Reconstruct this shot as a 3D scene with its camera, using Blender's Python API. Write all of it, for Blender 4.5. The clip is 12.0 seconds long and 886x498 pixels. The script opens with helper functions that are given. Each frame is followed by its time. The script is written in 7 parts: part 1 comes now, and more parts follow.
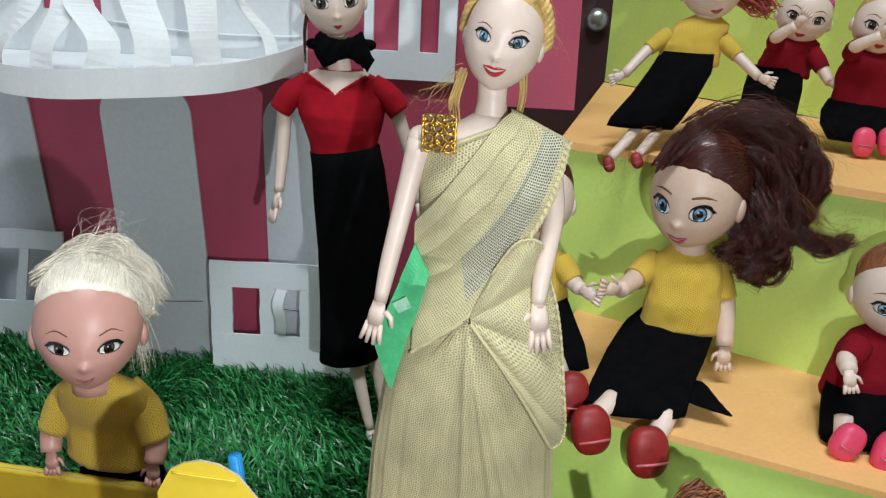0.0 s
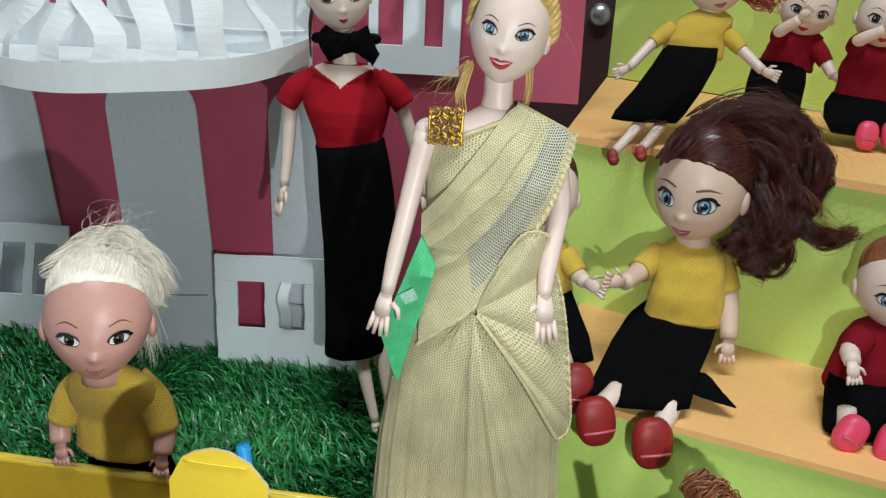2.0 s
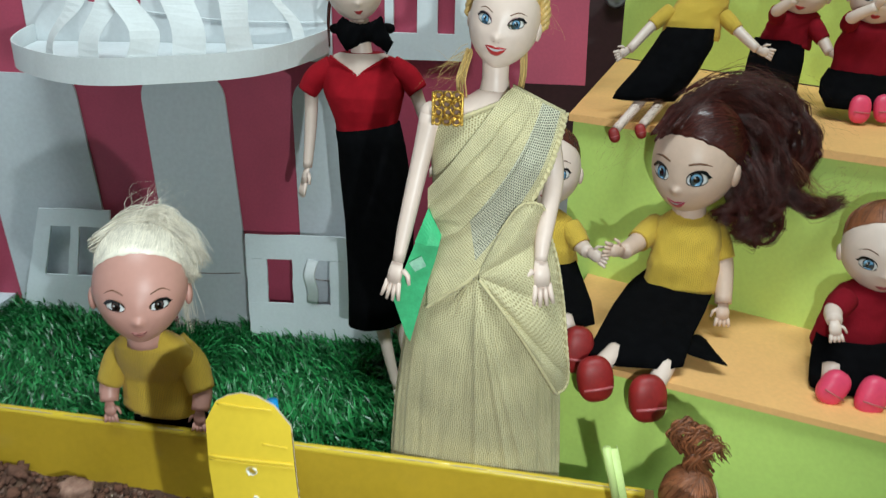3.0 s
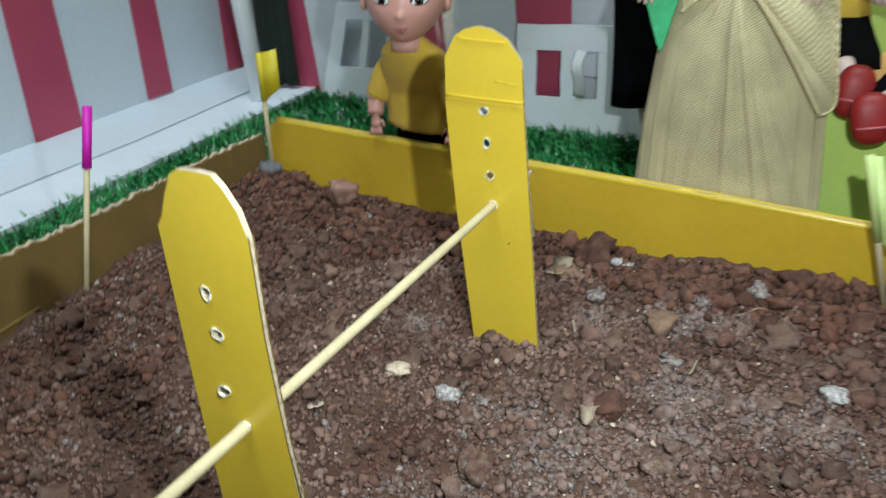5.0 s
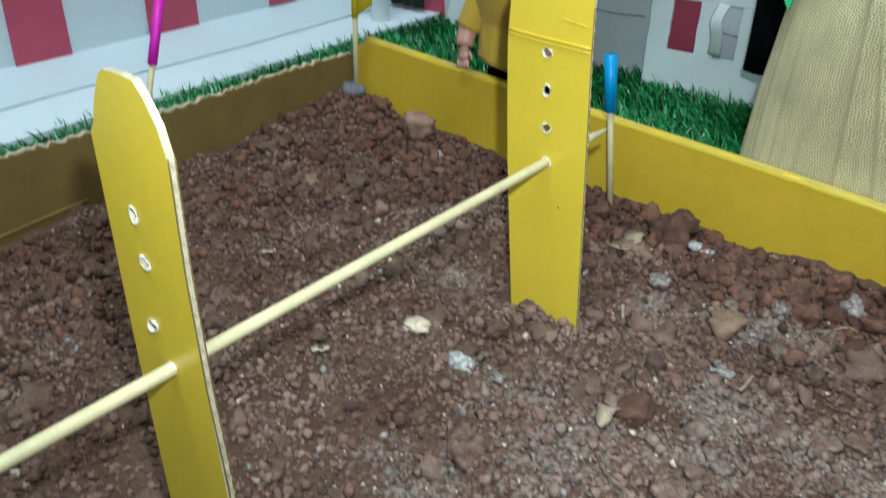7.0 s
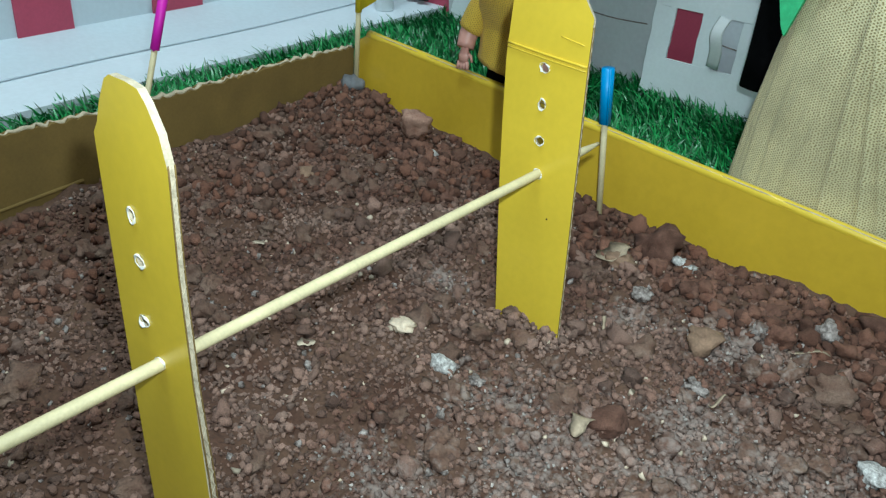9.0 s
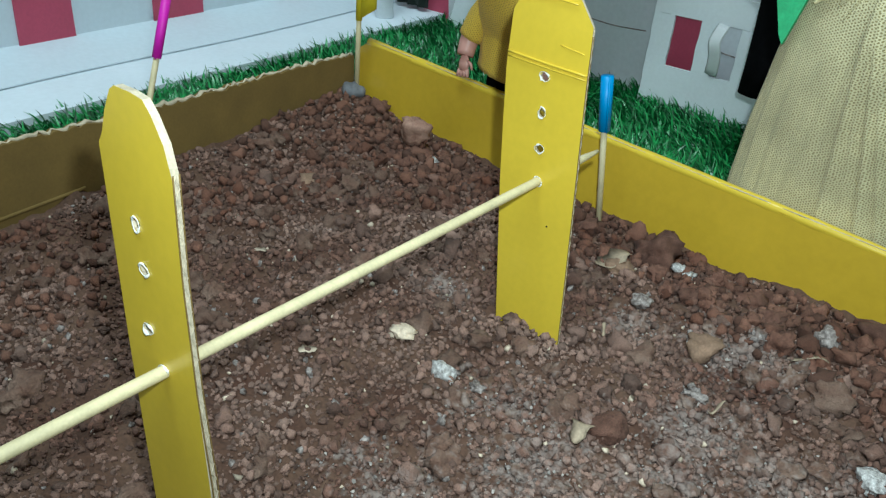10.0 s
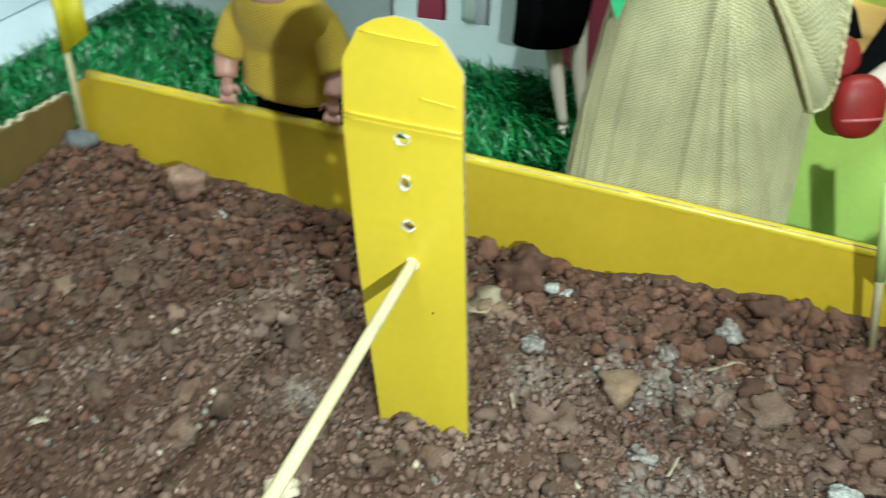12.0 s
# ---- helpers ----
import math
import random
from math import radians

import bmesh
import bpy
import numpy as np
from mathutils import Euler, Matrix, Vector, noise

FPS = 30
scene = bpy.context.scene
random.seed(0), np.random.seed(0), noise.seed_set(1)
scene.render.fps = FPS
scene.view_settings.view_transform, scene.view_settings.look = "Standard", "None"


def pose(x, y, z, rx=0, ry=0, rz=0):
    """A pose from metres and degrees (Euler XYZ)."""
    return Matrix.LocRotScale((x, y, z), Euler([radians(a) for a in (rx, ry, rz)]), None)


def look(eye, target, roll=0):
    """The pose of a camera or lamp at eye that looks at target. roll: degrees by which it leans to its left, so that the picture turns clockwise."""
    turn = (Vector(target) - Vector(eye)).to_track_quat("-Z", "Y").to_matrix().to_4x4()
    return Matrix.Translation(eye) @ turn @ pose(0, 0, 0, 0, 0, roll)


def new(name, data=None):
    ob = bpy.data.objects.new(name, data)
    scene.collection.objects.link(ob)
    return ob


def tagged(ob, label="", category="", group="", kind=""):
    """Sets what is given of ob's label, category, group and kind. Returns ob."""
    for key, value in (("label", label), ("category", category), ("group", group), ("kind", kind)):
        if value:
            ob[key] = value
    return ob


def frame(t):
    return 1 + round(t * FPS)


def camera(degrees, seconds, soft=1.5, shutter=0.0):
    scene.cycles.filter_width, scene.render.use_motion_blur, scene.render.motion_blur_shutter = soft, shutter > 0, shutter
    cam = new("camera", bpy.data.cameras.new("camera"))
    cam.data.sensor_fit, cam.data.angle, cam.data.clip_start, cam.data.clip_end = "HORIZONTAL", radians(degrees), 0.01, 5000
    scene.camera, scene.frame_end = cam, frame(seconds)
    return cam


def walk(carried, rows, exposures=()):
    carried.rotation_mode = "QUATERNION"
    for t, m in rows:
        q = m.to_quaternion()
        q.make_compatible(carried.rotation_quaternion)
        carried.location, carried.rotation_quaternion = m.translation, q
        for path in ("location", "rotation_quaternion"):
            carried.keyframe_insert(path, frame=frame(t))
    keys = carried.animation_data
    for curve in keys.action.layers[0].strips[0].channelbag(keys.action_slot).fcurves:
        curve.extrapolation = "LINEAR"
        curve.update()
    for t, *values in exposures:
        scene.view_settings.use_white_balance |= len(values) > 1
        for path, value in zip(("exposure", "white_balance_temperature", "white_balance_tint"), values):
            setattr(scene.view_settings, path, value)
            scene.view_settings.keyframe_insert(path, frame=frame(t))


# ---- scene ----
cam = camera(55.96, 12.0, soft=1.3, shutter=0.5)
PATH = [
    (0, (0.0673, -0.0080, 0.2645), (-0.0064, 0.9424, -0.0377), 1.75),
    (0.5, (0.0668, -0.0084, 0.2646), (-0.0073, 0.9416, -0.0387), 1.73),
    (1, (0.0662, -0.0083, 0.2641), (-0.0080, 0.9417, -0.0392), 1.72),
    (1.5, (0.0664, -0.0088, 0.2645), (-0.0098, 0.9406, -0.0403), 1.62),
    (2, (0.0657, -0.0107, 0.2636), (-0.0094, 0.9382, -0.0430), 1.70),
    (2.5, (0.0685, -0.0204, 0.2645), (-0.0118, 0.9263, -0.0476), 1.56),
    (2.7, (0.0721, -0.0272, 0.2683), (-0.0214, 0.9168, -0.0480), 1.00),
    (4.3, (0.1005, -0.0837, 0.2416), (-0.1400, 0.8135, -0.1289), -4.12),
    (4.5, (0.0994, -0.0831, 0.2296), (-0.1933, 0.7959, -0.1470), -4.88),
    (5, (0.1044, -0.0681, 0.1886), (-0.3236, 0.7376, -0.2210), -3.15),
    (5.5, (0.1087, -0.0354, 0.1805), (-0.3834, 0.7341, -0.2266), -2.45),
    (6, (0.1077, -0.0295, 0.1762), (-0.4491, 0.6946, -0.2307), -1.62),
    (6.5, (0.1157, -0.0271, 0.1768), (-0.4589, 0.6828, -0.2305), -0.69),
    (7, (0.1172, -0.0268, 0.1794), (-0.4315, 0.6634, -0.2923), 1.06),
    (7.2, (0.1222, -0.0283, 0.1802), (-0.4156, 0.6535, -0.3156), 1.92),
    (9, (0.1187, -0.0279, 0.1869), (-0.4162, 0.6633, -0.2991), 4.70),
    (9.5, (0.1185, -0.0283, 0.1875), (-0.4168, 0.6640, -0.2963), 4.66),
    (10, (0.1190, -0.0290, 0.1881), (-0.4177, 0.6648, -0.2922), 4.66),
    (10.5, (0.1172, -0.0283, 0.1913), (-0.4186, 0.6669, -0.2878), 4.71),
    (11, (0.0840, -0.0086, 0.1965), (-0.3659, 0.7318, -0.3029), 5.07),
    (11.5, (0.0553, 0.0028, 0.1974), (-0.2855, 0.7754, -0.3383), 3.30),
    (12, (0.0491, 0.0179, 0.1976), (-0.1867, 0.8220, -0.3481), 1.43),
]
walk(cam, [(t, look(eye, target, roll)) for t, eye, target, roll in PATH],
     exposures=[(0.0, -0.04, 6550, 15), (1.5, -0.09, 6550, 15), (2.7, -0.1, 6450, 8), (4.5, -0.05, 6050, 2), (5.0, -0.16, 6350, 9), (5.5, -0.14, 6150, -4), (6.0, -0.05, 6000, 0), (7.0, -0.08, 6000, 2), (9.0, -0.16, 5950, 0), (10.5, -0.16, 5950, 0), (11.5, 0.2, 6300, -6), (12.0, 0.31, 6300, -9)])

# ---- light: a ceiling lamp in the room and the torch beside the lens ----
world = bpy.data.worlds.new("room_air")
scene.world = world
world.use_nodes = True
world.node_tree.nodes["Background"].inputs[0].default_value = (0.8, 0.9, 1.0, 1)
world.node_tree.nodes["Background"].inputs[1].default_value = 0.05


def lamp(name, kind, energy, place, target, color, size):
    data = bpy.data.lights.new(name, kind)
    data.energy, data.color = energy, color
    if kind == "AREA":
        data.shape, data.size, data.size_y = "RECTANGLE", size[0], size[1]
    else:
        data.shadow_soft_size = size
        if kind == "SPOT":
            data.spot_size, data.spot_blend = radians(135), 1.0
    ob = new(name, data)
    ob.matrix_world = look(place, target)
    return ob


lamp("ceiling_tube", "AREA", 30.0, (0.15, -0.25, 1.9), (0.0, 0.3, 0.0), (0.84, 0.97, 1.0), (1.1, 0.35))
lamp("torch", "SPOT", 3.1, (0.121, -0.0155, 0.207), (-0.26, 0.66, 0.02), (0.88, 0.98, 1.0), 0.003)


# ---- materials ----
def mat(name, color, rough=0.6, var=0.12, scale=60.0, fine=700.0, bump=0.1, metal=0.0, spec=0.5, coat=0.0, sheen=0.0, random_by="", spread=0.25, tint=None, pattern="", psize=0.001, ash=()):
    """A principled surface with two scales of variation. ash: places (x, y, radius) where pale ash was spilt over it. random_by: island or object; tint: a second colour for blotches; pattern: knit, net or weave over the UV map."""
    m = bpy.data.materials.new(name)
    m.use_nodes = True
    nt = m.node_tree
    n, link = nt.nodes, nt.links.new
    b = n["Principled BSDF"]
    b.inputs["Roughness"].default_value = rough
    b.inputs["Metallic"].default_value = metal
    b.inputs["Specular IOR Level"].default_value = spec
    b.inputs["Coat Weight"].default_value = coat
    b.inputs["Sheen Weight"].default_value = sheen
    tc = n.new("ShaderNodeTexCoord")
    big = n.new("ShaderNodeTexNoise")
    big.inputs["Scale"].default_value, big.inputs["Detail"].default_value = scale, 4
    small = n.new("ShaderNodeTexNoise")
    small.inputs["Scale"].default_value, small.inputs["Detail"].default_value = fine, 3
    link(tc.outputs["Object"], big.inputs["Vector"])
    link(tc.outputs["Object"], small.inputs["Vector"])
    lo = [max(0.0, c * (1 - var)) for c in color]
    hi = [min(1.0, c * (1 + var)) for c in color]
    ramp = n.new("ShaderNodeValToRGB")
    ramp.color_ramp.elements[0].position, ramp.color_ramp.elements[1].position = 0.3, 0.7
    ramp.color_ramp.elements[0].color = (*lo, 1)
    ramp.color_ramp.elements[1].color = (*(tint or hi), 1)
    link(big.outputs["Fac"], ramp.inputs["Fac"])
    col = ramp.outputs["Color"]

    def mix(kind, fac, a, c):
        x = n.new("ShaderNodeMix")
        x.data_type, x.blend_type = "RGBA", kind
        for sock, v in ((x.inputs[0], fac), (x.inputs[6], a), (x.inputs[7], c)):
            if isinstance(v, bpy.types.NodeSocket):
                link(v, sock)
            else:
                sock.default_value = v
        return x.outputs[2]

    grain = n.new("ShaderNodeMapRange")
    grain.inputs[1].default_value, grain.inputs[2].default_value = 0.3, 0.7
    grain.inputs[3].default_value, grain.inputs[4].default_value = 1 - var * 0.6, 1 + var * 0.6
    link(small.outputs["Fac"], grain.inputs[0])
    col = mix("MULTIPLY", 1.0, col, grain.outputs[0])
    if random_by:
        if random_by == "island":
            r = n.new("ShaderNodeNewGeometry").outputs["Random Per Island"]
        else:
            r = n.new("ShaderNodeObjectInfo").outputs["Random"]
        vr = n.new("ShaderNodeMapRange")
        vr.inputs[3].default_value, vr.inputs[4].default_value = 1 - spread, 1 + spread
        link(r, vr.inputs[0])
        col = mix("MULTIPLY", 1.0, col, vr.outputs[0])
    height = small.outputs["Fac"]

    def calc(kind, a, c):
        x = n.new("ShaderNodeMath")
        x.operation = kind
        for sock, v in zip(x.inputs, (a, c)):
            if isinstance(v, bpy.types.NodeSocket):
                link(v, sock)
            else:
                sock.default_value = v
        return x.outputs[0]

    if ash:
        here = n.new("ShaderNodeNewGeometry").outputs["Position"]
        near = None
        for x0, y0, r0 in ash:
            far = n.new("ShaderNodeVectorMath")
            far.operation = "DISTANCE"
            link(here, far.inputs[0])
            far.inputs[1].default_value = (x0, y0, 0.03)
            q = calc("DIVIDE", far.outputs["Value"], r0)
            near = q if near is None else calc("MINIMUM", near, q)
        speck = []
        for size in (75.0, 420.0):
            sp = n.new("ShaderNodeTexNoise")
            sp.inputs["Scale"].default_value, sp.inputs["Detail"].default_value = size, 5
            link(here, sp.inputs["Vector"])
            speck.append(sp.outputs["Fac"])
        rim = calc("ADD", calc("MULTIPLY", speck[0], 2.4), calc("SUBTRACT", calc("MULTIPLY", speck[1], 4.5), 2.95))
        cover = n.new("ShaderNodeMapRange")
        cover.interpolation_type = "SMOOTHSTEP"
        cover.inputs[1].default_value, cover.inputs[2].default_value = -0.5, 1.0
        cover.inputs[3].default_value, cover.inputs[4].default_value = 0.0, 0.5
        link(calc("SUBTRACT", rim, near), cover.inputs[0])
        col = mix("MIX", cover.outputs[0], col, (0.38, 0.315, 0.285, 1))
    if pattern:
        uv = n.new("ShaderNodeUVMap")
        part = n.new("ShaderNodeSeparateXYZ")
        link(uv.outputs[0], part.inputs[0])
        # rows of round openings, each row set off by half a step
        k = 6.2832 / psize
        total = None
        for cu, cv in ((1.0, 0.0), (0.5, 0.866), (0.5, -0.866)):
            wave = calc("COSINE", calc("ADD", calc("MULTIPLY", part.outputs[0], cu * k), calc("MULTIPLY", part.outputs[1], cv * k)), 0.0)
            total = wave if total is None else calc("ADD", total, wave)
        low, high, dark = {"knit": (0.0, 2.8, (0.58, 0.5, 0.36, 1)), "net": (-0.3, 1.7, (0.47, 0.42, 0.29, 1)), "weave": (-0.6, 0.9, (0.12, 0.125, 0.115, 1))}[pattern]
        opening = n.new("ShaderNodeMapRange")
        opening.interpolation_type = "SMOOTHSTEP"
        opening.inputs[1].default_value, opening.inputs[2].default_value = low, high
        link(total, opening.inputs[0])
        col = mix("MIX", opening.outputs[0], col, mix("MULTIPLY", 1.0, col, dark))
        height = calc("SUBTRACT", 1.0, opening.outputs[0])
    link(col, b.inputs["Base Color"])
    if bump:
        bp = n.new("ShaderNodeBump")
        bp.inputs["Strength"].default_value = bump
        bp.inputs["Distance"].default_value = 0.0006
        link(height, bp.inputs["Height"])
        link(bp.outputs["Normal"], b.inputs["Normal"])
    return m


SKIN = mat("pale_vinyl", (0.74, 0.58, 0.5), 0.42, 0.04, 40, 300, 0.02, spec=0.5)
SKIN_TAN = mat("tan_vinyl", (0.66, 0.47, 0.37), 0.42, 0.05, 40, 300, 0.02)
SKIN_PEACH = mat("peach_vinyl", (0.56, 0.29, 0.24), 0.42, 0.04, 40, 300, 0.02)
EYE_WHITE = mat("eye_paint", (0.68, 0.68, 0.68), 0.25, 0.02, bump=0)
EYE_BLUE = mat("iris_blue_paint", (0.22, 0.45, 0.68), 0.2, 0.2, 900, bump=0)
EYE_BROWN = mat("iris_brown_paint", (0.1, 0.065, 0.055), 0.2, 0.2, 900, bump=0)
EYE_DARK = mat("pupil_paint", (0.01, 0.01, 0.012), 0.2, 0.02, bump=0)
BROW = mat("brow_paint", (0.16, 0.07, 0.035), 0.5, 0.1, bump=0)
LIP_RED = mat("lip_red_paint", (0.5, 0.02, 0.025), 0.3, 0.05, bump=0)
LIP_LINE = mat("lip_shadow_paint", (0.14, 0.02, 0.02), 0.5, 0.05, bump=0)
SHADOW_MAUVE = mat("mauve_eyeshadow_paint", (0.42, 0.25, 0.25), 0.45, 0.05, bump=0)
SHADOW_BROWN = mat("brown_eyeshadow_paint", (0.36, 0.17, 0.11), 0.45, 0.05, bump=0)
LIP_PINK = mat("lip_pink_paint", (0.5, 0.12, 0.13), 0.35, 0.05, bump=0)
HAIR_BLOND = mat("platinum_nylon_hair", (0.82, 0.75, 0.63), 0.25, 0.1, 150, 900, 0.1, random_by="island", spread=0.16)
HAIR_GOLD = mat("golden_nylon_hair", (0.6, 0.4, 0.14), 0.35, 0.2, 150, 900, 0.15, random_by="island")
HAIR_BROWN = mat("auburn_nylon_hair", (0.07, 0.014, 0.01), 0.25, 0.25, 150, 900, 0.2, random_by="island", spread=0.5)
HAIR_COPPER = mat("copper_nylon_hair", (0.22, 0.075, 0.03), 0.5, 0.25, 200, 900, 0.2, random_by="island", spread=0.4)
HAIR_RED = mat("red_nylon_hair", (0.35, 0.05, 0.035), 0.4, 0.2, 150, 900, 0.2, random_by="island")
HAIR_MAGENTA = mat("magenta_nylon_hair", (0.5, 0.03, 0.22), 0.35, 0.2, 150, 900, 0.2, random_by="island", spread=0.35)
YELLOW_KNIT = mat("mustard_knit_cloth", (0.66, 0.44, 0.05), 0.85, 0.08, 120, 1500, 0.6, sheen=0.1, pattern="knit", psize=0.001)
BLACK_FELT = mat("black_felt", (0.0028, 0.0028, 0.0034), 0.95, 0.3, 200, 1800, 0.5, spec=0.05)
RED_CLOTH = mat("crimson_jersey", (0.34, 0.007, 0.016), 0.85, 0.15, 120, 1800, 0.35, spec=0.12)
MAROON_CLOTH = mat("maroon_jersey", (0.2, 0.006, 0.014), 0.9, 0.15, 120, 1800, 0.35, spec=0.12)
NET = mat("cream_net_cloth", (0.61, 0.545, 0.325), 0.75, 0.18, 50, 1200, 0.6, sheen=0.15, pattern="net", psize=0.00105)
NET_PLAIN = mat("cream_net_piping", (0.58, 0.5, 0.28), 0.75, 0.1, 200, 1500, 0.4, sheen=0.2)
NET_DARK = mat("net_over_dark_lining", (0.6, 0.57, 0.43), 0.8, 0.08, 90, 1200, 0.5, pattern="weave", psize=0.0011)
GOLD = mat("gold_lace", (0.65, 0.4, 0.08), 0.3, 0.2, 300, 1200, 0.3, metal=0.9)
SHOE_RED = mat("red_vinyl_shoe", (0.27, 0.013, 0.013), 0.5, 0.15, 100, 600, 0.05)
SHOE_PINK = mat("pink_vinyl_shoe", (0.75, 0.06, 0.14), 0.45, 0.06, 100, 600, 0.03)
TAPE = mat("clear_tape", (0.3, 0.55, 0.4), 0.15, 0.15, 300, 900, 0.3)
CLUTCH_GREEN = mat("green_craft_paper", (0.05, 0.42, 0.17), 0.6, 0.12, 200, 900, 0.15)
YELLOW_CARD = mat("glossy_yellow_card", (0.66, 0.47, 0.04), 0.3, 0.05, 30, 400, 0.05, spec=0.4, coat=0.15)
YELLOW_PANEL = mat("yellow_painted_board", (0.57, 0.375, 0.03), 0.28, 0.06, 25, 300, 0.04, coat=0.25)
CARDBOARD = mat("brown_cardboard", (0.17, 0.105, 0.026), 0.85, 0.12, 60, 900, 0.2)
CARD_EDGE = mat("torn_card_edge", (0.5, 0.42, 0.3), 0.9, 0.2, 250, 1500, 0.4)
WHITE_CUT = mat("white_paper_core", (0.75, 0.74, 0.68), 0.85, 0.08, 300, 1500, 0.3)
WHITE_CARD = mat("white_card_sheet", (0.73, 0.76, 0.78), 0.7, 0.05, 25, 300, 0.05)
GREY_CARD = mat("greyish_white_card", (0.65, 0.69, 0.73), 0.75, 0.07, 20, 300, 0.06, tint=(0.61, 0.645, 0.675))
# raised white stands in for light caught by the railings and window frame
RAIL_CARD = mat("brightened_white_card", (0.82, 0.87, 0.91), 0.65, 0.04, 30, 400, 0.06)
LEDGE_CARD = mat("bright_white_card", (0.74, 0.81, 0.87), 0.65, 0.04, 20, 300, 0.06)
LIP_MAGENTA = mat("lip_magenta_paint", (0.5, 0.05, 0.12), 0.35, 0.05, bump=0)
LIP_ROSE = mat("lip_rose_paint", (0.52, 0.22, 0.2), 0.35, 0.05, bump=0)
STALL_CARD = mat("cool_white_card", (0.66, 0.74, 0.81), 0.7, 0.05, 20, 300, 0.06, tint=(0.64, 0.71, 0.77))
WHITE_PAPER = mat("white_craft_paper", (0.8, 0.83, 0.84), 0.6, 0.04, 40, 500, 0.06)
PINK_SHEET = mat("crimson_pink_foam_sheet", (0.47, 0.068, 0.125), 0.6, 0.08, 30, 500, 0.08)
LIME_SHEET = mat("lime_foam_sheet", (0.6, 0.8, 0.19), 0.55, 0.05, 20, 400, 0.06)
ORANGE_SHEET = mat("orange_foam_sheet", (0.88, 0.48, 0.18), 0.6, 0.06, 25, 400, 0.08)
GRASS = mat("green_plastic_turf", (0.024, 0.2, 0.052), 0.33, 0.25, 60, 500, 0.05, random_by="island", spread=0.75)
TURF_BASE = mat("dark_turf_backing", (0.008, 0.05, 0.014), 0.9, 0.3, 80, 600, 0.3)
WOOD_STICK = mat("bamboo_stick", (0.62, 0.53, 0.32), 0.55, 0.1, 150, 1200, 0.1)
PAPER_MAGENTA = mat("magenta_paper", (0.65, 0.01, 0.45), 0.5, 0.05, 200, 900, 0.1)
PAPER_BLUE = mat("blue_paper", (0.01, 0.27, 0.62), 0.45, 0.05, 200, 900, 0.1)
PAPER_YELLOW = mat("yellow_paper", (0.62, 0.5, 0.02), 0.5, 0.05, 200, 900, 0.1)
PAPER_LIME = mat("pale_lime_paper", (0.55, 0.68, 0.25), 0.5, 0.05, 200, 900, 0.1)
CLAY = mat("grey_clay", (0.14, 0.14, 0.15), 0.8, 0.2, 150, 900, 0.4)
ASH = ((0.0153, 0.142, 0.018), (0.037, 0.123, 0.024), (0.063, 0.17, 0.02), (0.069, 0.15, 0.022), (0.011, 0.092, 0.022), (0.06, 0.105, 0.024), (0.06, 0.215, 0.022), (0.024, 0.205, 0.014), (0.1, 0.165, 0.024), (-0.0375, 0.177, 0.009))
# bed colour darker than its crumbs, so that gaps between them look shaded
SOIL = mat("red_brown_soil", (0.09, 0.036, 0.021), 0.95, 0.35, 45, 900, 0.8, tint=(0.11, 0.06, 0.038), ash=ASH)
CRUMB = mat("soil_crumbs", (0.165, 0.068, 0.043), 0.95, 0.35, 28, 2200, 1.0, random_by="island", spread=0.45, tint=(0.26, 0.165, 0.13), ash=ASH)
DUST = mat("ashy_dust_crumbs", (0.22, 0.18, 0.16), 0.95, 0.3, 200, 1500, 0.8, random_by="island", spread=0.5, tint=(0.4, 0.35, 0.32))
CRUMB_RED = mat("red_soil_crumbs", (0.14, 0.05, 0.027), 0.95, 0.35, 30, 2200, 1.0, random_by="island", spread=0.45, tint=(0.18, 0.088, 0.06))
CLOD = mat("soil_clods", (0.14, 0.062, 0.039), 0.95, 0.35, 120, 2000, 1.0, random_by="object", spread=0.16, tint=(0.2, 0.13, 0.097), ash=ASH)
CLOD_RED = mat("red_soil_clods", (0.13, 0.05, 0.03), 0.95, 0.4, 180, 2000, 1.0, random_by="object", spread=0.25, tint=(0.19, 0.092, 0.064))
STONE_WHITE = mat("crumbling_white_stone", (0.3, 0.265, 0.245), 0.95, 0.4, 700, 1800, 1.0, tint=(0.72, 0.69, 0.67))
STONE_PINK = mat("pinkish_tan_stone", (0.33, 0.17, 0.12), 0.95, 0.25, 260, 1300, 0.9, tint=(0.43, 0.26, 0.195))
STONE_TAN = mat("tan_stone", (0.22, 0.135, 0.088), 0.9, 0.25, 150, 1200, 0.5)
STONE_PALE = mat("pale_stone_chip", (0.5, 0.4, 0.3), 0.85, 0.2, 200, 1500, 0.4, random_by="island", spread=0.35)
STONE_ASH = mat("ash_grey_stone", (0.15, 0.105, 0.088), 0.95, 0.5, 600, 1800, 1.0, tint=(0.42, 0.36, 0.335))
DRY_LEAF = mat("dry_leaf", (0.34, 0.26, 0.18), 0.8, 0.25, 200, 1200, 0.3)
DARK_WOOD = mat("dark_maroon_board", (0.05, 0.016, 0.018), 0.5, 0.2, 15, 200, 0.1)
METAL = mat("dull_steel", (0.5, 0.5, 0.5), 0.3, 0.1, 50, 300, 0.05, metal=0.9)
DARK_CLOTH = mat("dark_green_cloth", (0.009, 0.017, 0.011), 0.9, 0.2, 60, 700, 0.3)
TEAL_CLOTH = mat("teal_green_cloth", (0.02, 0.13, 0.085), 0.8, 0.2, 60, 700, 0.3)
ROOM_PAINT = mat("room_paint", (0.62, 0.6, 0.56), 0.9, 0.04, 3, 60, 0.05)
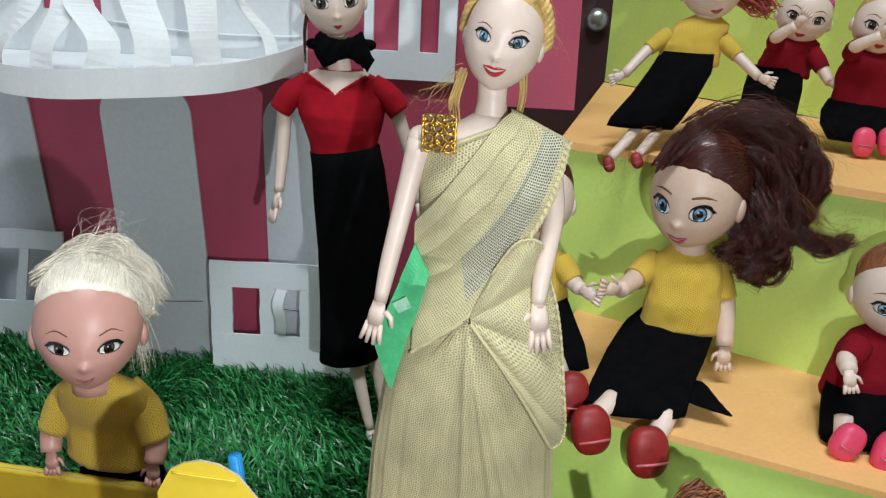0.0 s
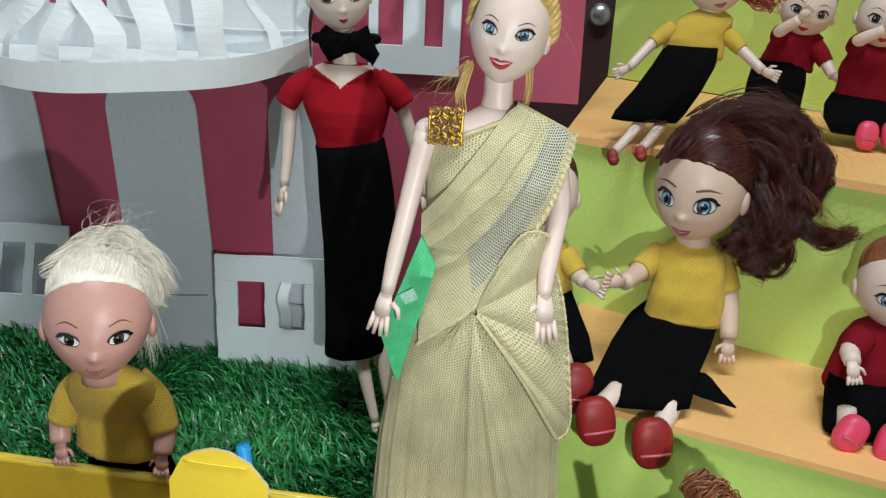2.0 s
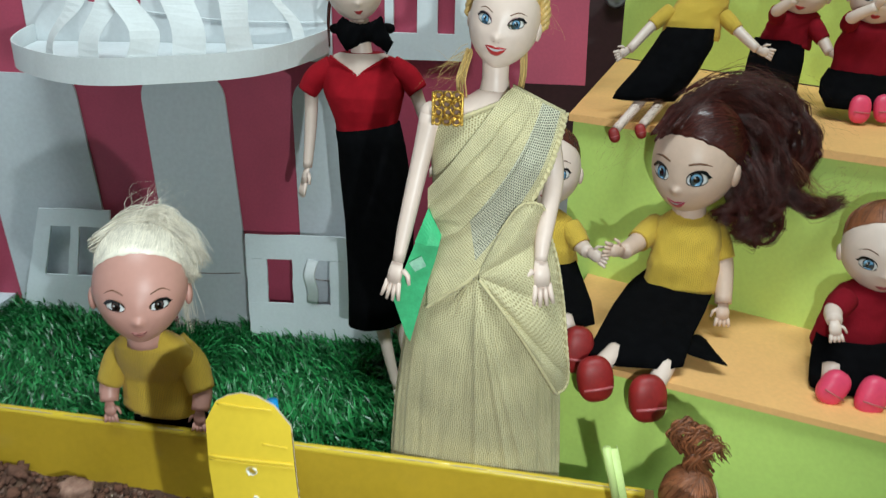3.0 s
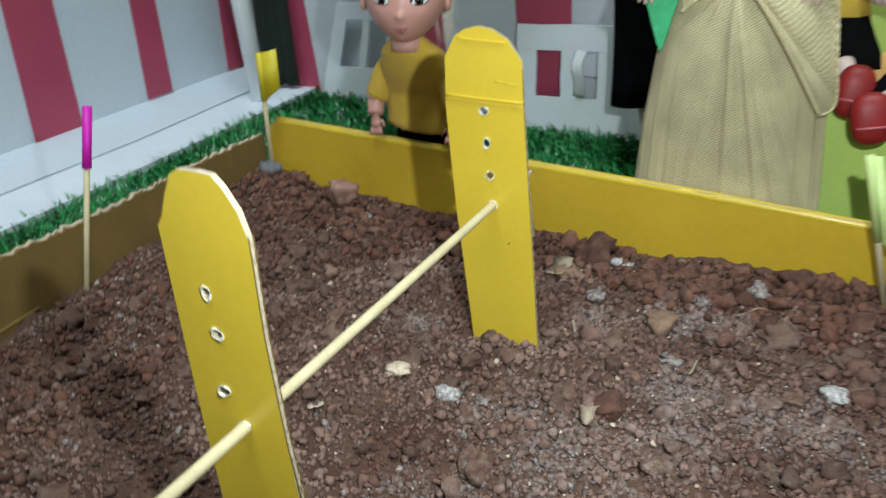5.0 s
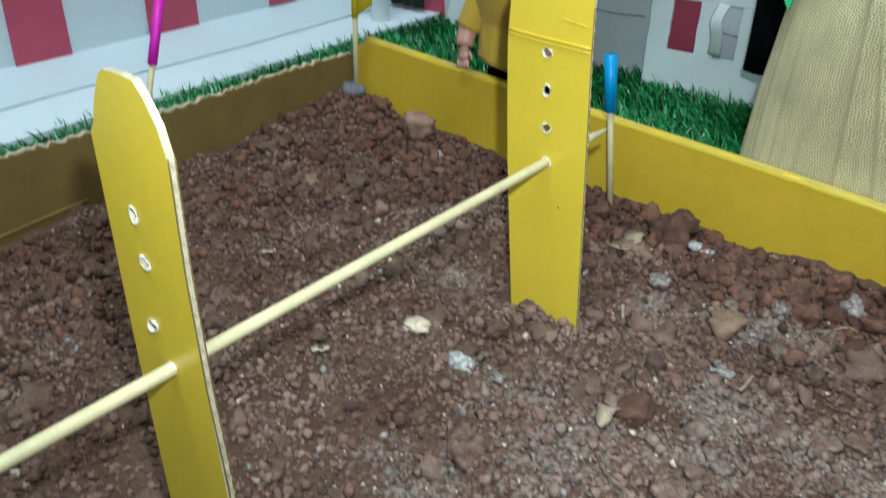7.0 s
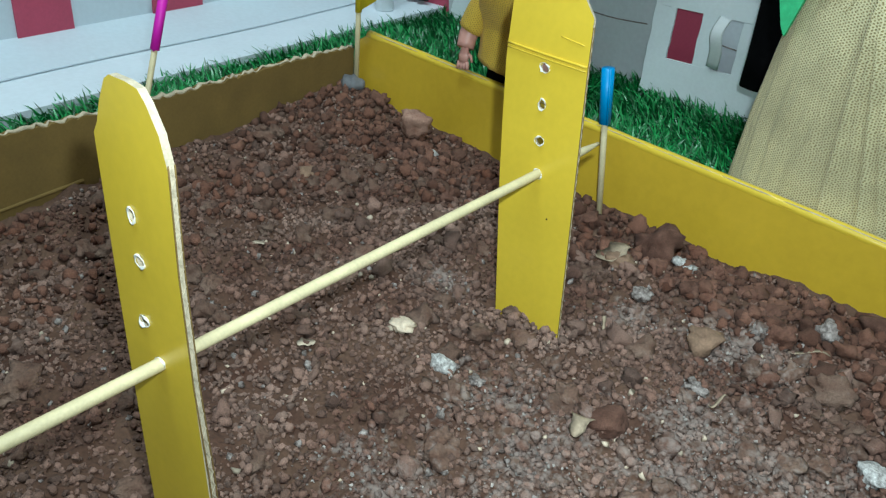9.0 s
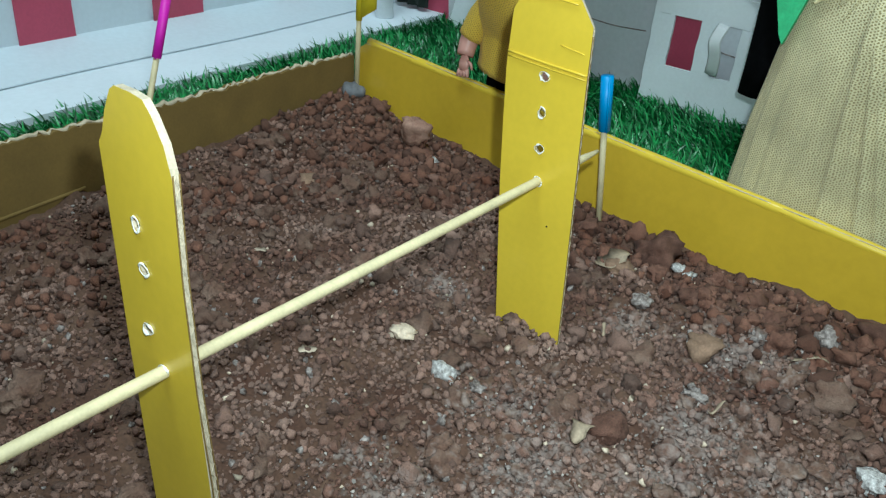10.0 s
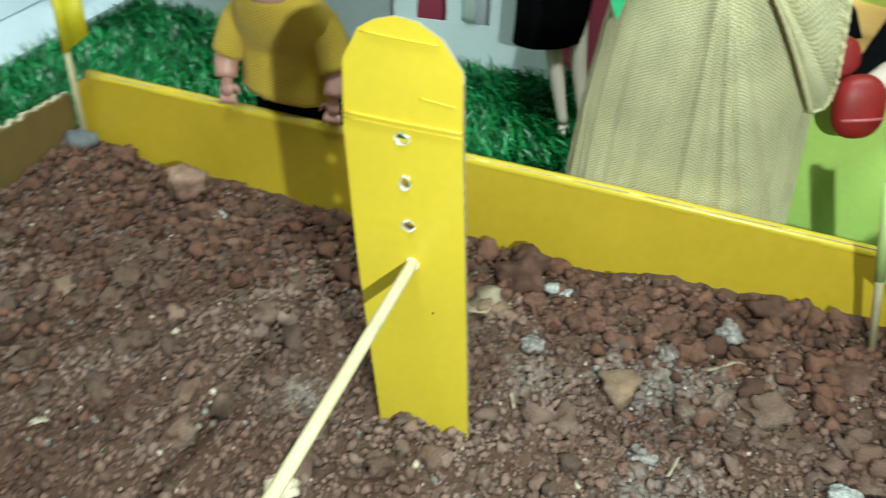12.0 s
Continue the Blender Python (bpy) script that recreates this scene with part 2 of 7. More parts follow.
ROOM_FLOOR = mat("room_floor_tile", (0.4, 0.38, 0.35), 0.5, 0.08, 4, 60, 0.05)


# ---- building helpers ----
class Shape:
    """Gathers surfaces of several materials into one mesh, in world metres."""

    def __init__(self):
        self.v, self.f, self.mi, self.uv, self.mats, self.sharp = [], [], [], [], [], []

    def slot(self, m):
        if m not in self.mats:
            self.mats.append(m)
        return self.mats.index(m)

    def face(self, ids, uvs, slot, smooth=True):
        self.f.append(ids)
        self.uv.append(uvs)
        self.mi.append(slot)
        self.sharp.append(smooth)

    def loft(self, rings, m, cap=True, closed=True, keep=None, pick=None, smooth=True):
        """rings: arrays n x 3, from one end to the other. keep(p): which faces stay; pick(p): another material for a face, or None."""
        rings = [np.asarray(r, float) for r in rings]
        n, start, slot = len(rings[0]), len(self.v), self.slot(m)
        for r in rings:
            self.v += [tuple(p) for p in r]
        along = 0.0
        for i in range(len(rings) - 1):
            step = float(np.linalg.norm(rings[i + 1] - rings[i], axis=1).mean())
            width = float(np.linalg.norm(np.diff(rings[i], axis=0), axis=1).mean())
            for j in range(n if closed else n - 1):
                k = (j + 1) % n
                ids = (start + i * n + j, start + i * n + k, start + (i + 1) * n + k, start + (i + 1) * n + j)
                if keep or pick:
                    mid = (rings[i][j] + rings[i][k] + rings[i + 1][k] + rings[i + 1][j]) / 4
                    if keep and not keep(mid):
                        continue
                use = slot
                if pick:
                    other = pick(mid)
                    use = self.slot(other) if other else slot
                u0, u1 = j * width, (j + 1) * width
                self.face(ids, ((u0, along), (u1, along), (u1, along + step), (u0, along + step)), use, smooth)
            along += step
        if cap and closed:
            for ring, order in ((0, -1), (len(rings) - 1, 1)):
                ids = [start + ring * n + j for j in range(n)][::order]
                self.face(tuple(ids), tuple((0.0, 0.0) for _ in ids), slot, smooth)

    def tube(self, points, radii, m, n=10, flat=1.0, cap=True, side=None):
        """A round or flattened tube through the points. side: the direction in which it is widest."""
        p = np.asarray(points, float)
        radii = np.broadcast_to(np.asarray(radii, float), (len(p),))
        tang = np.gradient(p, axis=0)
        tang /= np.linalg.norm(tang, axis=1)[:, None] + 1e-12
        a = np.asarray(side, float) if side is not None else np.cross(tang[0], (0.13, 0.31, 0.94))
        rings = []
        ang = np.linspace(0, 2 * np.pi, n, endpoint=False)
        for q, t, r in zip(p, tang, radii):
            a = a - t * (a @ t)
            a = a / (np.linalg.norm(a) + 1e-12)
            b = np.cross(t, a)
            rings.append(q + r * (np.cos(ang)[:, None] * a + flat * np.sin(ang)[:, None] * b))
        self.loft(rings, m, cap)

    def ball(self, centre, radii, m, turn=None, n=16, rows=10, shape=None, keep=None):
        """An ellipsoid, which shape(u) may bend (u: points of the unit ball). keep(u): which part stays."""
        c = np.asarray(centre, float)
        R = np.array(turn.to_3x3()) if turn else np.eye(3)
        ang = np.linspace(0, 2 * np.pi, n, endpoint=False)
        start, slot = len(self.v), self.slot(m)
        unit = []
        for i in range(rows + 1):
            th = np.pi * i / rows
            th = min(max(th, 0.02), np.pi - 0.02)
            unit.append(np.stack([np.sin(th) * np.cos(ang), np.sin(th) * np.sin(ang), np.full(n, np.cos(th))], 1))
        for u in unit:
            s = shape(u) if shape else u
            self.v += [tuple(x) for x in c + (s * np.asarray(radii)) @ R.T]
        for i in range(rows):
            for j in range(n):
                k = (j + 1) % n
                if keep and not keep((unit[i][j] + unit[i + 1][k]) / 2):
                    continue
                self.face((start + i * n + j, start + (i + 1) * n + j, start + (i + 1) * n + k, start + i * n + k),
                          ((j / n, i / rows), (j / n, (i + 1) / rows), (k / n, (i + 1) / rows), (k / n, i / rows)), slot)

    def plate(self, outline, depth, m, axis=(0, 1, 0)):
        """A flat piece: the outline (points in order) pushed along axis by depth."""
        o = np.asarray(outline, float)
        d = np.asarray(axis, float) * depth
        start, slot, n = len(self.v), self.slot(m), len(o)
        self.v += [tuple(x) for x in o] + [tuple(x) for x in o + d]
        self.face(tuple(range(start, start + n)), tuple((x[0], x[2]) for x in o), slot, False)
        self.face(tuple(range(start + 2 * n - 1, start + n - 1, -1)), tuple((x[0], x[2]) for x in o[::-1]), slot, False)
        for j in range(n):
            k = (j + 1) % n
            self.face((start + k, start + j, start + n + j, start + n + k), ((0, 0), (1, 0), (1, 1), (0, 1)), slot, False)

    def mesh(self, name, origin=(0, 0, 0)):
        me = bpy.data.meshes.new(name)
        o = np.asarray(origin, float)
        me.from_pydata([tuple(np.asarray(x) - o) for x in self.v], [], self.f)
        for m in self.mats:
            me.materials.append(m)
        me.polygons.foreach_set("material_index", self.mi)
        me.polygons.foreach_set("use_smooth", self.sharp)
        layer = me.uv_layers.new(name="UVMap")
        layer.data.foreach_set("uv", [c for face in self.uv for p in face for c in p])
        bm = bmesh.new()
        bm.from_mesh(me)
        loose = [x for x in bm.verts if not x.link_faces]
        bmesh.ops.delete(bm, geom=loose, context="VERTS")
        bmesh.ops.recalc_face_normals(bm, faces=bm.faces)
        bm.to_mesh(me)
        bm.free()
        return me


def thing(name, shape, origin, label, category, group="", kind="", parent=None):
    ob = new(name, shape.mesh(name, origin))
    ob.location = origin
    return tagged(ob, label, category, group, kind)


def part_of(name, shape, parent, label="", origin=None):
    """A part under its thing; the shape is in world metres."""
    o = parent.location if origin is None else Vector(origin)
    ob = new(name, shape.mesh(name, o))
    ob.parent = parent
    ob.location = Vector(o) - parent.location
    return tagged(ob, label)


def sub_part(name, shape, part, whole, label=""):
    """A piece under a part of a thing; the part's mesh is laid out from the thing's place."""
    ob = new(name, shape.mesh(name, whole.location))
    ob.parent = part
    return tagged(ob, label)


def empty(name, place, label, category, group="", kind=""):
    ob = new(name)
    ob.location = place
    return tagged(ob, label, category, group, kind)


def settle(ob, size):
    """Turns, moves and scales a back-row thing to keep its opening camera view."""
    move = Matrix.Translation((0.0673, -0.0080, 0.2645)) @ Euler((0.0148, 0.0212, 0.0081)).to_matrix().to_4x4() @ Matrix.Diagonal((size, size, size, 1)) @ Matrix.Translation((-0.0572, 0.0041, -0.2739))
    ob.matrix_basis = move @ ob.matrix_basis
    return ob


def spline(points, count):
    """A smooth line through the points (Catmull-Rom)."""
    p = np.asarray(points, float)
    p = np.vstack([2 * p[0] - p[1], p, 2 * p[-1] - p[-2]])
    out = []
    for s in np.linspace(0, len(p) - 3 - 1e-6, count):
        i, f = int(s), s - int(s)
        a, b, c, d = p[i:i + 4]
        out.append(0.5 * (2 * b + (c - a) * f + (2 * a - 5 * b + 4 * c - d) * f * f + (3 * b - a - 3 * c + d) * f ** 3))
    return np.array(out)


def ring(cx, cy, cz, rx, ry, n=36, fold=0.0, waves=9, phase=0.0, tilt=0.0):
    a = np.linspace(0, 2 * np.pi, n, endpoint=False)
    k = 1 + fold * np.cos(waves * a + phase) + 0.4 * fold * np.cos((waves + 4) * a + 2 * phase)
    x = rx * np.cos(a) * k
    return np.stack([cx + x, cy + ry * np.sin(a) * k, cz + tilt * x], 1)


def box(shape, lo, hi, m, top=None):
    """A box from corner lo to corner hi."""
    (x0, y0, z0), (x1, y1, z1) = lo, hi
    shape.plate([(x0, y0, z0), (x1, y0, z0), (x1, y0, z1), (x0, y0, z1)], y1 - y0, m)


def prism(shape, plan, z0, z1, m):
    """An upright block over a plan (points x, y in order)."""
    shape.plate([(x, y, z0) for x, y in plan], z1 - z0, m, (0, 0, 1))


# ---- the room round the set ----
GROUND = 0.004
s = Shape()
box(s, (-1.6, -1.5, -0.06), (1.7, 1.9, GROUND - 0.004), ROOM_FLOOR)
thing("floor", s, (0, 0, -0.06), "pale grey tiled floor under the toy set", "floor", kind="structure")
for name, lo, hi in (("wall_north", (-1.6, 1.9, -0.06), (1.7, 1.96, 2.3)), ("wall_south", (-1.6, -1.56, -0.06), (1.7, -1.5, 2.3)),
                     ("wall_west", (-1.66, -1.5, -0.06), (-1.6, 1.9, 2.3)), ("wall_east", (1.7, -1.5, -0.06), (1.76, 1.9, 2.3))):
    s = Shape()
    box(s, lo, hi, ROOM_PAINT)
    thing(name, s, lo, "plain off-white room wall", "wall", kind="structure")
s = Shape()
box(s, (-1.66, -1.56, 2.3), (1.76, 1.96, 2.36), ROOM_PAINT)
thing("ceiling", s, (0, 0, 2.3), "plain off-white room ceiling", "ceiling", kind="structure")

# ---- turf: a backing mat and its blades ----
s = Shape()
prism(s, [(-0.37, -0.2), (0.42, -0.2), (0.42, 0.30), (0.10, 0.40), (0.10, 0.51), (-0.345, 0.51)], GROUND - 0.003, GROUND, TURF_BASE)
thing("turf_mat", s, (0, 0, GROUND), "dark green backing of the artificial turf", "turf", kind="structure")


def turf_z(x):
    """Height of the mat, which climbs to the ledge on one side."""
    f = np.clip((-0.2 - x) / 0.08, 0, 1)
    return GROUND + 0.0005 + 0.011 * f * f * (3 - 2 * f)


s = Shape()
s.loft([[(x, -0.2, float(turf_z(x))), (x, 0.509, float(turf_z(x))), (x, 0.509, GROUND - 0.001), (x, -0.2, GROUND - 0.001)] for x in np.linspace(-0.31, -0.2, 12)], TURF_BASE)
thing("turf_edge", s, (-0.27, 0.2, GROUND), "edge of the turf mat riding up the ledge", "turf", kind="structure")


def blades(name, count, area, seed, free):
    """Bent plastic blades as one joined surface over area (x0, x1, y0, y1), where free(x, y)."""
    rng = np.random.default_rng(seed)
    x = rng.uniform(area[0], area[1], count)
    y = rng.uniform(area[2], area[3], count)
    ok = free(x, y)
    x, y = x[ok], y[ok]
    n = len(x)
    az = rng.uniform(0, 2 * np.pi, n)
    drift = 0.9 * np.sin(x * 37 + 1.3) + 0.8 * np.cos(y * 41)
    az = az * 0.55 + drift + 2.2
    length = rng.uniform(0.010, 0.021, n)
    width = rng.uniform(0.0005, 0.0009, n)
    lean = rng.uniform(0.35, 1.25, n)
    d = np.stack([np.cos(az), np.sin(az)], 1)
    w = np.stack([-np.sin(az), np.cos(az)], 1)
    twist = rng.uniform(-0.6, 0.6, n)
    verts = np.zeros((n, 7, 3))
    for i, (f, k) in enumerate(((0.0, 1.0), (0.4, 1.0), (0.75, 0.75), (1.0, 0.0))):
        bend = lean * f
        out = length * f * np.sin(bend)
        up = length * f * np.cos(bend)
        c = np.stack([x + d[:, 0] * out, y + d[:, 1] * out, turf_z(x) + up], 1)
        side = np.concatenate([w * (width * k)[:, None] * np.cos(twist)[:, None], (width * k * np.sin(twist))[:, None]], 1)
        if i < 3:
            verts[:, 2 * i], verts[:, 2 * i + 1] = c - side, c + side
        else:
            verts[:, 6] = c
    base = np.arange(n)[:, None] * 7
    quads = np.concatenate([base + np.array([[0, 1, 3, 2]]), base + np.array([[2, 3, 5, 4]])], 0)
    tris = base + np.array([[4, 5, 6]])
    me = bpy.data.meshes.new(name)
    me.from_pydata(verts.reshape(-1, 3).tolist(), [], quads.tolist() + tris.tolist())
    me.materials.append(GRASS)
    me.polygons.foreach_set("use_smooth", [True] * len(me.polygons))
    ob = new(name, me)
    return tagged(ob, "glossy green artificial grass blades on the mat", "grass", kind="stuff")


def grass_free(x, y):
    in_box = (x > -0.19) & (x < 0.137) & (y > -0.08) & (y < 0.276)
    steps = y > 0.353 - 0.395 * (x - 0.0975)
    return ~in_box & ~(steps & (x > 0.06)) & (x > -0.29 - 0.075 * (y - 0.15)) & (y < 0.508)


blades("turf_grass", 46000, (-0.33, 0.12, 0.27, 0.51), 3, grass_free)
blades("turf_grass", 24000, (-0.36, -0.18, -0.06, 0.27), 4, grass_free)
blades("turf_grass", 7000, (0.12, 0.36, 0.05, 0.32), 5, grass_free)

# ---- rear house front: crimson sheet, white arched panels, balcony, windows ----
WALL_Y = 0.552
FOOT = -0.018


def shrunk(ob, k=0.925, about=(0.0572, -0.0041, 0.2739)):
    """Scales a thing about the camera's earlier starting point, to keep its view there."""
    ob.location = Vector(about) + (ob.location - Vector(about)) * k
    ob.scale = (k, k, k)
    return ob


house = empty("striped_house_front", (-0.15, WALL_Y, FOOT), "crimson foam house front with white arched panels and balcony", "toy house")
s = Shape()
s.plate([(-0.369, WALL_Y, FOOT), (0.06, WALL_Y, FOOT), (0.06, WALL_Y, 0.19), (0.104, WALL_Y, 0.19), (0.1, WALL_Y, 0.36), (-0.369, WALL_Y, 0.36)], 0.005, PINK_SHEET)
part_of("wall_sheet", s, house, "crimson pink foam sheet wall")


def arched(x0, x1, z0, z1, y, r, lean=0.0):
    """The outline of a panel with rounded upper corners."""
    pts = [(x0, y, z0), (x1, y, z0)]
    for cx, a0 in ((x1 - r, 0), (x0 + r, 90)):
        for a in range(a0, a0 + 91, 15):
            pts.append((cx + r * math.cos(radians(a)) + lean * (z1 - z0), y, z1 - 1.6 * r + 1.6 * r * math.sin(radians(a))))
    return pts


for x0, x1, z1, lean in ((-0.336, -0.249, 0.184, -0.1), (-0.2055, -0.1415, 0.186, -0.065), (-0.1005, -0.03, 0.186, -0.02)):
    s = Shape()
    s.plate(arched(x0, x1, FOOT, z1, WALL_Y - 0.0025, 0.011, lean), 0.0021, GREY_CARD)
    part_of("arched_panel", s, house, "greyish white card panel with rounded top")
# scuffed joint low on the panels
for x0, x1 in ((-0.262, -0.216), (-0.211, -0.152), (-0.1, -0.06)):
    s = Shape()
    s.tube(spline([(x0, WALL_Y - 0.0026, 0.034), ((x0 + x1) / 2, WALL_Y - 0.0026, 0.0325), (x1, WALL_Y - 0.0026, 0.0345)], 8), 0.0005, STONE_ASH, 6)
    part_of("panel_joint", s, house, "scuffed grey joint in the card")
# upper white sheets with a crimson gap behind the balcony
for x0, x1, z0 in ((-0.3, -0.252, 0.2), (-0.252, -0.212, 0.232), (-0.212, -0.074, 0.2)):
    s = Shape()
    yy = WALL_Y - 0.0025
    if z0 > 0.21:
        s.plate([(x0, yy, 0.2), (x1, yy, 0.2), (x1, yy, 0.2335), (x0, yy, 0.2365)], 0.0021, WHITE_CARD)
    else:
        s.plate([(x0, yy, z0), (x1, yy, z0), (x1, yy, 0.36), (x0 - 0.006 if x0 < -0.25 else x0, yy, 0.36)], 0.0021, WHITE_CARD)
    part_of("upper_panel", s, house, "white card above the balcony")
s = Shape()
s.tube(spline([(-0.212, WALL_Y - 0.003, 0.231), (-0.15, WALL_Y - 0.0034, 0.2265), (-0.1, WALL_Y - 0.0032, 0.2265), (-0.078, WALL_Y - 0.003, 0.2275)], 16), 0.0008, WHITE_CARD, 6)
part_of("sheet_seam", s, house, "uneven glued seam of the white card")
# balcony: half-round floor, band and curled strips
BX, BZ, BR = -0.185, 0.205, 0.107


def on_rim(deg, r=BR, z=BZ):
    a = radians(deg)
    return (BX + r * 1.02 * math.cos(a), WALL_Y - 0.003 - r * 0.98 * math.sin(a), z + 0.002 * math.cos(a) - 0.0095 * math.sin(a))


s = Shape()
s.plate([on_rim(d, BR - 0.001, BZ + 0.003) for d in range(0, 181, 6)], 0.002, WHITE_CARD, (0, 0, 1))
part_of("balcony_floor", s, house, "white half-round card floor")
s = Shape()
inner, outer = BR - 0.0006, BR
rings = []
for d in range(0, 181, 5):
    wob = 0.0006 * math.sin(d * 0.11)
    rings.append([on_rim(d, outer, BZ + wob), on_rim(d, outer + 0.0005, BZ + 0.0165 + wob), on_rim(d, inner, BZ + 0.0165 + wob), on_rim(d, inner, BZ + wob)])
s.loft(rings, WHITE_PAPER, smooth=False)
part_of("balcony_band", s, house, "bent white paper band")
for d, h, curl, half, tw0 in ((114, 0.06, 0.006, 0.0075, 0.4), (97, 0.065, 0.006, 0.0085, 0.25), (83, 0.075, -0.02, 0.0085, -0.35), (66, 0.075, -0.007, 0.0098, 0.2), (47, 0.07, 0.005, 0.0098, -0.25), (23, 0.06, -0.006, 0.004, 0.7)):
    s = Shape()
    base = np.array(on_rim(d, BR - 0.0012, BZ + 0.004))
    inward = np.array([BX - base[0], WALL_Y - base[1], 0])
    inward /= np.linalg.norm(inward)
    side = np.array([-inward[1], inward[0], 0])
    line = spline([base, base + inward * 0.005 + (0, 0, h * 0.35) + side * curl * 0.4, base + inward * 0.02 + (0, 0, h * 0.68) - side * curl * 0.5, base + inward * 0.03 + (0, 0, h) + side * curl * 0.6], 18)
    rings = []
    for i, p in enumerate(line):
        tw = tw0 * math.sin(i * 0.3)
        w = half * (side * math.cos(tw) + inward * math.sin(tw))
        thin = np.cross(w, (0, 0, 1))
        thin = thin / (np.linalg.norm(thin) + 1e-9) * 0.00015
        rings.append([p - w - thin, p + w - thin, p + w + thin, p - w + thin])
    s.loft(rings, WHITE_PAPER, smooth=False)
    part_of("curled_strip", s, house, "curled white paper strip")


def holed_plate(shape, x0, x1, z0, z1, y, depth, holes, m, dx=0.0, taper=0.0):
    """An upright sheet with rectangular openings in a row. holes: (x0, x1, z0, z1) of one height."""
    gx = sorted({x0, x1, *(v for h in holes for v in h[:2])})
    gz = [z0, holes[0][2], holes[0][3], z1]
    mid, start, slot, nx = (x0 + x1) / 2, len(shape.v), shape.slot(m), len(gx)
    for side in (0, 1):
        for z in gz:
            f = (z - z0) / (z1 - z0)
            shape.v += [(mid + (x - mid) * (1 - taper * f) + dx * (z - z0), y + side * depth, z) for x in gx]
    solid = {(i, j) for i in range(nx - 1) for j in range(3) if not (j == 1 and any(abs(gx[i] - h[0]) < 1e-9 for h in holes))}
    back = nx * 4
    flat = ((0, 0), (1, 0), (1, 1), (0, 1))
    for i, j in solid:
        a, b, c, d = (start + j * nx + i, start + j * nx + i + 1, start + (j + 1) * nx + i + 1, start + (j + 1) * nx + i)
        shape.face((a, b, c, d), flat, slot, False)
        shape.face((d + back, c + back, b + back, a + back), flat, slot, False)
        for (p, q), nb in (((a, b), (i, j - 1)), ((b, c), (i + 1, j)), ((c, d), (i, j + 1)), ((d, a), (i - 1, j))):
            if nb not in solid:
                shape.face((q, p, p + back, q + back), flat, slot, False)


# window frame above the doll, on the wall
s = Shape()
holed_plate(s, -0.036, 0.024, 0.204, 0.29, WALL_Y - 0.005, 0.004, [(-0.03, -0.0135, 0.222, 0.28), (0.0005, 0.0125, 0.222, 0.28)], RAIL_CARD)
part_of("window_frame", s, house, "white card window frame with two slots")

# low white card railings leaning at the house front: hand-cut rails and uprights
def cut_strip(x0, x1, z0, z1, bend, y, seed):
    """A hand-cut strip of card whose edges waver a little; bend carries its outline to the leaning sheet."""
    rng = random.Random(seed)
    loop = []
    for (xa, za), (xb, zb) in zip(((x0, z0), (x1, z0), (x1, z1), (x0, z1)), ((x1, z0), (x1, z1), (x0, z1), (x0, z0))):
        for k in range(6):
            f = k / 6
            j = 0.0 if k == 0 else 0.0004
            x, z = bend(xa + (xb - xa) * f + rng.uniform(-j, j), za + (zb - za) * f + rng.uniform(-j, j))
            loop.append((x, y, z))
    shape = Shape()
    shape.plate(loop, 0.002, RAIL_CARD)
    return shape


for x0, x1, z1, y, holes, dx, taper, label in (
        (-0.1395, -0.03, 0.075, 0.53, ((-0.124, -0.104), (-0.0905, -0.075), 0.02, 0.056), 0.02, 0.0, "white card railing with two square openings beside the doll"),
        (-0.338, -0.257, 0.087, 0.538, ((-0.322, -0.3), (-0.291, -0.268), 0.032, 0.073), 0.2, 0.28, "white card railing leaning by the house corner")):
    railing = empty("card_railing", (x0, y, FOOT), label, "railing", "card railings")
    (a0, a1), (b0, b1), low, high = holes
    centre = (x0 + x1) / 2

    def leaning(x, z):
        return centre + (x - centre) * (1 - taper * (z - FOOT) / (z1 - FOOT)) + dx * (z - FOOT), z
    for k, (name, u0, u1, w0, w1) in enumerate((("bottom_rail", x0, x1, FOOT, low), ("top_rail", x0, x1, high, z1), ("upright", x0, a0, low, high), ("upright", a1, b0, low, high), ("upright", b1, x1, low, high))):
        part_of(name, cut_strip(u0, u1, w0, w1, leaning, y + 0.00004 * k, 300 + k), railing, "white card with hand-cut edges")
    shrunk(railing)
s = Shape()
s.tube(spline([(-0.088, 0.529, 0.022), (-0.086, 0.524, 0.035), (-0.0875, 0.522, 0.047), (-0.086, 0.529, 0.057)], 10), 0.0045, WHITE_PAPER, 8, flat=0.08, side=(1, 0, 0))
slat = thing("curled_paper_slat", s, (-0.087, 0.526, 0.02), "curled white paper slat in the railing opening", "paper slat")
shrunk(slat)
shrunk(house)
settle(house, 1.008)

# ---- left stall: ledge, striped wall, column, doorway with dark cloth ----
def left_x(y, at):
    """x along the left stall: of the ledge's edge or the wall's foot."""
    return at - 0.075 * (y - 0.15)


LEDGE_Z = 0.028
s = Shape()
prism(s, [(left_x(-0.1, -0.294), -0.1), (left_x(0.535, -0.294) + 0.004, 0.535), (left_x(0.535, -0.386), 0.535), (left_x(-0.1, -0.386), -0.1)], GROUND, LEDGE_Z, LEDGE_CARD)
ledge = thing("stall_ledge", s, (-0.34, 0.2, GROUND), "white card ledge in front of the striped stall wall", "ledge")
s = Shape()
rings = []
for y in np.linspace(-0.1, 0.535, 30):
    a, b = left_x(y, -0.338 + 0.002 * math.sin(y * 23)), left_x(y, -0.3828)
    rings.append([(a, y, LEDGE_Z + 0.0006), (a, y, LEDGE_Z + 0.0014), (b, y, 0.0372), (b, y, LEDGE_Z + 0.0006)])
s.loft(rings, STALL_CARD, smooth=False)
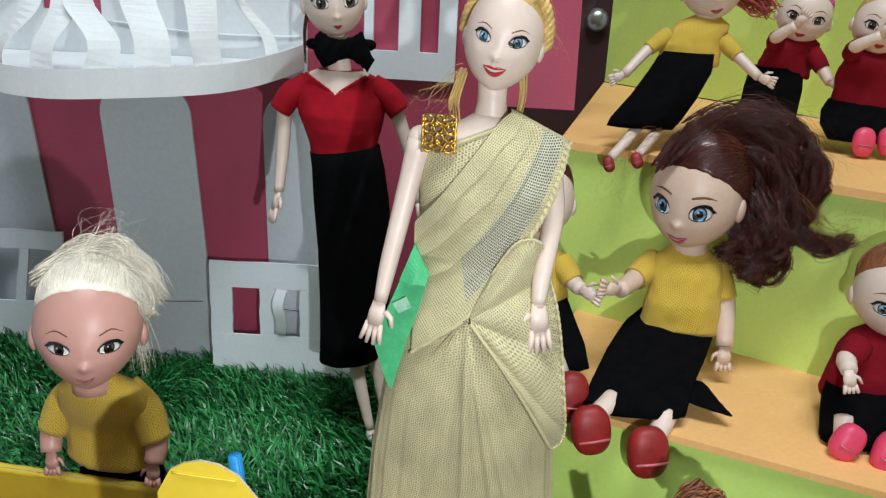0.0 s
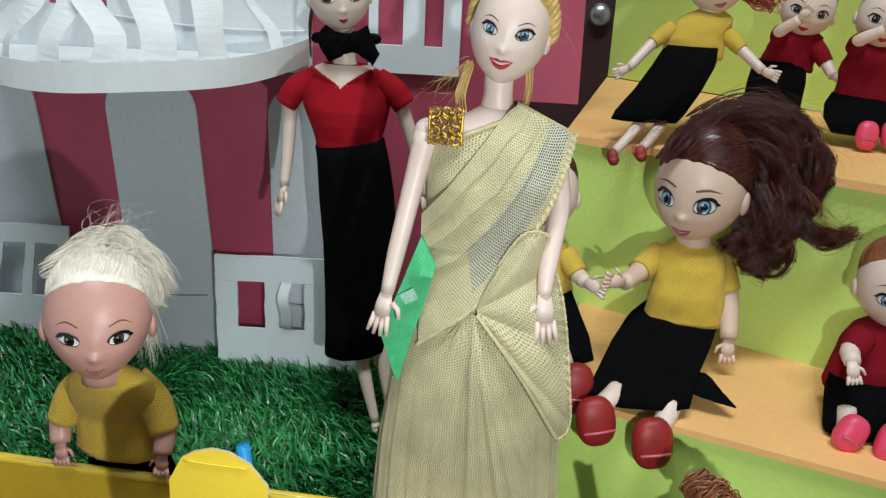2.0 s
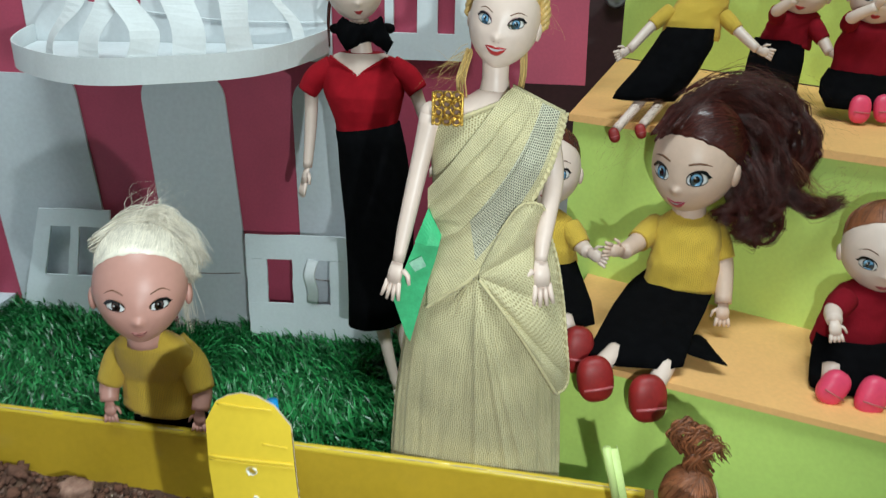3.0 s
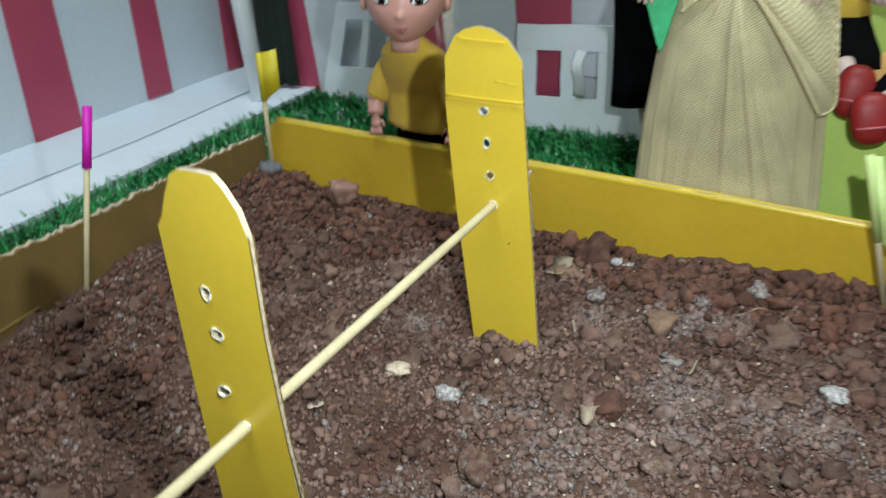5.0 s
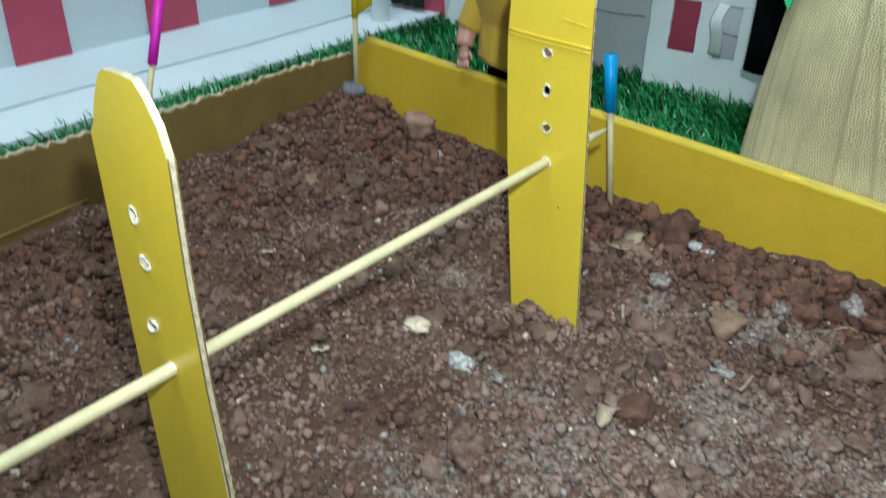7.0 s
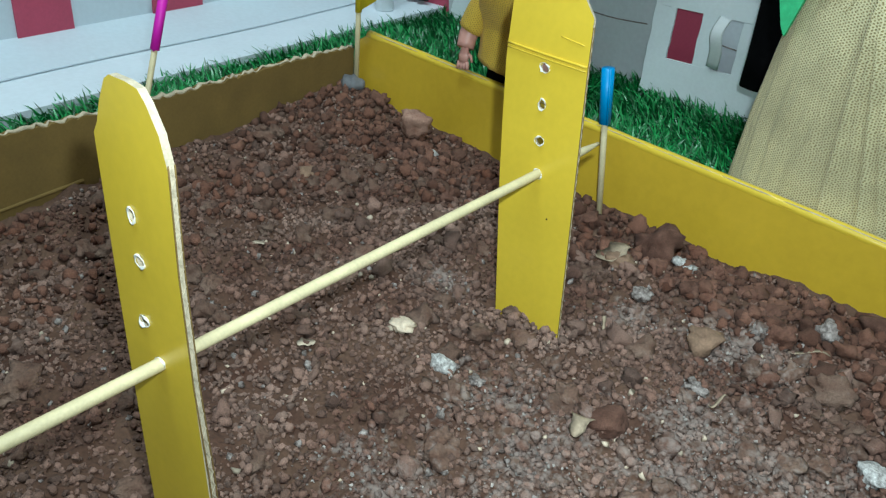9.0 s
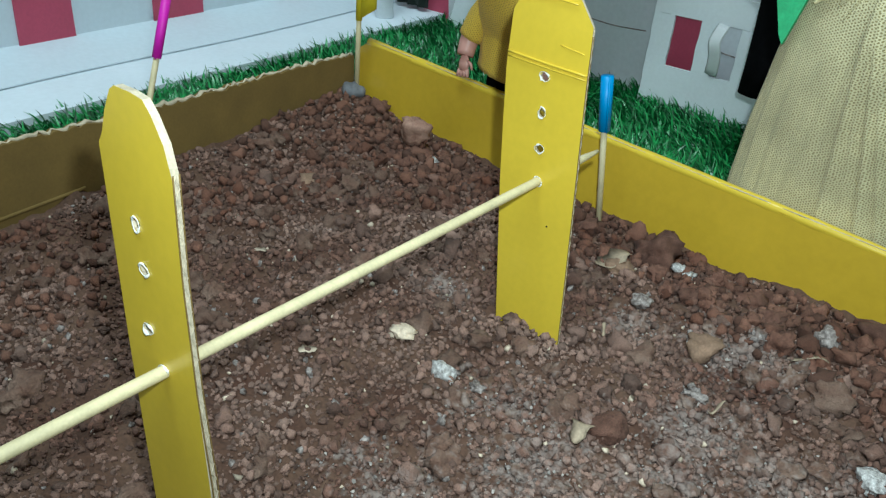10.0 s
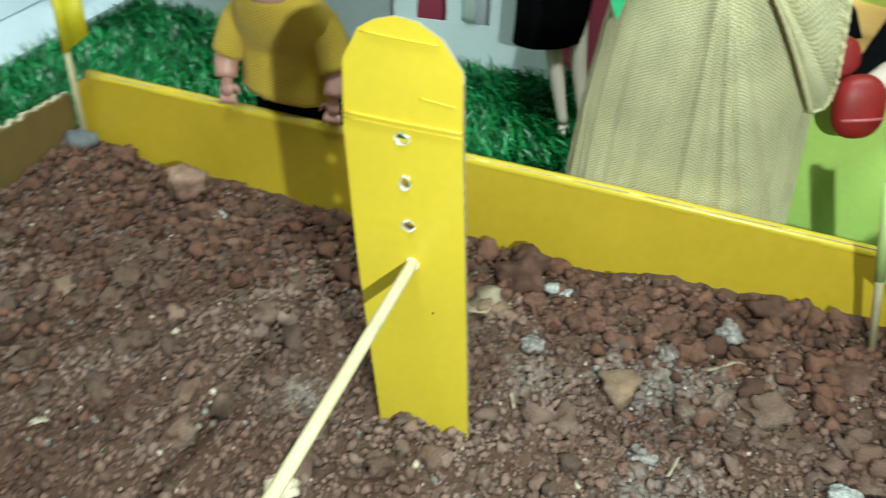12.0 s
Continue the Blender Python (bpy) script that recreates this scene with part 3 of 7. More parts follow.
part_of("ledge_flap", s, ledge, "slightly darker card strip sloping up from ledge to wall")
stall = empty("striped_stall_wall", (-0.4, 0.3, LEDGE_Z), "white card stall wall with crimson stripes", "toy wall")
s = Shape()
yA, yB = -0.1, 0.56
s.plate([(left_x(yA, -0.3828), yA, 0.0286), (left_x(yB, -0.3828), yB, 0.0286), (left_x(yB, -0.3828), yB, 0.36), (left_x(yA, -0.3828), yA, 0.36)], 0.004, STALL_CARD, (-1, 0, 0))
part_of("wall_card", s, stall, "greyish white card wall")
for ya, yb, za in ((0.0, 0.038, 0.037), (0.09, 0.128, 0.0365), (0.1945, 0.2315, 0.0365), (0.2905, 0.3325, 0.037), (0.403, 0.4315, 0.0385), (0.5085, 0.532, 0.0385)):
    s = Shape()
    s.plate([(left_x(ya, -0.3822), ya, za), (left_x(yb, -0.3822), yb, za), (left_x(yb, -0.3822), yb - 0.006, 0.36), (left_x(ya, -0.3822), ya + 0.001, 0.36)], 0.0012, PINK_SHEET, (1, 0, 0))
    part_of("stripe", s, stall, "crimson foam stripe")
s = Shape()
s.tube([(-0.337, 0.4605, 0.028), (-0.346, 0.4613, 0.131), (-0.3603, 0.4623, 0.298)], 0.0072, WHITE_PAPER, 20)
thing("white_column", s, (-0.337, 0.4605, 0.028), "slim white paper tube column on the ledge", "column")
s = Shape()
# two cloths that hang in soft folds
for x0, x1, z0, z1, yy, m in ((-0.397, -0.358, 0.012, 0.137, 0.54, DARK_CLOTH), (-0.396, -0.353, 0.13, 0.172, 0.533, TEAL_CLOTH)):
    rings = []
    for x in np.linspace(x0, x1, 26):
        row = []
        for z in np.linspace(z0, z1, 9):
            row.append((x + 0.1 * (z - z0) * (x - (x0 + x1) / 2), yy + 0.0022 * math.sin(x * 520 + z * 22), z))
        rings.append(row + [(p[0], p[1] + 0.0014, p[2]) for p in row[::-1]])
    s.loft(rings, m)
curtain = thing("door_curtain", s, (-0.386, 0.538, 0.012), "dark green cloth hanging in the stall doorway", "curtain")
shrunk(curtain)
# added board, its dark colour makes the opening behind the cloth look shaded
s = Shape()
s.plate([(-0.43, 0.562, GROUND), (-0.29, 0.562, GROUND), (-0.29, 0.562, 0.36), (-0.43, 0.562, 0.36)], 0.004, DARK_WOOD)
thing("doorway_back", s, (-0.37, 0.562, GROUND), "added dark board that stands in for shade inside the doorway", "board", kind="structure")

# ---- stepped stand: lime risers, orange treads ----
def step_point(u, v):
    return (0.0975 + 0.93 * u + 0.367 * v, 0.359 - 0.367 * u + 0.93 * v)


STAND_FOOT = -0.05
stand = empty("stepped_doll_stand", (0.2, 0.38, STAND_FOOT), "stepped stand of lime green foam with orange treads", "stand")
s = Shape()
prism(s, [step_point(-0.012, 0), step_point(0.34, 0), step_point(0.34, 0.118), step_point(-0.03, 0.118)], STAND_FOOT, 0.0745, LIME_SHEET)
part_of("lower_block", s, stand, "lime green foam riser block")
s = Shape()
prism(s, [step_point(-0.014, -0.003), step_point(0.342, -0.003), step_point(0.342, 0.119), step_point(-0.032, 0.119)], 0.0745, 0.078, ORANGE_SHEET)
part_of("lower_tread", s, stand, "orange foam tread")
upper = [(0.0918, 0.487), (0.42, 0.304), (0.52, 0.4), (0.149, 0.79)]
s = Shape()
prism(s, [(0.095, 0.49), (0.42, 0.309), (0.52, 0.4), (0.151, 0.79)], STAND_FOOT, 0.1775, LIME_SHEET)
part_of("upper_block", s, stand, "lime green foam riser block")
s = Shape()
prism(s, upper, 0.1775, 0.182, ORANGE_SHEET)
part_of("upper_tread", s, stand, "orange foam tread")
s = Shape()
prism(s, [(0.149, 0.787), (0.52, 0.402), (0.524, 0.407), (0.153, 0.792)], 0.183, 0.42, LIME_SHEET)
part_of("back_board", s, stand, "lime green foam back board")
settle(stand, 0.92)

# dark cupboard far behind, with a round metal knob
s = Shape()
box(s, (-0.05, 0.98, GROUND), (0.4, 1.02, 0.7), DARK_WOOD)
cup = thing("dark_cupboard", s, (0.15, 1.0, GROUND), "dark maroon cupboard front behind the set", "cupboard")
s = Shape()
s.ball((0.155, 0.972, 0.229), (0.013, 0.009, 0.013), METAL, n=18, rows=10)
part_of("knob", s, cup, "round dull metal knob")
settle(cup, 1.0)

# ---- the yellow box with its soil ----
def soil_z(x, y):
    """Height of the soil: it climbs away from the open end, banks up at the cardboard side and dips along the yellow one."""
    f = min(1.0, max(0.0, (y - 0.222) / 0.042))
    dip = (0.0045 if x > -0.07 else 0.0045 - 0.06 * min(0.07, -0.07 - x)) * f * f * (3 - 2 * f)
    return 0.0285 - 0.028 * x + 0.08 * (y - 0.15) - dip + 0.006 * math.exp(-((x + 0.186) / 0.02) ** 2)


tray = empty("soil_box", (-0.02, 0.1, GROUND), "open cardboard box with one yellow side, filled with soil", "box")
s = Shape()
# far side: yellow board whose rim falls towards one end
s.plate([(-0.174, 0.268, GROUND), (0.128, 0.268, GROUND), (0.128, 0.268, 0.0545), (0.04, 0.268, 0.0617), (-0.06, 0.268, 0.0685), (-0.168, 0.268, 0.0762), (-0.174, 0.268, 0.0725)], 0.0045, YELLOW_PANEL)
part_of("yellow_side", s, tray, "glossy yellow painted board")
s = Shape()
s.tube(spline([(-0.169, 0.2702, 0.0758), (-0.06, 0.2702, 0.0682), (0.04, 0.2702, 0.0614), (0.128, 0.2702, 0.0542)], 90), [0.0023 + 0.00025 * noise.noise((i * 0.35, 3.0, 0.0)) + 0.0001 * noise.noise((i * 1.3, 7.0, 0.0)) for i in range(90)], YELLOW_CARD, 12)
part_of("folded_rim", s, tray, "rounded yellow rim")
# pale stretches on the rim: worn paint, and glints put in as colour
s = Shape()
rng = random.Random(5)
x = -0.165
while x < 0.12:
    run = rng.uniform(0.012, 0.04)
    z = float(np.interp(x, (-0.169, -0.06, 0.04, 0.128), (0.0758, 0.0682, 0.0614, 0.0542)))
    s.tube(spline([(x, 0.2687, z + 0.00185), (x + run / 2, 0.2687, z + 0.00185 - 0.0345 * run), (x + run, 0.2687, z + 0.00185 - 0.069 * run)], 6), np.array([0.0001, 0.00022, 0.0003, 0.0002, 0.0003, 0.0001]) * rng.uniform(0.6, 1.0), CARD_EDGE, 6)
    x += run + rng.uniform(0.0, 0.006)
part_of("worn_rim", s, tray, "pale stretches along the rim for wear and painted glints")
# left side: brown cardboard with a torn upper edge
rng = random.Random(11)
top = []
for i in range(200):
    y = -0.075 + i * (0.343 / 199)
    top.append((-0.1795 + 0.03 * max(0.0, y - 0.2) - 0.03 * max(0.0, 0.2 - y) * 0.4, y, 0.0668 - 0.02 * (0.26 - y) + 0.003 * math.sin(y * 31) * 0.3 + rng.uniform(-0.0007, 0.0007)))
s = Shape()
rings = [[(x, y, GROUND), (x, y, z), (x - 0.0042, y, z), (x - 0.0042, y, GROUND)] for x, y, z in top]
s.loft(rings, CARDBOARD)
for f in range(len(s.sharp)):
    s.sharp[f] = False
part_of("cardboard_side", s, tray, "bare brown cardboard side")
s = Shape()
pts = [(x - 0.0018 + rng.uniform(-0.0006, 0.0006), y, z + rng.uniform(-0.0003, 0.0009)) for x, y, z in top]
s.tube(pts, [0.0007 + rng.uniform(-0.0004, 0.0006) for _ in pts], CARD_EDGE, 5)
part_of("torn_edge", s, tray, "torn pale paper edge")
s = Shape()
s.tube(spline([(-0.182, -0.07, 0.0245), (-0.182, 0.03, 0.0305), (-0.1805, 0.12, 0.038)], 30), 0.0009, CARDBOARD, 6)
part_of("paper_fold", s, tray, "folded cardboard strip along the soil")
s = Shape()
s.plate([(0.128, -0.075, GROUND), (0.128, 0.2725, GROUND), (0.128, 0.2725, 0.055), (0.128, 0.255, 0.047), (0.128, 0.238, 0.024), (0.1285, 0.16, 0.014), (0.129, -0.075, -0.004)], 0.0042, CARDBOARD, (1, 0, 0))
part_of("cardboard_side", s, tray, "bare brown cardboard side")
s = Shape()
s.plate([(-0.182, -0.079, GROUND), (0.132, -0.079, GROUND), (0.132, -0.079, 0.05), (-0.182, -0.079, 0.062)], 0.0042, CARDBOARD)
part_of("cardboard_side", s, tray, "bare brown cardboard side")

# soil bed, its crumbs, clods and stones
NX, NY = 200, 220
xs, ys = np.linspace(-0.1805, 0.1325, NX), np.linspace(-0.075, 0.268, NY)
verts = []
for y in ys:
    for x in xs:
        bumpy = 0.0045 * noise.noise((x * 60, y * 60, 0.3)) + 0.0016 * noise.noise((x * 170, y * 170, 5.1)) + 0.0008 * noise.noise((x * 480, y * 480, 2.0))
        bank = 0.004 * math.exp(-((x + 0.155) / 0.035) ** 2 - ((y - 0.25) / 0.03) ** 2)
        verts.append((x, y, soil_z(x, y) + bumpy + bank))
faces = [(j * NX + i, j * NX + i + 1, (j + 1) * NX + i + 1, (j + 1) * NX + i) for j in range(NY - 1) for i in range(NX - 1)]
me = bpy.data.meshes.new("soil_bed")
me.from_pydata(verts, [], faces)
me.materials.append(SOIL)
soil = tagged(new("soil_bed", me), "dry crumbly red-brown soil filling the cardboard box", "soil", kind="stuff")
GRID = np.array([v[2] for v in verts]).reshape(NY, NX)


def top_of_soil(x, y):
    i = int(np.clip(round((x - xs[0]) / (xs[1] - xs[0])), 0, NX - 1))
    j = int(np.clip(round((y - ys[0]) / (ys[1] - ys[0])), 0, NY - 1))
    return float(GRID[j, i])


def rough_stone(seed, rows=1, rough=0.35):
    """Unit lump: a subdivided ball pushed about by noise. Returns points and triangles."""
    bm = bmesh.new()
    bmesh.ops.create_icosphere(bm, subdivisions=rows, radius=1.0)
    rng = random.Random(seed)
    off = Vector((rng.uniform(0, 50), rng.uniform(0, 50), rng.uniform(0, 50)))
    sc = Vector((rng.uniform(0.8, 1.25), rng.uniform(0.75, 1.1), rng.uniform(0.65, 1.0)))
    for v in bm.verts:
        k = 1 + rough * noise.noise(v.co * 1.3 + off) + 0.5 * rough * noise.noise(v.co * 3.1 + off) + (0.3 * rough * noise.noise(v.co * 7.3 + off) if rows > 2 else 0)
        v.co = Vector((v.co.x * sc.x, v.co.y * sc.y, v.co.z * sc.z)) * k
    p = np.array([tuple(v.co) for v in bm.verts])
    f = np.array([[v.index for v in face.verts] for face in bm.faces])
    bm.free()
    return p, f


def scatter(name, count, size, rows, seed, m, parent, label, sink=0.25, bias=1.0, pick=None):
    """Many loose crumbs on the soil, joined into one part."""
    rng = np.random.default_rng(seed)
    stock = [rough_stone(seed * 40 + i, rows, 0.95) for i in range(30)]
    vs, fs, off = [], [], 0
    for i in range(count):
        x, y = rng.uniform(-0.177, 0.131), -0.07 + 0.335 * rng.uniform(0, 1) ** 0.85
        if pick and not pick(x, y, rng):
            continue
        r = size[0] + (size[1] - size[0]) * rng.uniform(0, 1) ** (2.2 * bias)
        p, f = stock[rng.integers(len(stock))]
        a, b = rng.uniform(0, 6.28), rng.uniform(-0.9, 0.9)
        R = np.array(Euler((b, rng.uniform(-0.9, 0.9), a)).to_matrix())
        q = (p * r) @ R.T + (x, y, top_of_soil(x, y) + r * (0.5 - sink))
        vs.append(q)
        fs.append(f + off)
        off += len(p)
    me = bpy.data.meshes.new(name)
    me.from_pydata(np.vstack(vs).tolist(), [], np.vstack(fs).tolist())
    me.materials.append(m)
    me.polygons.foreach_set("use_smooth", [rows > 0] * len(me.polygons))
    ob = new(name, me)
    ob.parent = parent
    return tagged(ob, label, kind="stuff")


def patchy(x, y, rng):
    return noise.noise((x * 22, y * 22, 9.0)) > rng.uniform(-0.55, 0.25)


def coarse(x, y, rng):
    return rng.uniform(0, 1) < 0.35 + 2.6 * max(0.0, y - 0.08) + 1.2 * max(0.0, x)


def ruddy(x, y, rng):
    """The redder, coarser soil along the yellow side and in its corners."""
    return rng.uniform(0, 1) < min(1.0, max(0.0, (y - 0.208 + 0.02 * noise.noise((x * 25, 0, 7.0))) / 0.035)) or (x < -0.11 and rng.uniform(0, 1) < 0.35)


def greyer(x, y, rng):
    return not ruddy(x, y, rng) and coarse(x, y, rng)


def dusty(x, y, rng):
    """Patches where pale ash has been spilt over the soil."""
    d = min(math.hypot((x - a) / 1.3, y - b) / r for a, b, r in ASH)
    return d + 0.9 * noise.noise((x * 70, y * 70, 3.0)) < rng.uniform(0.2, 1.0)


def lumpy(x, y, rng):
    """Rounded lumps lie thickest towards the yellow side and the low end of the box."""
    return rng.uniform(0, 1) < max(0.08, 5.0 * (y - 0.12) + 2.0 * max(0.0, x)) * (1.0 if noise.noise((x * 28, y * 28, 4.0)) > -0.1 else 0.35)


scatter("fine_crumbs", 38000, (0.0004, 0.0012), 0, 1, CRUMB, soil, "fine red-brown soil crumbs", 0.0)
scatter("soil_crumbs", 17000, (0.0006, 0.0019), 1, 2, CRUMB, soil, "crumbly soil granules", -0.2, 0.8, greyer)
scatter("red_crumbs", 11000, (0.0008, 0.0024), 1, 7, CRUMB_RED, soil, "redder soil granules along the yellow side", -0.3, 0.6, ruddy)
scatter("round_lumps", 1500, (0.0018, 0.0036), 2, 5, CRUMB, soil, "rounded grey-brown lumps", -0.2, 0.8, lambda x, y, rng: lumpy(x, y, rng) and not ruddy(x, y, rng))
scatter("back_crumbs", 2300, (0.0016, 0.0036), 2, 6, CRUMB_RED, soil, "coarse lumps of dry red soil", -0.35, 0.7, lambda x, y, rng: lumpy(x, y, rng) and ruddy(x, y, rng))
scatter("grey_crumbs", 900, (0.0006, 0.0016), 1, 4, STONE_ASH, soil, "ash grey grit", 0.05, 1.4, patchy)
scatter("dust_crumbs", 16000, (0.0002, 0.0006), 0, 8, DUST, soil, "pale ashy dust among the crumbs", -1.5, 1.0, dusty)
scatter("pale_chips", 420, (0.0005, 0.0013), 1, 3, STONE_PALE, soil, "pale chips of straw and stone", -0.2)

clod_meshes = []
for i in range(14):
    p, f = rough_stone(900 + i, 3, 0.75)
    me = bpy.data.meshes.new("clod")
    me.from_pydata((p * 0.0026).tolist(), [], f.tolist())
    me.materials.append(CLOD if i < 7 else CLOD_RED)
    me.polygons.foreach_set("use_smooth", [True] * len(me.polygons))
    clod_meshes.append(me)
rng = random.Random(21)
for i in range(280):
    while True:
        x, y = rng.uniform(-0.172, 0.12), rng.uniform(0.0, 0.262)
        if coarse(x, y, np.random) and abs(x + 0.004) + abs(y - 0.178) > 0.02:
            break
    r = 0.0019 + 0.0028 * rng.random() ** 1.8
    ob = new("clod", rng.choice(clod_meshes[:7] if y < 0.222 else clod_meshes[7:]))
    ob.parent = soil
    ob.matrix_basis = Matrix.LocRotScale((x, y, top_of_soil(x, y) + 0.25 * r), Euler((rng.uniform(-0.5, 0.5), rng.uniform(-0.5, 0.5), rng.uniform(0, 6.28))), (r / 0.0026, r / 0.0026, r / 0.003))


def stone(name, x, y, r, m, label, seed, squash=0.85, rough=0.7, lift=0.45):
    p, f = rough_stone(seed, 3, rough)
    me = bpy.data.meshes.new(name)
    z = top_of_soil(x, y) + lift * r
    me.from_pydata((p * (r, r, r * squash)).tolist(), [], f.tolist())
    me.materials.append(m)
    me.polygons.foreach_set("use_smooth", [True] * len(me.polygons))
    ob = new(name, me)
    ob.location = (x, y, z)
    return tagged(ob, label, "stone", "stones on the soil")


stone("large_stone", -0.116, 0.247, 0.0072, STONE_PINK, "large pinkish tan stone on the soil beside the yellow side", 31, 1.35, 0.5, 1.5)
stone("large_clod", 0.010, 0.249, 0.0068, CLOD_RED, "large red-brown clod against the yellow side", 37, 1.2, 1.0, 0.8)
stone("flat_stone", 0.048, 0.2085, 0.0062, STONE_TAN, "flat tan stone lying on the soil", 33, 0.6)
stone("round_stone", -0.131, 0.195, 0.0042, STONE_TAN, "round tan stone on the soil", 34)
stone("soil_lump", 0.089, 0.209, 0.0062, CLOD, "wide grey-brown lump of caked soil", 51, 0.8, 0.8, 0.3)
stone("soil_lump", 0.113, 0.235, 0.0062, CLOD_RED, "wide red-brown lump of caked soil", 52, 0.8, 0.8, 0.3)
stone("soil_lump", 0.09, 0.257, 0.0052, CLOD_RED, "red-brown lump against the yellow side", 53, 1.1, 0.8, 0.5)
stone("soil_lump", 0.006, 0.226, 0.0048, STONE_TAN, "pinkish tan lump beside the post", 54, 0.8, 0.6, 0.3)
stone("soil_lump", 0.035, 0.189, 0.0045, CLOD, "grey-brown lump of caked soil", 55, 0.7, 0.8, 0.3)
stone("grey_stone", 0.078, 0.24, 0.0042, STONE_ASH, "dull grey angular stone on the soil", 56, 0.9, 0.5, 0.4)
stone("ash_stone", -0.007, 0.139, 0.0034, STONE_WHITE, "crumbling ash white stone on the soil", 35, 1.1, 0.45)
stone("ash_stone", 0.004, 0.1435, 0.0021, STONE_ASH, "crumbling ash white stone on the soil", 36, 0.6, 0.9)
stone("ash_stone", -0.101, 0.2425, 0.0027, STONE_WHITE, "small ash white stone beside the large stone", 38, 0.7, 0.6)
stone("ash_stone", 0.024, 0.2425, 0.0036, STONE_WHITE, "crumbling ash white stone near the yellow side", 39, 0.8, 1.0)
stone("ash_stone", 0.061, 0.223, 0.0030, STONE_ASH, "crumbling ash white stone on the soil", 40, 0.8, 1.0)
stone("ash_stone", 0.057, 0.182, 0.0027, STONE_ASH, "crumbling ash white stone on the soil", 41, 0.8, 1.0)
stone("ash_stone", 0.109, 0.187, 0.0045, STONE_WHITE, "long ash white stone on the soil", 42, 0.7, 0.6)
stone("soil_lump", 0.044, 0.152, 0.0058, CLOD_RED, "rounded brown lump behind the dry leaf scrap", 57, 0.85, 0.5, 0.35)
stone("grey_stone", 0.02, 0.216, 0.0036, STONE_ASH, "dull grey stone on the soil", 43, 0.7, 0.4)
stone("small_stone", 0.012, 0.184, 0.003, CLOD, "small clod at the foot of the post", 45, 0.9)
stone("small_stone", -0.006, 0.1755, 0.0026, CLOD, "small clod at the foot of the post", 46, 0.9)


def leaf(name, x, y, length, width, turn, m, label, curl=0.002):
    s = Shape()
    a = radians(turn)
    d, w = np.array([math.cos(a), math.sin(a), 0]), np.array([-math.sin(a), math.cos(a), 0])
    rings = []
    z = top_of_soil(x, y) + 0.0022
    for i in range(9):
        f = i / 8
        k = math.sin(math.pi * (0.12 + 0.8 * f)) * width * (1 + 0.25 * math.sin(i * 2.1 + turn))
        c = np.array([x, y, z]) + d * length * (f - 0.5) + (0, 0, curl * (math.sin(f * 5.0 + turn) + 0.6))
        lift = np.array([0, 0, 0.3 * k])
        rings.append([c - w * k + lift, c, c + w * k + lift * 0.6, c + (0, 0, -0.0003)])
    s.loft(rings, m)
    return thing(name, s, (x, y, z), label, "leaf", "dry bits on the soil")


stone("pale_flake", -0.029, 0.1445, 0.0042, STONE_PALE, "flat cream flake of shell lying on the soil", 61, 0.4, 0.6, 0.75)
leaf("dry_leaf", 0.0405, 0.1435, 0.011, 0.003, 100, DRY_LEAF, "torn dry leaf scrap standing on the soil")
leaf("dry_leaf", 0.002, 0.226, 0.014, 0.005, 60, DRY_LEAF, "curled grey-brown dry leaf behind the post")
leaf("pale_flake", -0.1, 0.143, 0.005, 0.002, 10, STONE_PALE, "small cream flake on the soil", 0.0004)
leaf("pale_flake", -0.046, 0.118, 0.006, 0.0025, 70, STONE_PALE, "small cream flake on the soil", 0.0004)
leaf("dry_leaf", 0.076, 0.225, 0.014, 0.0012, 10, DRY_LEAF, "thin dry stalk on the soil")
leaf("straw_bit", 0.02, 0.19, 0.005, 0.0006, 130, DRY_LEAF, "short straw bit on the soil")
leaf("straw_bit", 0.065, 0.18, 0.006, 0.0006, 60, DRY_LEAF, "short straw bit on the soil")


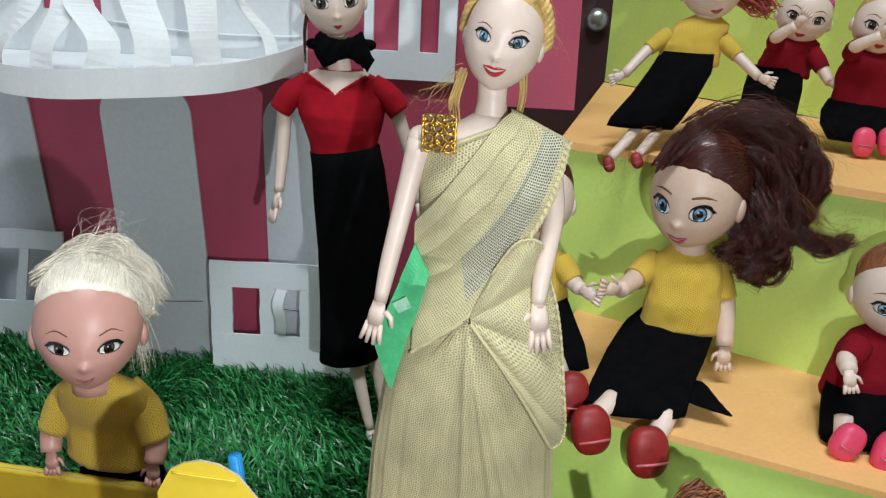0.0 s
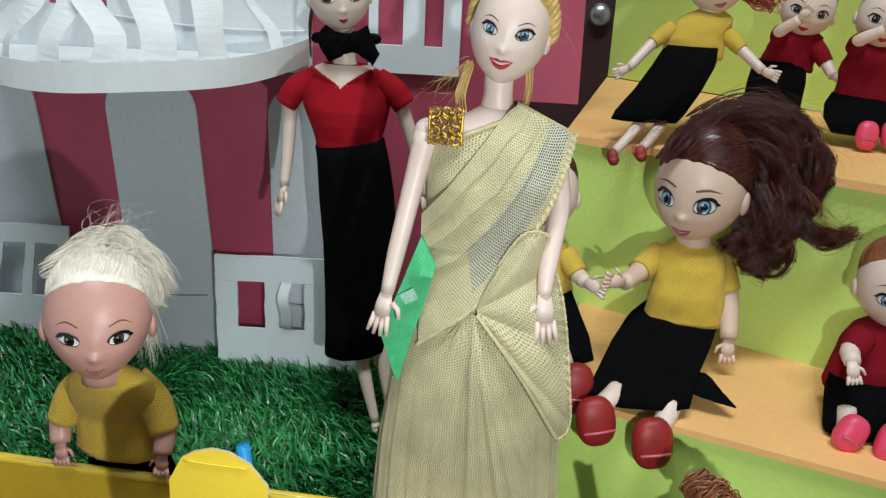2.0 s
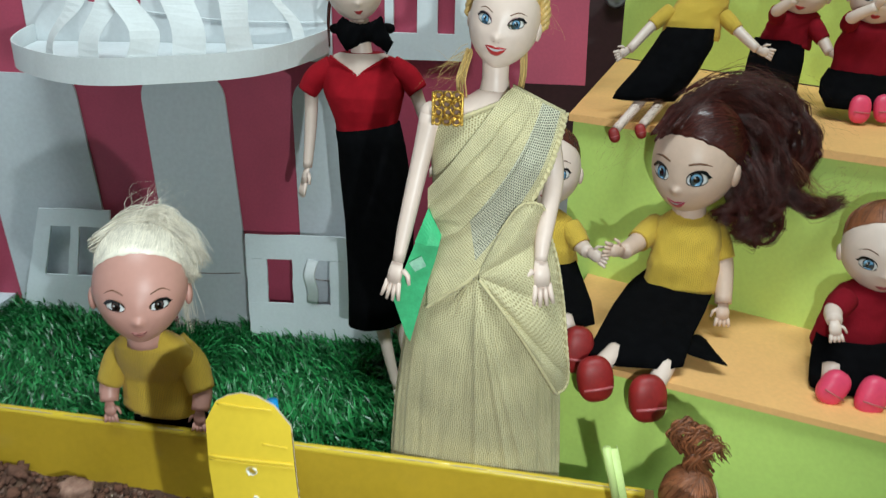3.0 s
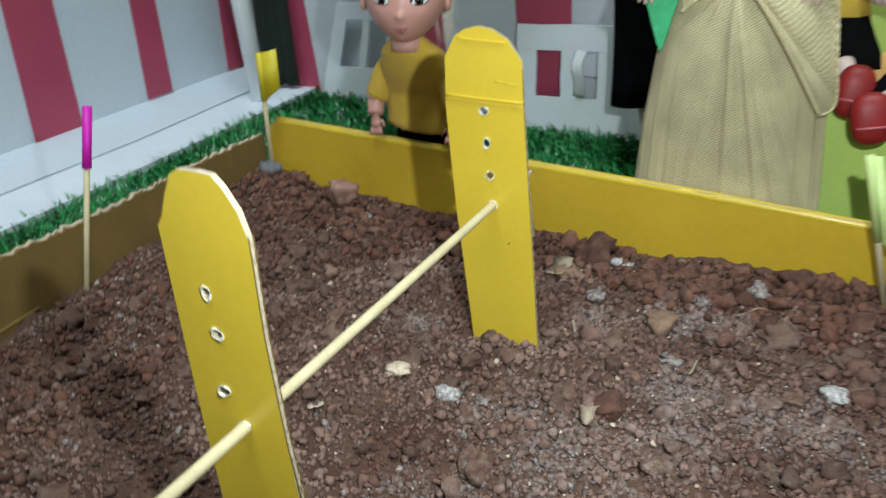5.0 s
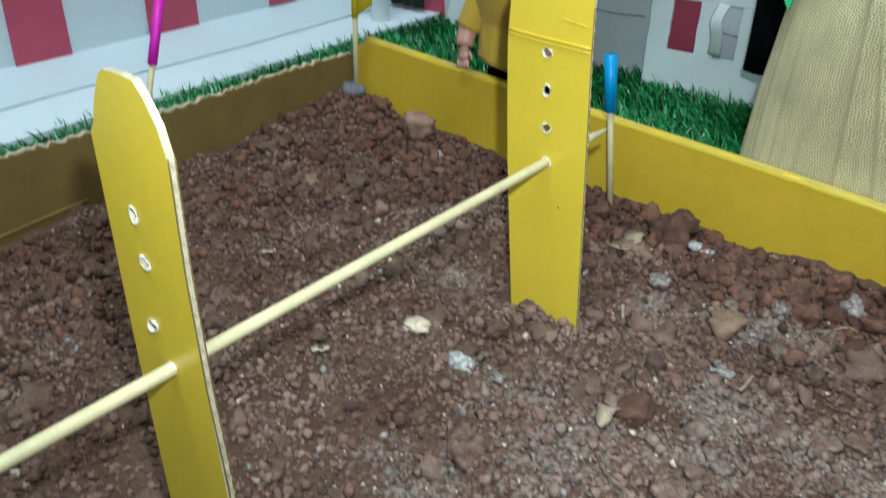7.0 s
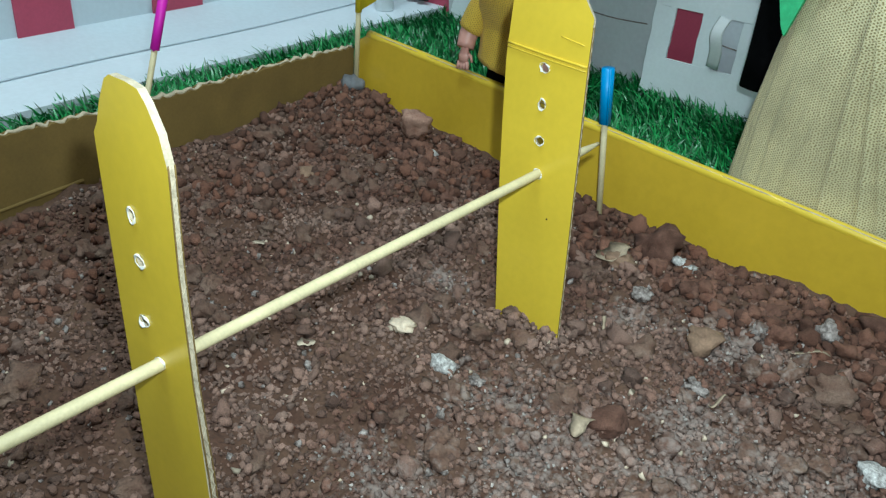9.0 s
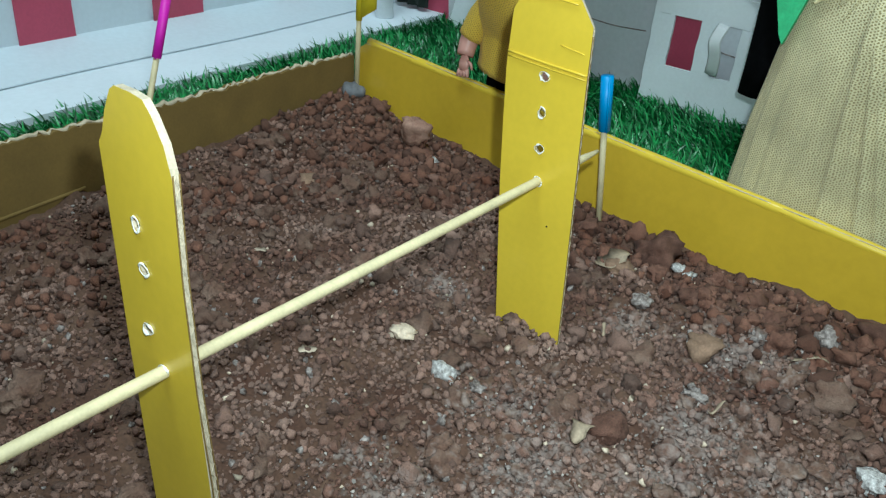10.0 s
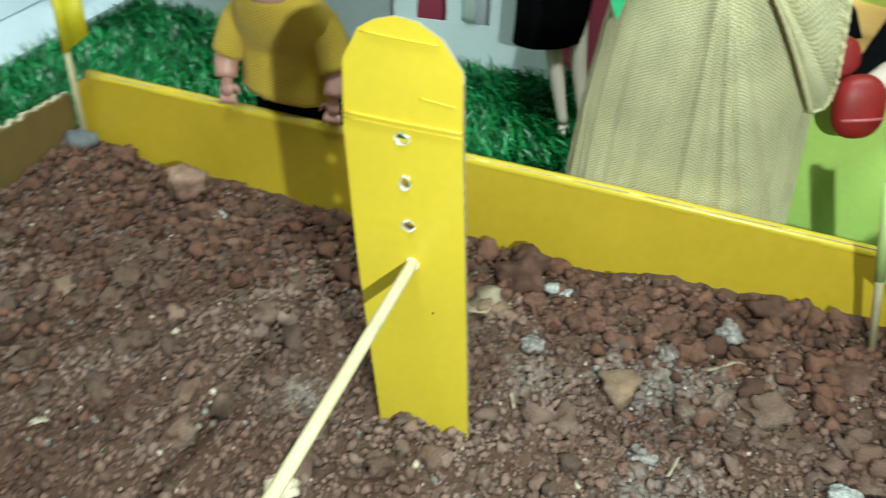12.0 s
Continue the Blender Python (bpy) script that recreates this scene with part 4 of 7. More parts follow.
# ---- hurdle: two yellow card posts and a bamboo rod ----
def card_post(y, left, right, crown, holes, thick, label, group):
    """Upright card strip with holes. left, right: (z, x) down the two edges; crown: x, z points over the top from right to left."""
    post = empty("hurdle_post", ((left[0][1] + right[0][1]) / 2, y, left[0][0]), label, "post", group)

    def edge(table, z):
        zs = [p[0] for p in table]
        return float(np.interp(z, zs, [p[1] for p in table]))
    bm = bmesh.new()
    levels = [left[0][0]]
    for hx, hz, r in sorted(holes, key=lambda h: h[1]):
        levels += [hz - 0.0036, hz + 0.0036]
    levels.append(left[-1][0])
    made = {}

    def vert(x, z):
        key = (round(x, 6), round(z, 6))
        if key not in made:
            made[key] = bm.verts.new((x, y, z))
        return made[key]
    hs = sorted(holes, key=lambda h: h[1])
    for i in range(len(levels) - 1):
        z0, z1 = levels[i], levels[i + 1]
        zm = (z0 + z1) / 2
        l0, l1, r0, r1, lm, rm = edge(left, z0), edge(left, z1), edge(right, z0), edge(right, z1), edge(left, zm), edge(right, zm)
        if i % 2:
            hx, hz, r = hs[i // 2]
            rim = [vert(l0, z0), vert(hx, z0), vert(r0, z0), vert(rm, zm), vert(r1, z1), vert(hx, z1), vert(l1, z1), vert(lm, zm)]
            k = [(-0.7, -0.7), (0, -1), (0.7, -0.7), (1, 0), (0.7, 0.7), (0, 1), (-0.7, 0.7), (-1, 0)]
            hole = [vert(hx + a * r, hz + b * r) for a, b in k]
            for j in range(8):
                bm.faces.new((rim[j], rim[(j + 1) % 8], hole[(j + 1) % 8], hole[j]))
        else:
            low = [vert(l0, z0)] + ([vert(hs[i // 2 - 1][0], z0)] if i else []) + [vert(r0, z0)]
            high = [vert(l1, z1)] + ([vert(hs[i // 2][0], z1)] if i // 2 < len(hs) else []) + [vert(r1, z1)]
            tail = [vert(x, z) for x, z in crown] if i == len(levels) - 2 else high[::-1]
            if i == len(levels) - 2:
                tail = [high[-1]] + tail + [high[0]]
            bm.faces.new(low + tail)
    front = list(bm.faces)
    got = bmesh.ops.extrude_face_region(bm, geom=front)
    for v in [g for g in got["geom"] if isinstance(g, bmesh.types.BMVert)]:
        v.co.y += thick
    bmesh.ops.recalc_face_normals(bm, faces=bm.faces)
    for f in bm.faces:
        f.normal_update()
        f.material_index = 0 if abs(f.normal.y) > 0.7 else 1
    me = bpy.data.meshes.new("card_strip")
    for v in bm.verts:
        v.co -= post.location
    bm.to_mesh(me)
    bm.free()
    me.materials.append(YELLOW_CARD)
    me.materials.append(CARD_EDGE)
    ob = strip = new("card_strip", me)
    ob.parent = post
    tagged(ob, "glossy yellow card strip with a white cut edge")
    # torn paper round the holes
    rng = random.Random(int(y * 1000))
    for hx, hz, r in holes:
        s = Shape()
        ringed = []
        for k in range(15):
            a = k * 6.2832 / 14
            out = r * (0.92 + 0.3 * max(0.0, math.sin(a * 2 + hx * 900 + hz * 400)) + rng.uniform(-0.16, 0.14))
            ringed.append((hx + out * math.cos(a), y - 0.0002, hz + out * math.sin(a)))
        s.tube(ringed, [0.00012 + 0.0004 * max(0.0, math.sin(k * 0.9 + hz * 700)) * rng.uniform(0.5, 1.2) for k in range(15)], WHITE_CUT, 6, flat=0.7)
        sub_part("torn_hole_rim", s, strip, post, "torn white paper round a punched hole")
    # corrugated core on the edge: flutes that weave between the two faces
    s = Shape()
    zs = np.arange(right[0][0], right[-1][0], 0.0009)
    s.tube([(edge(right, z) + 0.0001, y + thick * (0.5 + 0.3 * math.sin(i * 1.57)), z) for i, z in enumerate(zs)], 0.00016, CARD_EDGE, 5)
    for k in (0.08, 0.92):
        s.tube([(edge(right, z) + 0.0001, y + thick * k, z) for z in zs[::4]], 0.00016, CARDBOARD, 4)
    sub_part("corrugated_edge", s, strip, post, "grey-brown corrugated card edge")
    return post, strip


FAR_HOLES = [(-0.0075, 0.117, 0.0015), (-0.0068, 0.106, 0.0015), (-0.006, 0.0948, 0.0016), (-0.005, 0.0842, 0.0015)]
far, far_strip = card_post(0.1765, [(0.02, -0.0135), (0.07, -0.0185), (0.1, -0.0205), (0.118, -0.0215), (0.134, -0.021)], [(0.02, 0.0115), (0.07, 0.009), (0.118, 0.0065), (0.134, 0.006)],
                [(0.0012, 0.1405), (-0.004, 0.1435), (-0.009, 0.1443), (-0.0135, 0.1432), (-0.0172, 0.141)], FAR_HOLES, 0.0009, "tall yellow card post with punched holes standing in the soil", "hurdle posts")
s = Shape()
for z, w in ((0.1217, 0.0004), (0.1204, 0.00025), (0.1405, 0.0003)):
    x0, x1 = (-0.0212, 0.0062) if z < 0.14 else (-0.0165, 0.0006)
    s.tube(spline([(x0, 0.1762, z), ((x0 + x1) / 2, 0.1761, z - 0.0007), (x1, 0.1762, z - 0.0012)], 10), w, YELLOW_CARD, 6)
s.tube(spline([(-0.0035, 0.1764, 0.1272), (0.001, 0.1764, 0.1266), (0.0045, 0.1764, 0.1262)], 8), 0.0002, YELLOW_CARD, 6)
sub_part("crease", s, far_strip, far, "pressed crease in the yellow card")
s = Shape()
s.tube([(0.0004, 0.1764, 0.0705), (0.0006, 0.1763, 0.0705)], 0.0003, EYE_DARK, 6)
sub_part("ink_dot", s, far_strip, far, "tiny black dot")
NEAR_HOLES = [(-0.0106, 0.113, 0.0014), (-0.0095, 0.1035, 0.0014), (-0.0106, 0.0892, 0.0015), (-0.0066, 0.081, 0.0015)]
near, near_strip = card_post(0.0442, [(0.012, -0.0145), (0.048, -0.0162), (0.067, -0.0182), (0.09, -0.0192), (0.1265, -0.0204)], [(0.012, 0.0098), (0.059, 0.0068), (0.08, 0.0043), (0.105, 0.0028), (0.1275, 0.0027)],
                 [(0.001, 0.1323), (-0.002, 0.1369), (-0.0041, 0.139), (-0.0077, 0.1394), (-0.0127, 0.1393), (-0.0144, 0.1382), (-0.0169, 0.1337), (-0.0188, 0.1289)], NEAR_HOLES, 0.0016, "yellow card post with white cut edge standing in the soil", "hurdle posts")
s = Shape()
rod = [(-0.0085, -0.045, 0.0775), (-0.0062, 0.0435, 0.081), (-0.005, 0.1765, 0.0842), (-0.0046, 0.212, 0.0849)]
s.tube(spline(rod, 40), np.interp(np.linspace(0, 1, 40), (0, 0.8, 0.9, 1.0), (0.00145, 0.00145, 0.0012, 0.0006)), WOOD_STICK, 14)
thing("bamboo_rod", s, rod[0], "pale round bamboo rod laid through the holes of both posts", "rod")


# ---- small paper flags on sticks ----
def flag(base, top, f0, width, paper, label, face=(1, 0, 0), wrap=0.0016, flare=0.0, clay=False):
    b, t = np.array(base), np.array(top)
    ob = empty("stick_flag", tuple(b), label, "flag", "flags at the box corners")
    s = Shape()
    s.tube([b - (t - b) * 0.15, t - (t - b) * 0.02], 0.00125, WOOD_STICK, 10)
    part_of("stick", s, ob, "thin bamboo stick")
    s = Shape()
    lo = b + (t - b) * f0
    s.tube([lo, (lo + t) / 2, t], [wrap, wrap * 1.02, wrap * 1.05], paper, 12)
    d = np.array(face, float)
    d /= np.linalg.norm(d)
    n = np.cross(d, (0, 0, 1))
    rings = []
    for i in range(9):
        f = i / 8
        c = d * width * f + n * 0.003 * math.sin(f * 2.6) * (1 if flare else 0.2)
        cut = flare * f
        p0, p1 = lo + (t - lo) * cut * 0.35 + c, t + (t - lo) * 0.02 * f + c + (0, 0, 0.002 * f * flare)
        rings.append([p0 - n * 0.0002, p1 - n * 0.0002, p1 + n * 0.0002, p0 + n * 0.0002])
    s.loft(rings, paper)
    part_of("paper", s, ob, "folded coloured paper")
    if clay:
        s = Shape()
        s.ball((b[0], b[1] - 0.003, top_of_soil(b[0], b[1] - 0.003) + 0.002), (0.0068, 0.0055, 0.0042), CLAY, n=20, rows=12, shape=lambda u: u * (1 + 0.12 * np.sin(u[:, :1] * 7 + u[:, 1:2] * 5)))
        part_of("clay_foot", s, ob, "grey clay lump at the foot")
    return ob


flag((-0.1775, 0.141, 0.037), (-0.1835, 0.167, 0.1085), 0.66, 0.0018, PAPER_MAGENTA, "small magenta paper flag on a bamboo stick", (0.8, -0.5, 0), wrap=0.0019)
flag((-0.171, 0.2635, 0.048), (-0.168, 0.2615, 0.1125), 0.62, 0.0095, PAPER_YELLOW, "small yellow paper flag on a bamboo stick in clay", (0.9, 0.35, 0), flare=0.8, clay=True)
flag((-0.0215, 0.257, 0.033), (-0.0275, 0.254, 0.0975), 0.66, 0.003, PAPER_BLUE, "small blue paper flag on a bamboo stick", (0.8, -0.5, 0), wrap=0.0024)
flag((0.1215, 0.252, 0.031), (0.108, 0.242, 0.093), 0.46, 0.005, PAPER_LIME, "small pale lime paper flag on a bamboo stick", (0.5, 0.7, 0), flare=-0.6)


# ---- dolls: each one plain mesh ----
def face_shape(u):
    x, y, z = u[:, 0].copy(), u[:, 1].copy(), u[:, 2]
    low = np.clip(-z, 0, 1)
    x *= 1 - 0.30 * low ** 2.4
    y = np.where(y < 0, y * 0.94 - 0.06 * low, y * (1 - 0.2 * low))
    return np.stack([x, y, z], 1)


def bell(x, z, cx, cz, wx, wz):
    return np.exp(-((x - cx) / wx) ** 2 - ((z - cz) / wz) ** 2)


def head(s, c, radii, turn, skin, iris, lips, eye=0.2, gap=0.4, eye_z=-0.08, mouth_z=-0.62, smile=0.22, brow_z=0.2, nose_z=-0.33, mouth_x=0.0, shadow=None, tall=0.52, brow=1.0, fine=1, arch=0.3, lower=None, teeth=False, gaze=0.0, off=0.0, up_curl=0.05, jaw=0.0, chin=0.12, nostril=False):
    """A doll's head: a moulded face with nose, sockets, lips and chin, and painted eyes, brows and lips that lie on it."""
    c, r = np.array(c, float), np.array(radii, float)
    R = np.array(turn.to_3x3())

    def mould(u):
        p = face_shape(u)
        x, z = u[:, 0], u[:, 2]
        p[:, 0] *= 1 + jaw * np.clip(-z, 0, 1)
        p[:, 2] *= 1 - chin * np.clip(-z, 0, 1) ** 3
        out = 0.1 * bell(x, z, off, nose_z, 0.12, 0.075) + 0.018 * bell(x, z, off, nose_z + 0.18, 0.1, 0.2)
        mx = mouth_x + off
        out += 0.035 * bell(x, z, mx, mouth_z, smile * 1.1, 0.11) + 0.05 * bell(x, z, mx, -0.93, 0.3, 0.14)
        out -= 0.03 * bell(np.abs(x - off), z, gap, eye_z, eye * 1.1, eye * 0.8) + 0.02 * bell(x, z, mx, mouth_z - 0.16, 0.2, 0.06)
        out += 0.02 * bell(np.abs(x - off), z, gap + 0.1, (eye_z + mouth_z) / 2, 0.2, 0.18)
        p[:, 1] -= np.where(u[:, 1] < 0, out, 0.0)
        return p

    def on(a, b, out=0.0):
        u = np.array([[a, -math.sqrt(max(0.02, 1 - a * a - b * b)), b]])
        return c + R @ (mould(u)[0] * (1 + out) * r)

    def paint(outline, m, out, bulge=0.0):
        """A painted patch on the face: outline in face units, closed."""
        o = np.asarray(outline, float)
        mid = o.mean(0)
        s.loft([[on(*(mid + (q - mid) * k), out + bulge * (1 - k * k)) for q in o] for k in (1.0, 0.8, 0.55, 0.3, 0.02)], m)
    s.ball(c, r, skin, turn, 60 + 60 * fine, 44 + 36 * fine, mould)
    q = np.linspace(0, 2 * np.pi, 28, endpoint=False)
    for sgn in (-1, 1):
        ex, ez, up, dn = sgn * gap + off, eye_z, eye * tall * 1.05, eye * tall * 0.8

        def lid(a, k=1.0, grow=0.0):
            """Upper and lower edge of the eye at a, from the inner corner (-1) to the outer (1)."""
            b = math.sqrt(max(0.0, 1 - abs(a) ** 2.2))
            rise = 0.1 * eye * a
            return rise + up * b * k + grow, rise - dn * b * k - grow
        if shadow:
            paint([(ex + eye * 1.12 * math.cos(v) * 1.0, ez + 0.12 * eye * sgn * math.cos(v) + (up * 1.62 if math.sin(v) > 0 else dn * 0.4) * math.sin(v)) for v in q], shadow, 0.003)
        almond = []
        for v in q:
            a = math.cos(v)
            hi, lo = lid(a)
            almond.append((ex + sgn * eye * a, ez + (hi if math.sin(v) >= 0 else lo)))
        paint(almond, EYE_WHITE, 0.0055)
        ri = eye * min(0.62, tall * 1.25)
        ix = ex - sgn * 0.04 * eye + gaze * eye

        def disc(rad, cx, cz, inside=True):
            pts = []
            for v in q:
                x, z = cx + rad * math.cos(v), cz + rad * math.sin(v)
                hi, lo = lid(max(-1, min(1, (x - ex) / eye * sgn)), 0.97)
                pts.append((x, max(ez + lo, min(ez + hi, z))))
            return pts
        paint(disc(ri, ix, ez + 0.05 * eye), EYE_DARK, 0.008)
        paint(disc(ri * 0.86, ix, ez + 0.02 * eye), iris, 0.0105)
        paint(disc(ri * 0.46, ix, ez + 0.07 * eye), EYE_DARK, 0.013)
        # small white dot painted in as the eye's glint
        paint(disc(ri * 0.17, ix - 0.26 * ri, ez + 0.3 * ri), EYE_WHITE, 0.0155)
        lash = [(ex + sgn * eye * a, ez + lid(a)[0] - 0.015 * eye) for a in np.linspace(-0.98, 0.98, 14)]
        lash += [(ex + sgn * eye * 1.3, ez + 0.3 * eye)] + [(ex + sgn * eye * a, ez + lid(a)[0] + eye * (0.11 + 0.2 * (a + 1) / 2)) for a in np.linspace(0.98, -0.98, 14)]
        o = np.array(lash)
        n = len(o) // 2
        s.loft([[on(*p, 0.0165) for p in (o[i], o[len(o) - 1 - i])] for i in range(n + 1)], EYE_DARK, closed=False, cap=False)
        rim = [[on(ex + sgn * eye * a, ez + lid(a)[1] + 0.02 * eye, 0.0145), on(ex + sgn * eye * a, ez + lid(a)[1] - 0.045 * eye, 0.0145)] for a in np.linspace(-0.95, 0.98, 14)]
        s.loft(rim, EYE_DARK, closed=False, cap=False)
        bl = [on(ex - sgn * eye * 0.95, brow_z - 0.02, 0.004), on(ex + sgn * eye * 0.15, brow_z + eye * arch, 0.004), on(ex + sgn * eye * 1.15, brow_z - eye * 0.02, 0.004)]
        s.tube(spline(bl, 10), np.array([0.8, 1.1, 1.2, 1.2, 1.1, 1, 0.9, 0.7, 0.5, 0.25]) * eye * r[0] * 0.075 * brow, BROW, 6, flat=0.3, side=R @ np.array([0, 0, 1.0]))
        s.ball(c + R @ (face_shape(np.array([[sgn * 0.99, 0.06, -0.12]]))[0] * r), (r[0] * 0.1, r[1] * 0.17, r[2] * 0.2), skin, turn, 14, 10)
        if nostril:
            s.ball(on(off + sgn * 0.06, nose_z - 0.07, 0.0), (r[0] * 0.02, r[1] * 0.015, r[2] * 0.01), SHADOW_MAUVE, turn, 8, 6)
    m, mx, mz = smile, mouth_x + off, mouth_z
    a = np.linspace(-1, 1, 15)
    line = mz - up_curl * 0.3 + up_curl * a ** 2
    top = line + m * 0.3 * (1 - np.abs(a) ** 1.7) * (1 - 0.35 * np.exp(-(a / 0.16) ** 2))
    low = line - m * 0.42 * (1 - np.abs(a) ** 2)
    part = 0.085 * m * (1 - a ** 2) if teeth else 0 * a
    xs_ = mx + m * a
    paint([(x, z) for x, z in zip(xs_, top)] + [(x, z) for x, z in zip(xs_[::-1][1:-1], (line + part)[::-1][1:-1])], lips, 0.005, 0.012)
    paint([(x, z) for x, z in zip(xs_, line - part)] + [(x, z) for x, z in zip(xs_[::-1][1:-1], low[::-1][1:-1])], lower or lips, 0.005, 0.018)
    if teeth:
        paint([(x, z) for x, z in zip(xs_, line + part)] + [(x, z) for x, z in zip(xs_[::-1][1:-1], (line - part)[::-1][1:-1])], EYE_WHITE, 0.006)
    else:
        s.tube([on(x, z, 0.006) for x, z in zip(xs_[1:-1], line[1:-1])], r[0] * 0.012, LIP_LINE, 5)
    return on


def hair_cap(s, c, radii, turn, m, gather, count, seed, thr=0.25, puff=0.09, thick=0.02, lean=0.6):
    """Hair combed back from a hairline: a shell that swells above the skull and strands that run to the gathering place.
    thr and lean set where the hairline lies; gather is a direction from the head's middle."""
    c, r = np.array(c, float), np.array(radii, float)
    R = np.array(turn.to_3x3())
    axis = np.array([0.0, lean, math.sqrt(1 - lean * lean)])

    def swell(u):
        f = np.clip((u @ axis - thr) / 0.45, 0, 1)
        return 1.004 + puff * f * f * (3 - 2 * f)
    e1, e2 = np.array([1.0, 0, 0]), np.cross(axis, (1.0, 0, 0))
    ang = np.linspace(0, 2 * np.pi, 96, endpoint=False)
    wob = 0.012 * np.sin(ang * 23) + 0.01 * np.sin(ang * 11 + seed)
    shell = []
    for f in np.linspace(0, 1, 26):
        th = (math.acos(thr) + wob * (1 - f)) * (1 - f) + 0.01
        u = np.cos(th)[:, None] * axis + np.sin(th)[:, None] * (np.cos(ang)[:, None] * e1 + np.sin(ang)[:, None] * e2)
        shell.append(c + (face_shape(u) * swell(u)[:, None] * r) @ R.T)
    s.loft(shell, m)
    rng = np.random.default_rng(seed)
    g = np.array(gather, float)
    g /= np.linalg.norm(g)
    done = 0
    while done < count:
        u = rng.normal(size=3)
        u /= np.linalg.norm(u)
        if done % 4:
            u = u - axis * (u @ axis)
            u = u / np.linalg.norm(u) * math.sqrt(1 - thr * thr) + axis * (thr + rng.uniform(-0.03, 0.04))
        if u @ axis < thr - 0.06:
            continue
        w = rng.normal(size=3) * 0.05
        pts = []
        rise = rng.uniform(0.0, 0.035)
        for f in np.linspace(0, 1, 10):
            q = u * (1 - f) + g * f + w * math.sin(f * 3.1)
            q /= np.linalg.norm(q)
            pts.append(c + R @ (face_shape(q[None])[0] * r * (float(swell(q)) - 0.012 + rise * min(1.0, f * 3))))
        s.tube(pts, np.array([0.5, 0.8, 1, 1, 1, 1, 1, 1, 0.9, 0.7]) * r[0] * thick * rng.uniform(0.6, 1.5), m, 4, flat=0.6)
        done += 1


def locks(s, line, spread, count, m, seed, radius=0.0006, wave=0.0, curl=6.0, n=5, taper=0.2):
    """A bundle of strands along a line; spread: its half-widths at the line's points."""
    rng = np.random.default_rng(seed)
    steps = 20
    base = spline(line, steps)
    wide = np.interp(np.linspace(0, 1, steps), np.linspace(0, 1, len(spread)), spread)
    for _ in range(count):
        d = rng.normal(size=3)
        d *= rng.uniform(0.2, 1.0) / (np.linalg.norm(d) + 1e-9)
        e = rng.normal(size=3)
        e /= np.linalg.norm(e)
        g = np.cross(d, e)
        g /= np.linalg.norm(g) + 1e-9
        ph = rng.uniform(0, 6.28)
        f = np.linspace(0, 1, steps)
        p = base + wide[:, None] * d + wave * (np.sin(curl * f + ph)[:, None] * e + np.cos(curl * 0.8 * f + ph)[:, None] * g) * f[:, None] ** 0.7
        s.tube(p, radius * np.linspace(1, taper, steps) * rng.uniform(0.6, 1.3), m, n)


def curls(s, line, spread, clumps, per, m, seed, radius=0.0004, wave=0.004, turns=2.5):
    """Wavy hair: clumps of strands that share one curl, round a line."""
    rng = np.random.default_rng(seed)
    steps = 26
    base = spline(line, steps)
    wide = np.interp(np.linspace(0, 1, steps), np.linspace(0, 1, len(spread)), spread)
    f = np.linspace(0, 1, steps)
    for _ in range(clumps):
        d = rng.normal(size=3)
        d *= rng.uniform(0.15, 1.0) ** 0.6 / (np.linalg.norm(d) + 1e-9)
        e = rng.normal(size=3)
        e /= np.linalg.norm(e)
        g = np.cross(d, e)
        g /= np.linalg.norm(g) + 1e-9
        ph, tn, amp = rng.uniform(0, 6.28), turns * rng.uniform(0.7, 1.3) * 6.28, wave * rng.uniform(0.5, 1.2)
        start = rng.uniform(0.0, 0.25)
        core = base + wide[:, None] * d + amp * (np.sin(tn * f + ph)[:, None] * e + np.cos(tn * f + ph)[:, None] * g) * np.clip(f * 2.5, 0.1, 1)[:, None]
        cw = wave * rng.uniform(0.3, 0.7)
        for _ in range(per):
            k = rng.normal(size=3) * cw * 0.85
            twist = k * np.cos(3 * f + rng.uniform(0, 6))[:, None] * (0.4 + 0.6 * f[:, None])
            cutoff = steps - int(rng.integers(0, 5))
            s.tube((core + twist)[:cutoff], radius * np.linspace(1, 0.4, cutoff) * rng.uniform(0.6, 1.4), m, 3)


def hand(s, wrist, toward, side, size, skin, spread=0.25, chubby=False):
    """A small open hand: palm, four fingers and a thumb."""
    w, d, a = np.array(wrist, float), np.array(toward, float), np.array(side, float)
    d /= np.linalg.norm(d)
    a = a - d * (a @ d)
    a /= np.linalg.norm(a)
    palm = w + d * size * 0.45
    s.tube([w, palm, w + d * size * 0.8], np.array([0.24, 0.34, 0.3] if chubby else [0.19, 0.27, 0.26]) * size, skin, 12, flat=0.5, side=a)
    for k in (-1.5, -0.5, 0.5, 1.5):
        root = w + d * size * 0.75 + a * k * size * (0.16 if chubby else 0.135)
        s.tube([root, root + (d + a * k * spread * 0.4) * size * (0.25 if chubby else 0.4), root + (d + a * k * spread * 0.45) * size * (0.42 if chubby else 0.72 - 0.06 * abs(k))], np.array([size * 0.09, size * 0.08, size * 0.055]) * (1.35 if chubby else 1), skin, 7)
    root = w + d * size * 0.3 + a * size * 0.25
    s.tube([root, root + (d * 0.6 + a) * size * 0.22, root + (d + a * 0.8) * size * 0.42], [size * 0.1, size * 0.09, size * 0.06], skin, 7)


def limb(s, points, radii, m, n=12, count=14):
    p = spline(points, count)
    s.tube(p, np.interp(np.linspace(0, 1, count), np.linspace(0, 1, len(radii)), radii), m, n)


def tilt(rx=0.0, ry=0.0, rz=0.0):
    return Euler((radians(rx), radians(ry), radians(rz))).to_matrix()


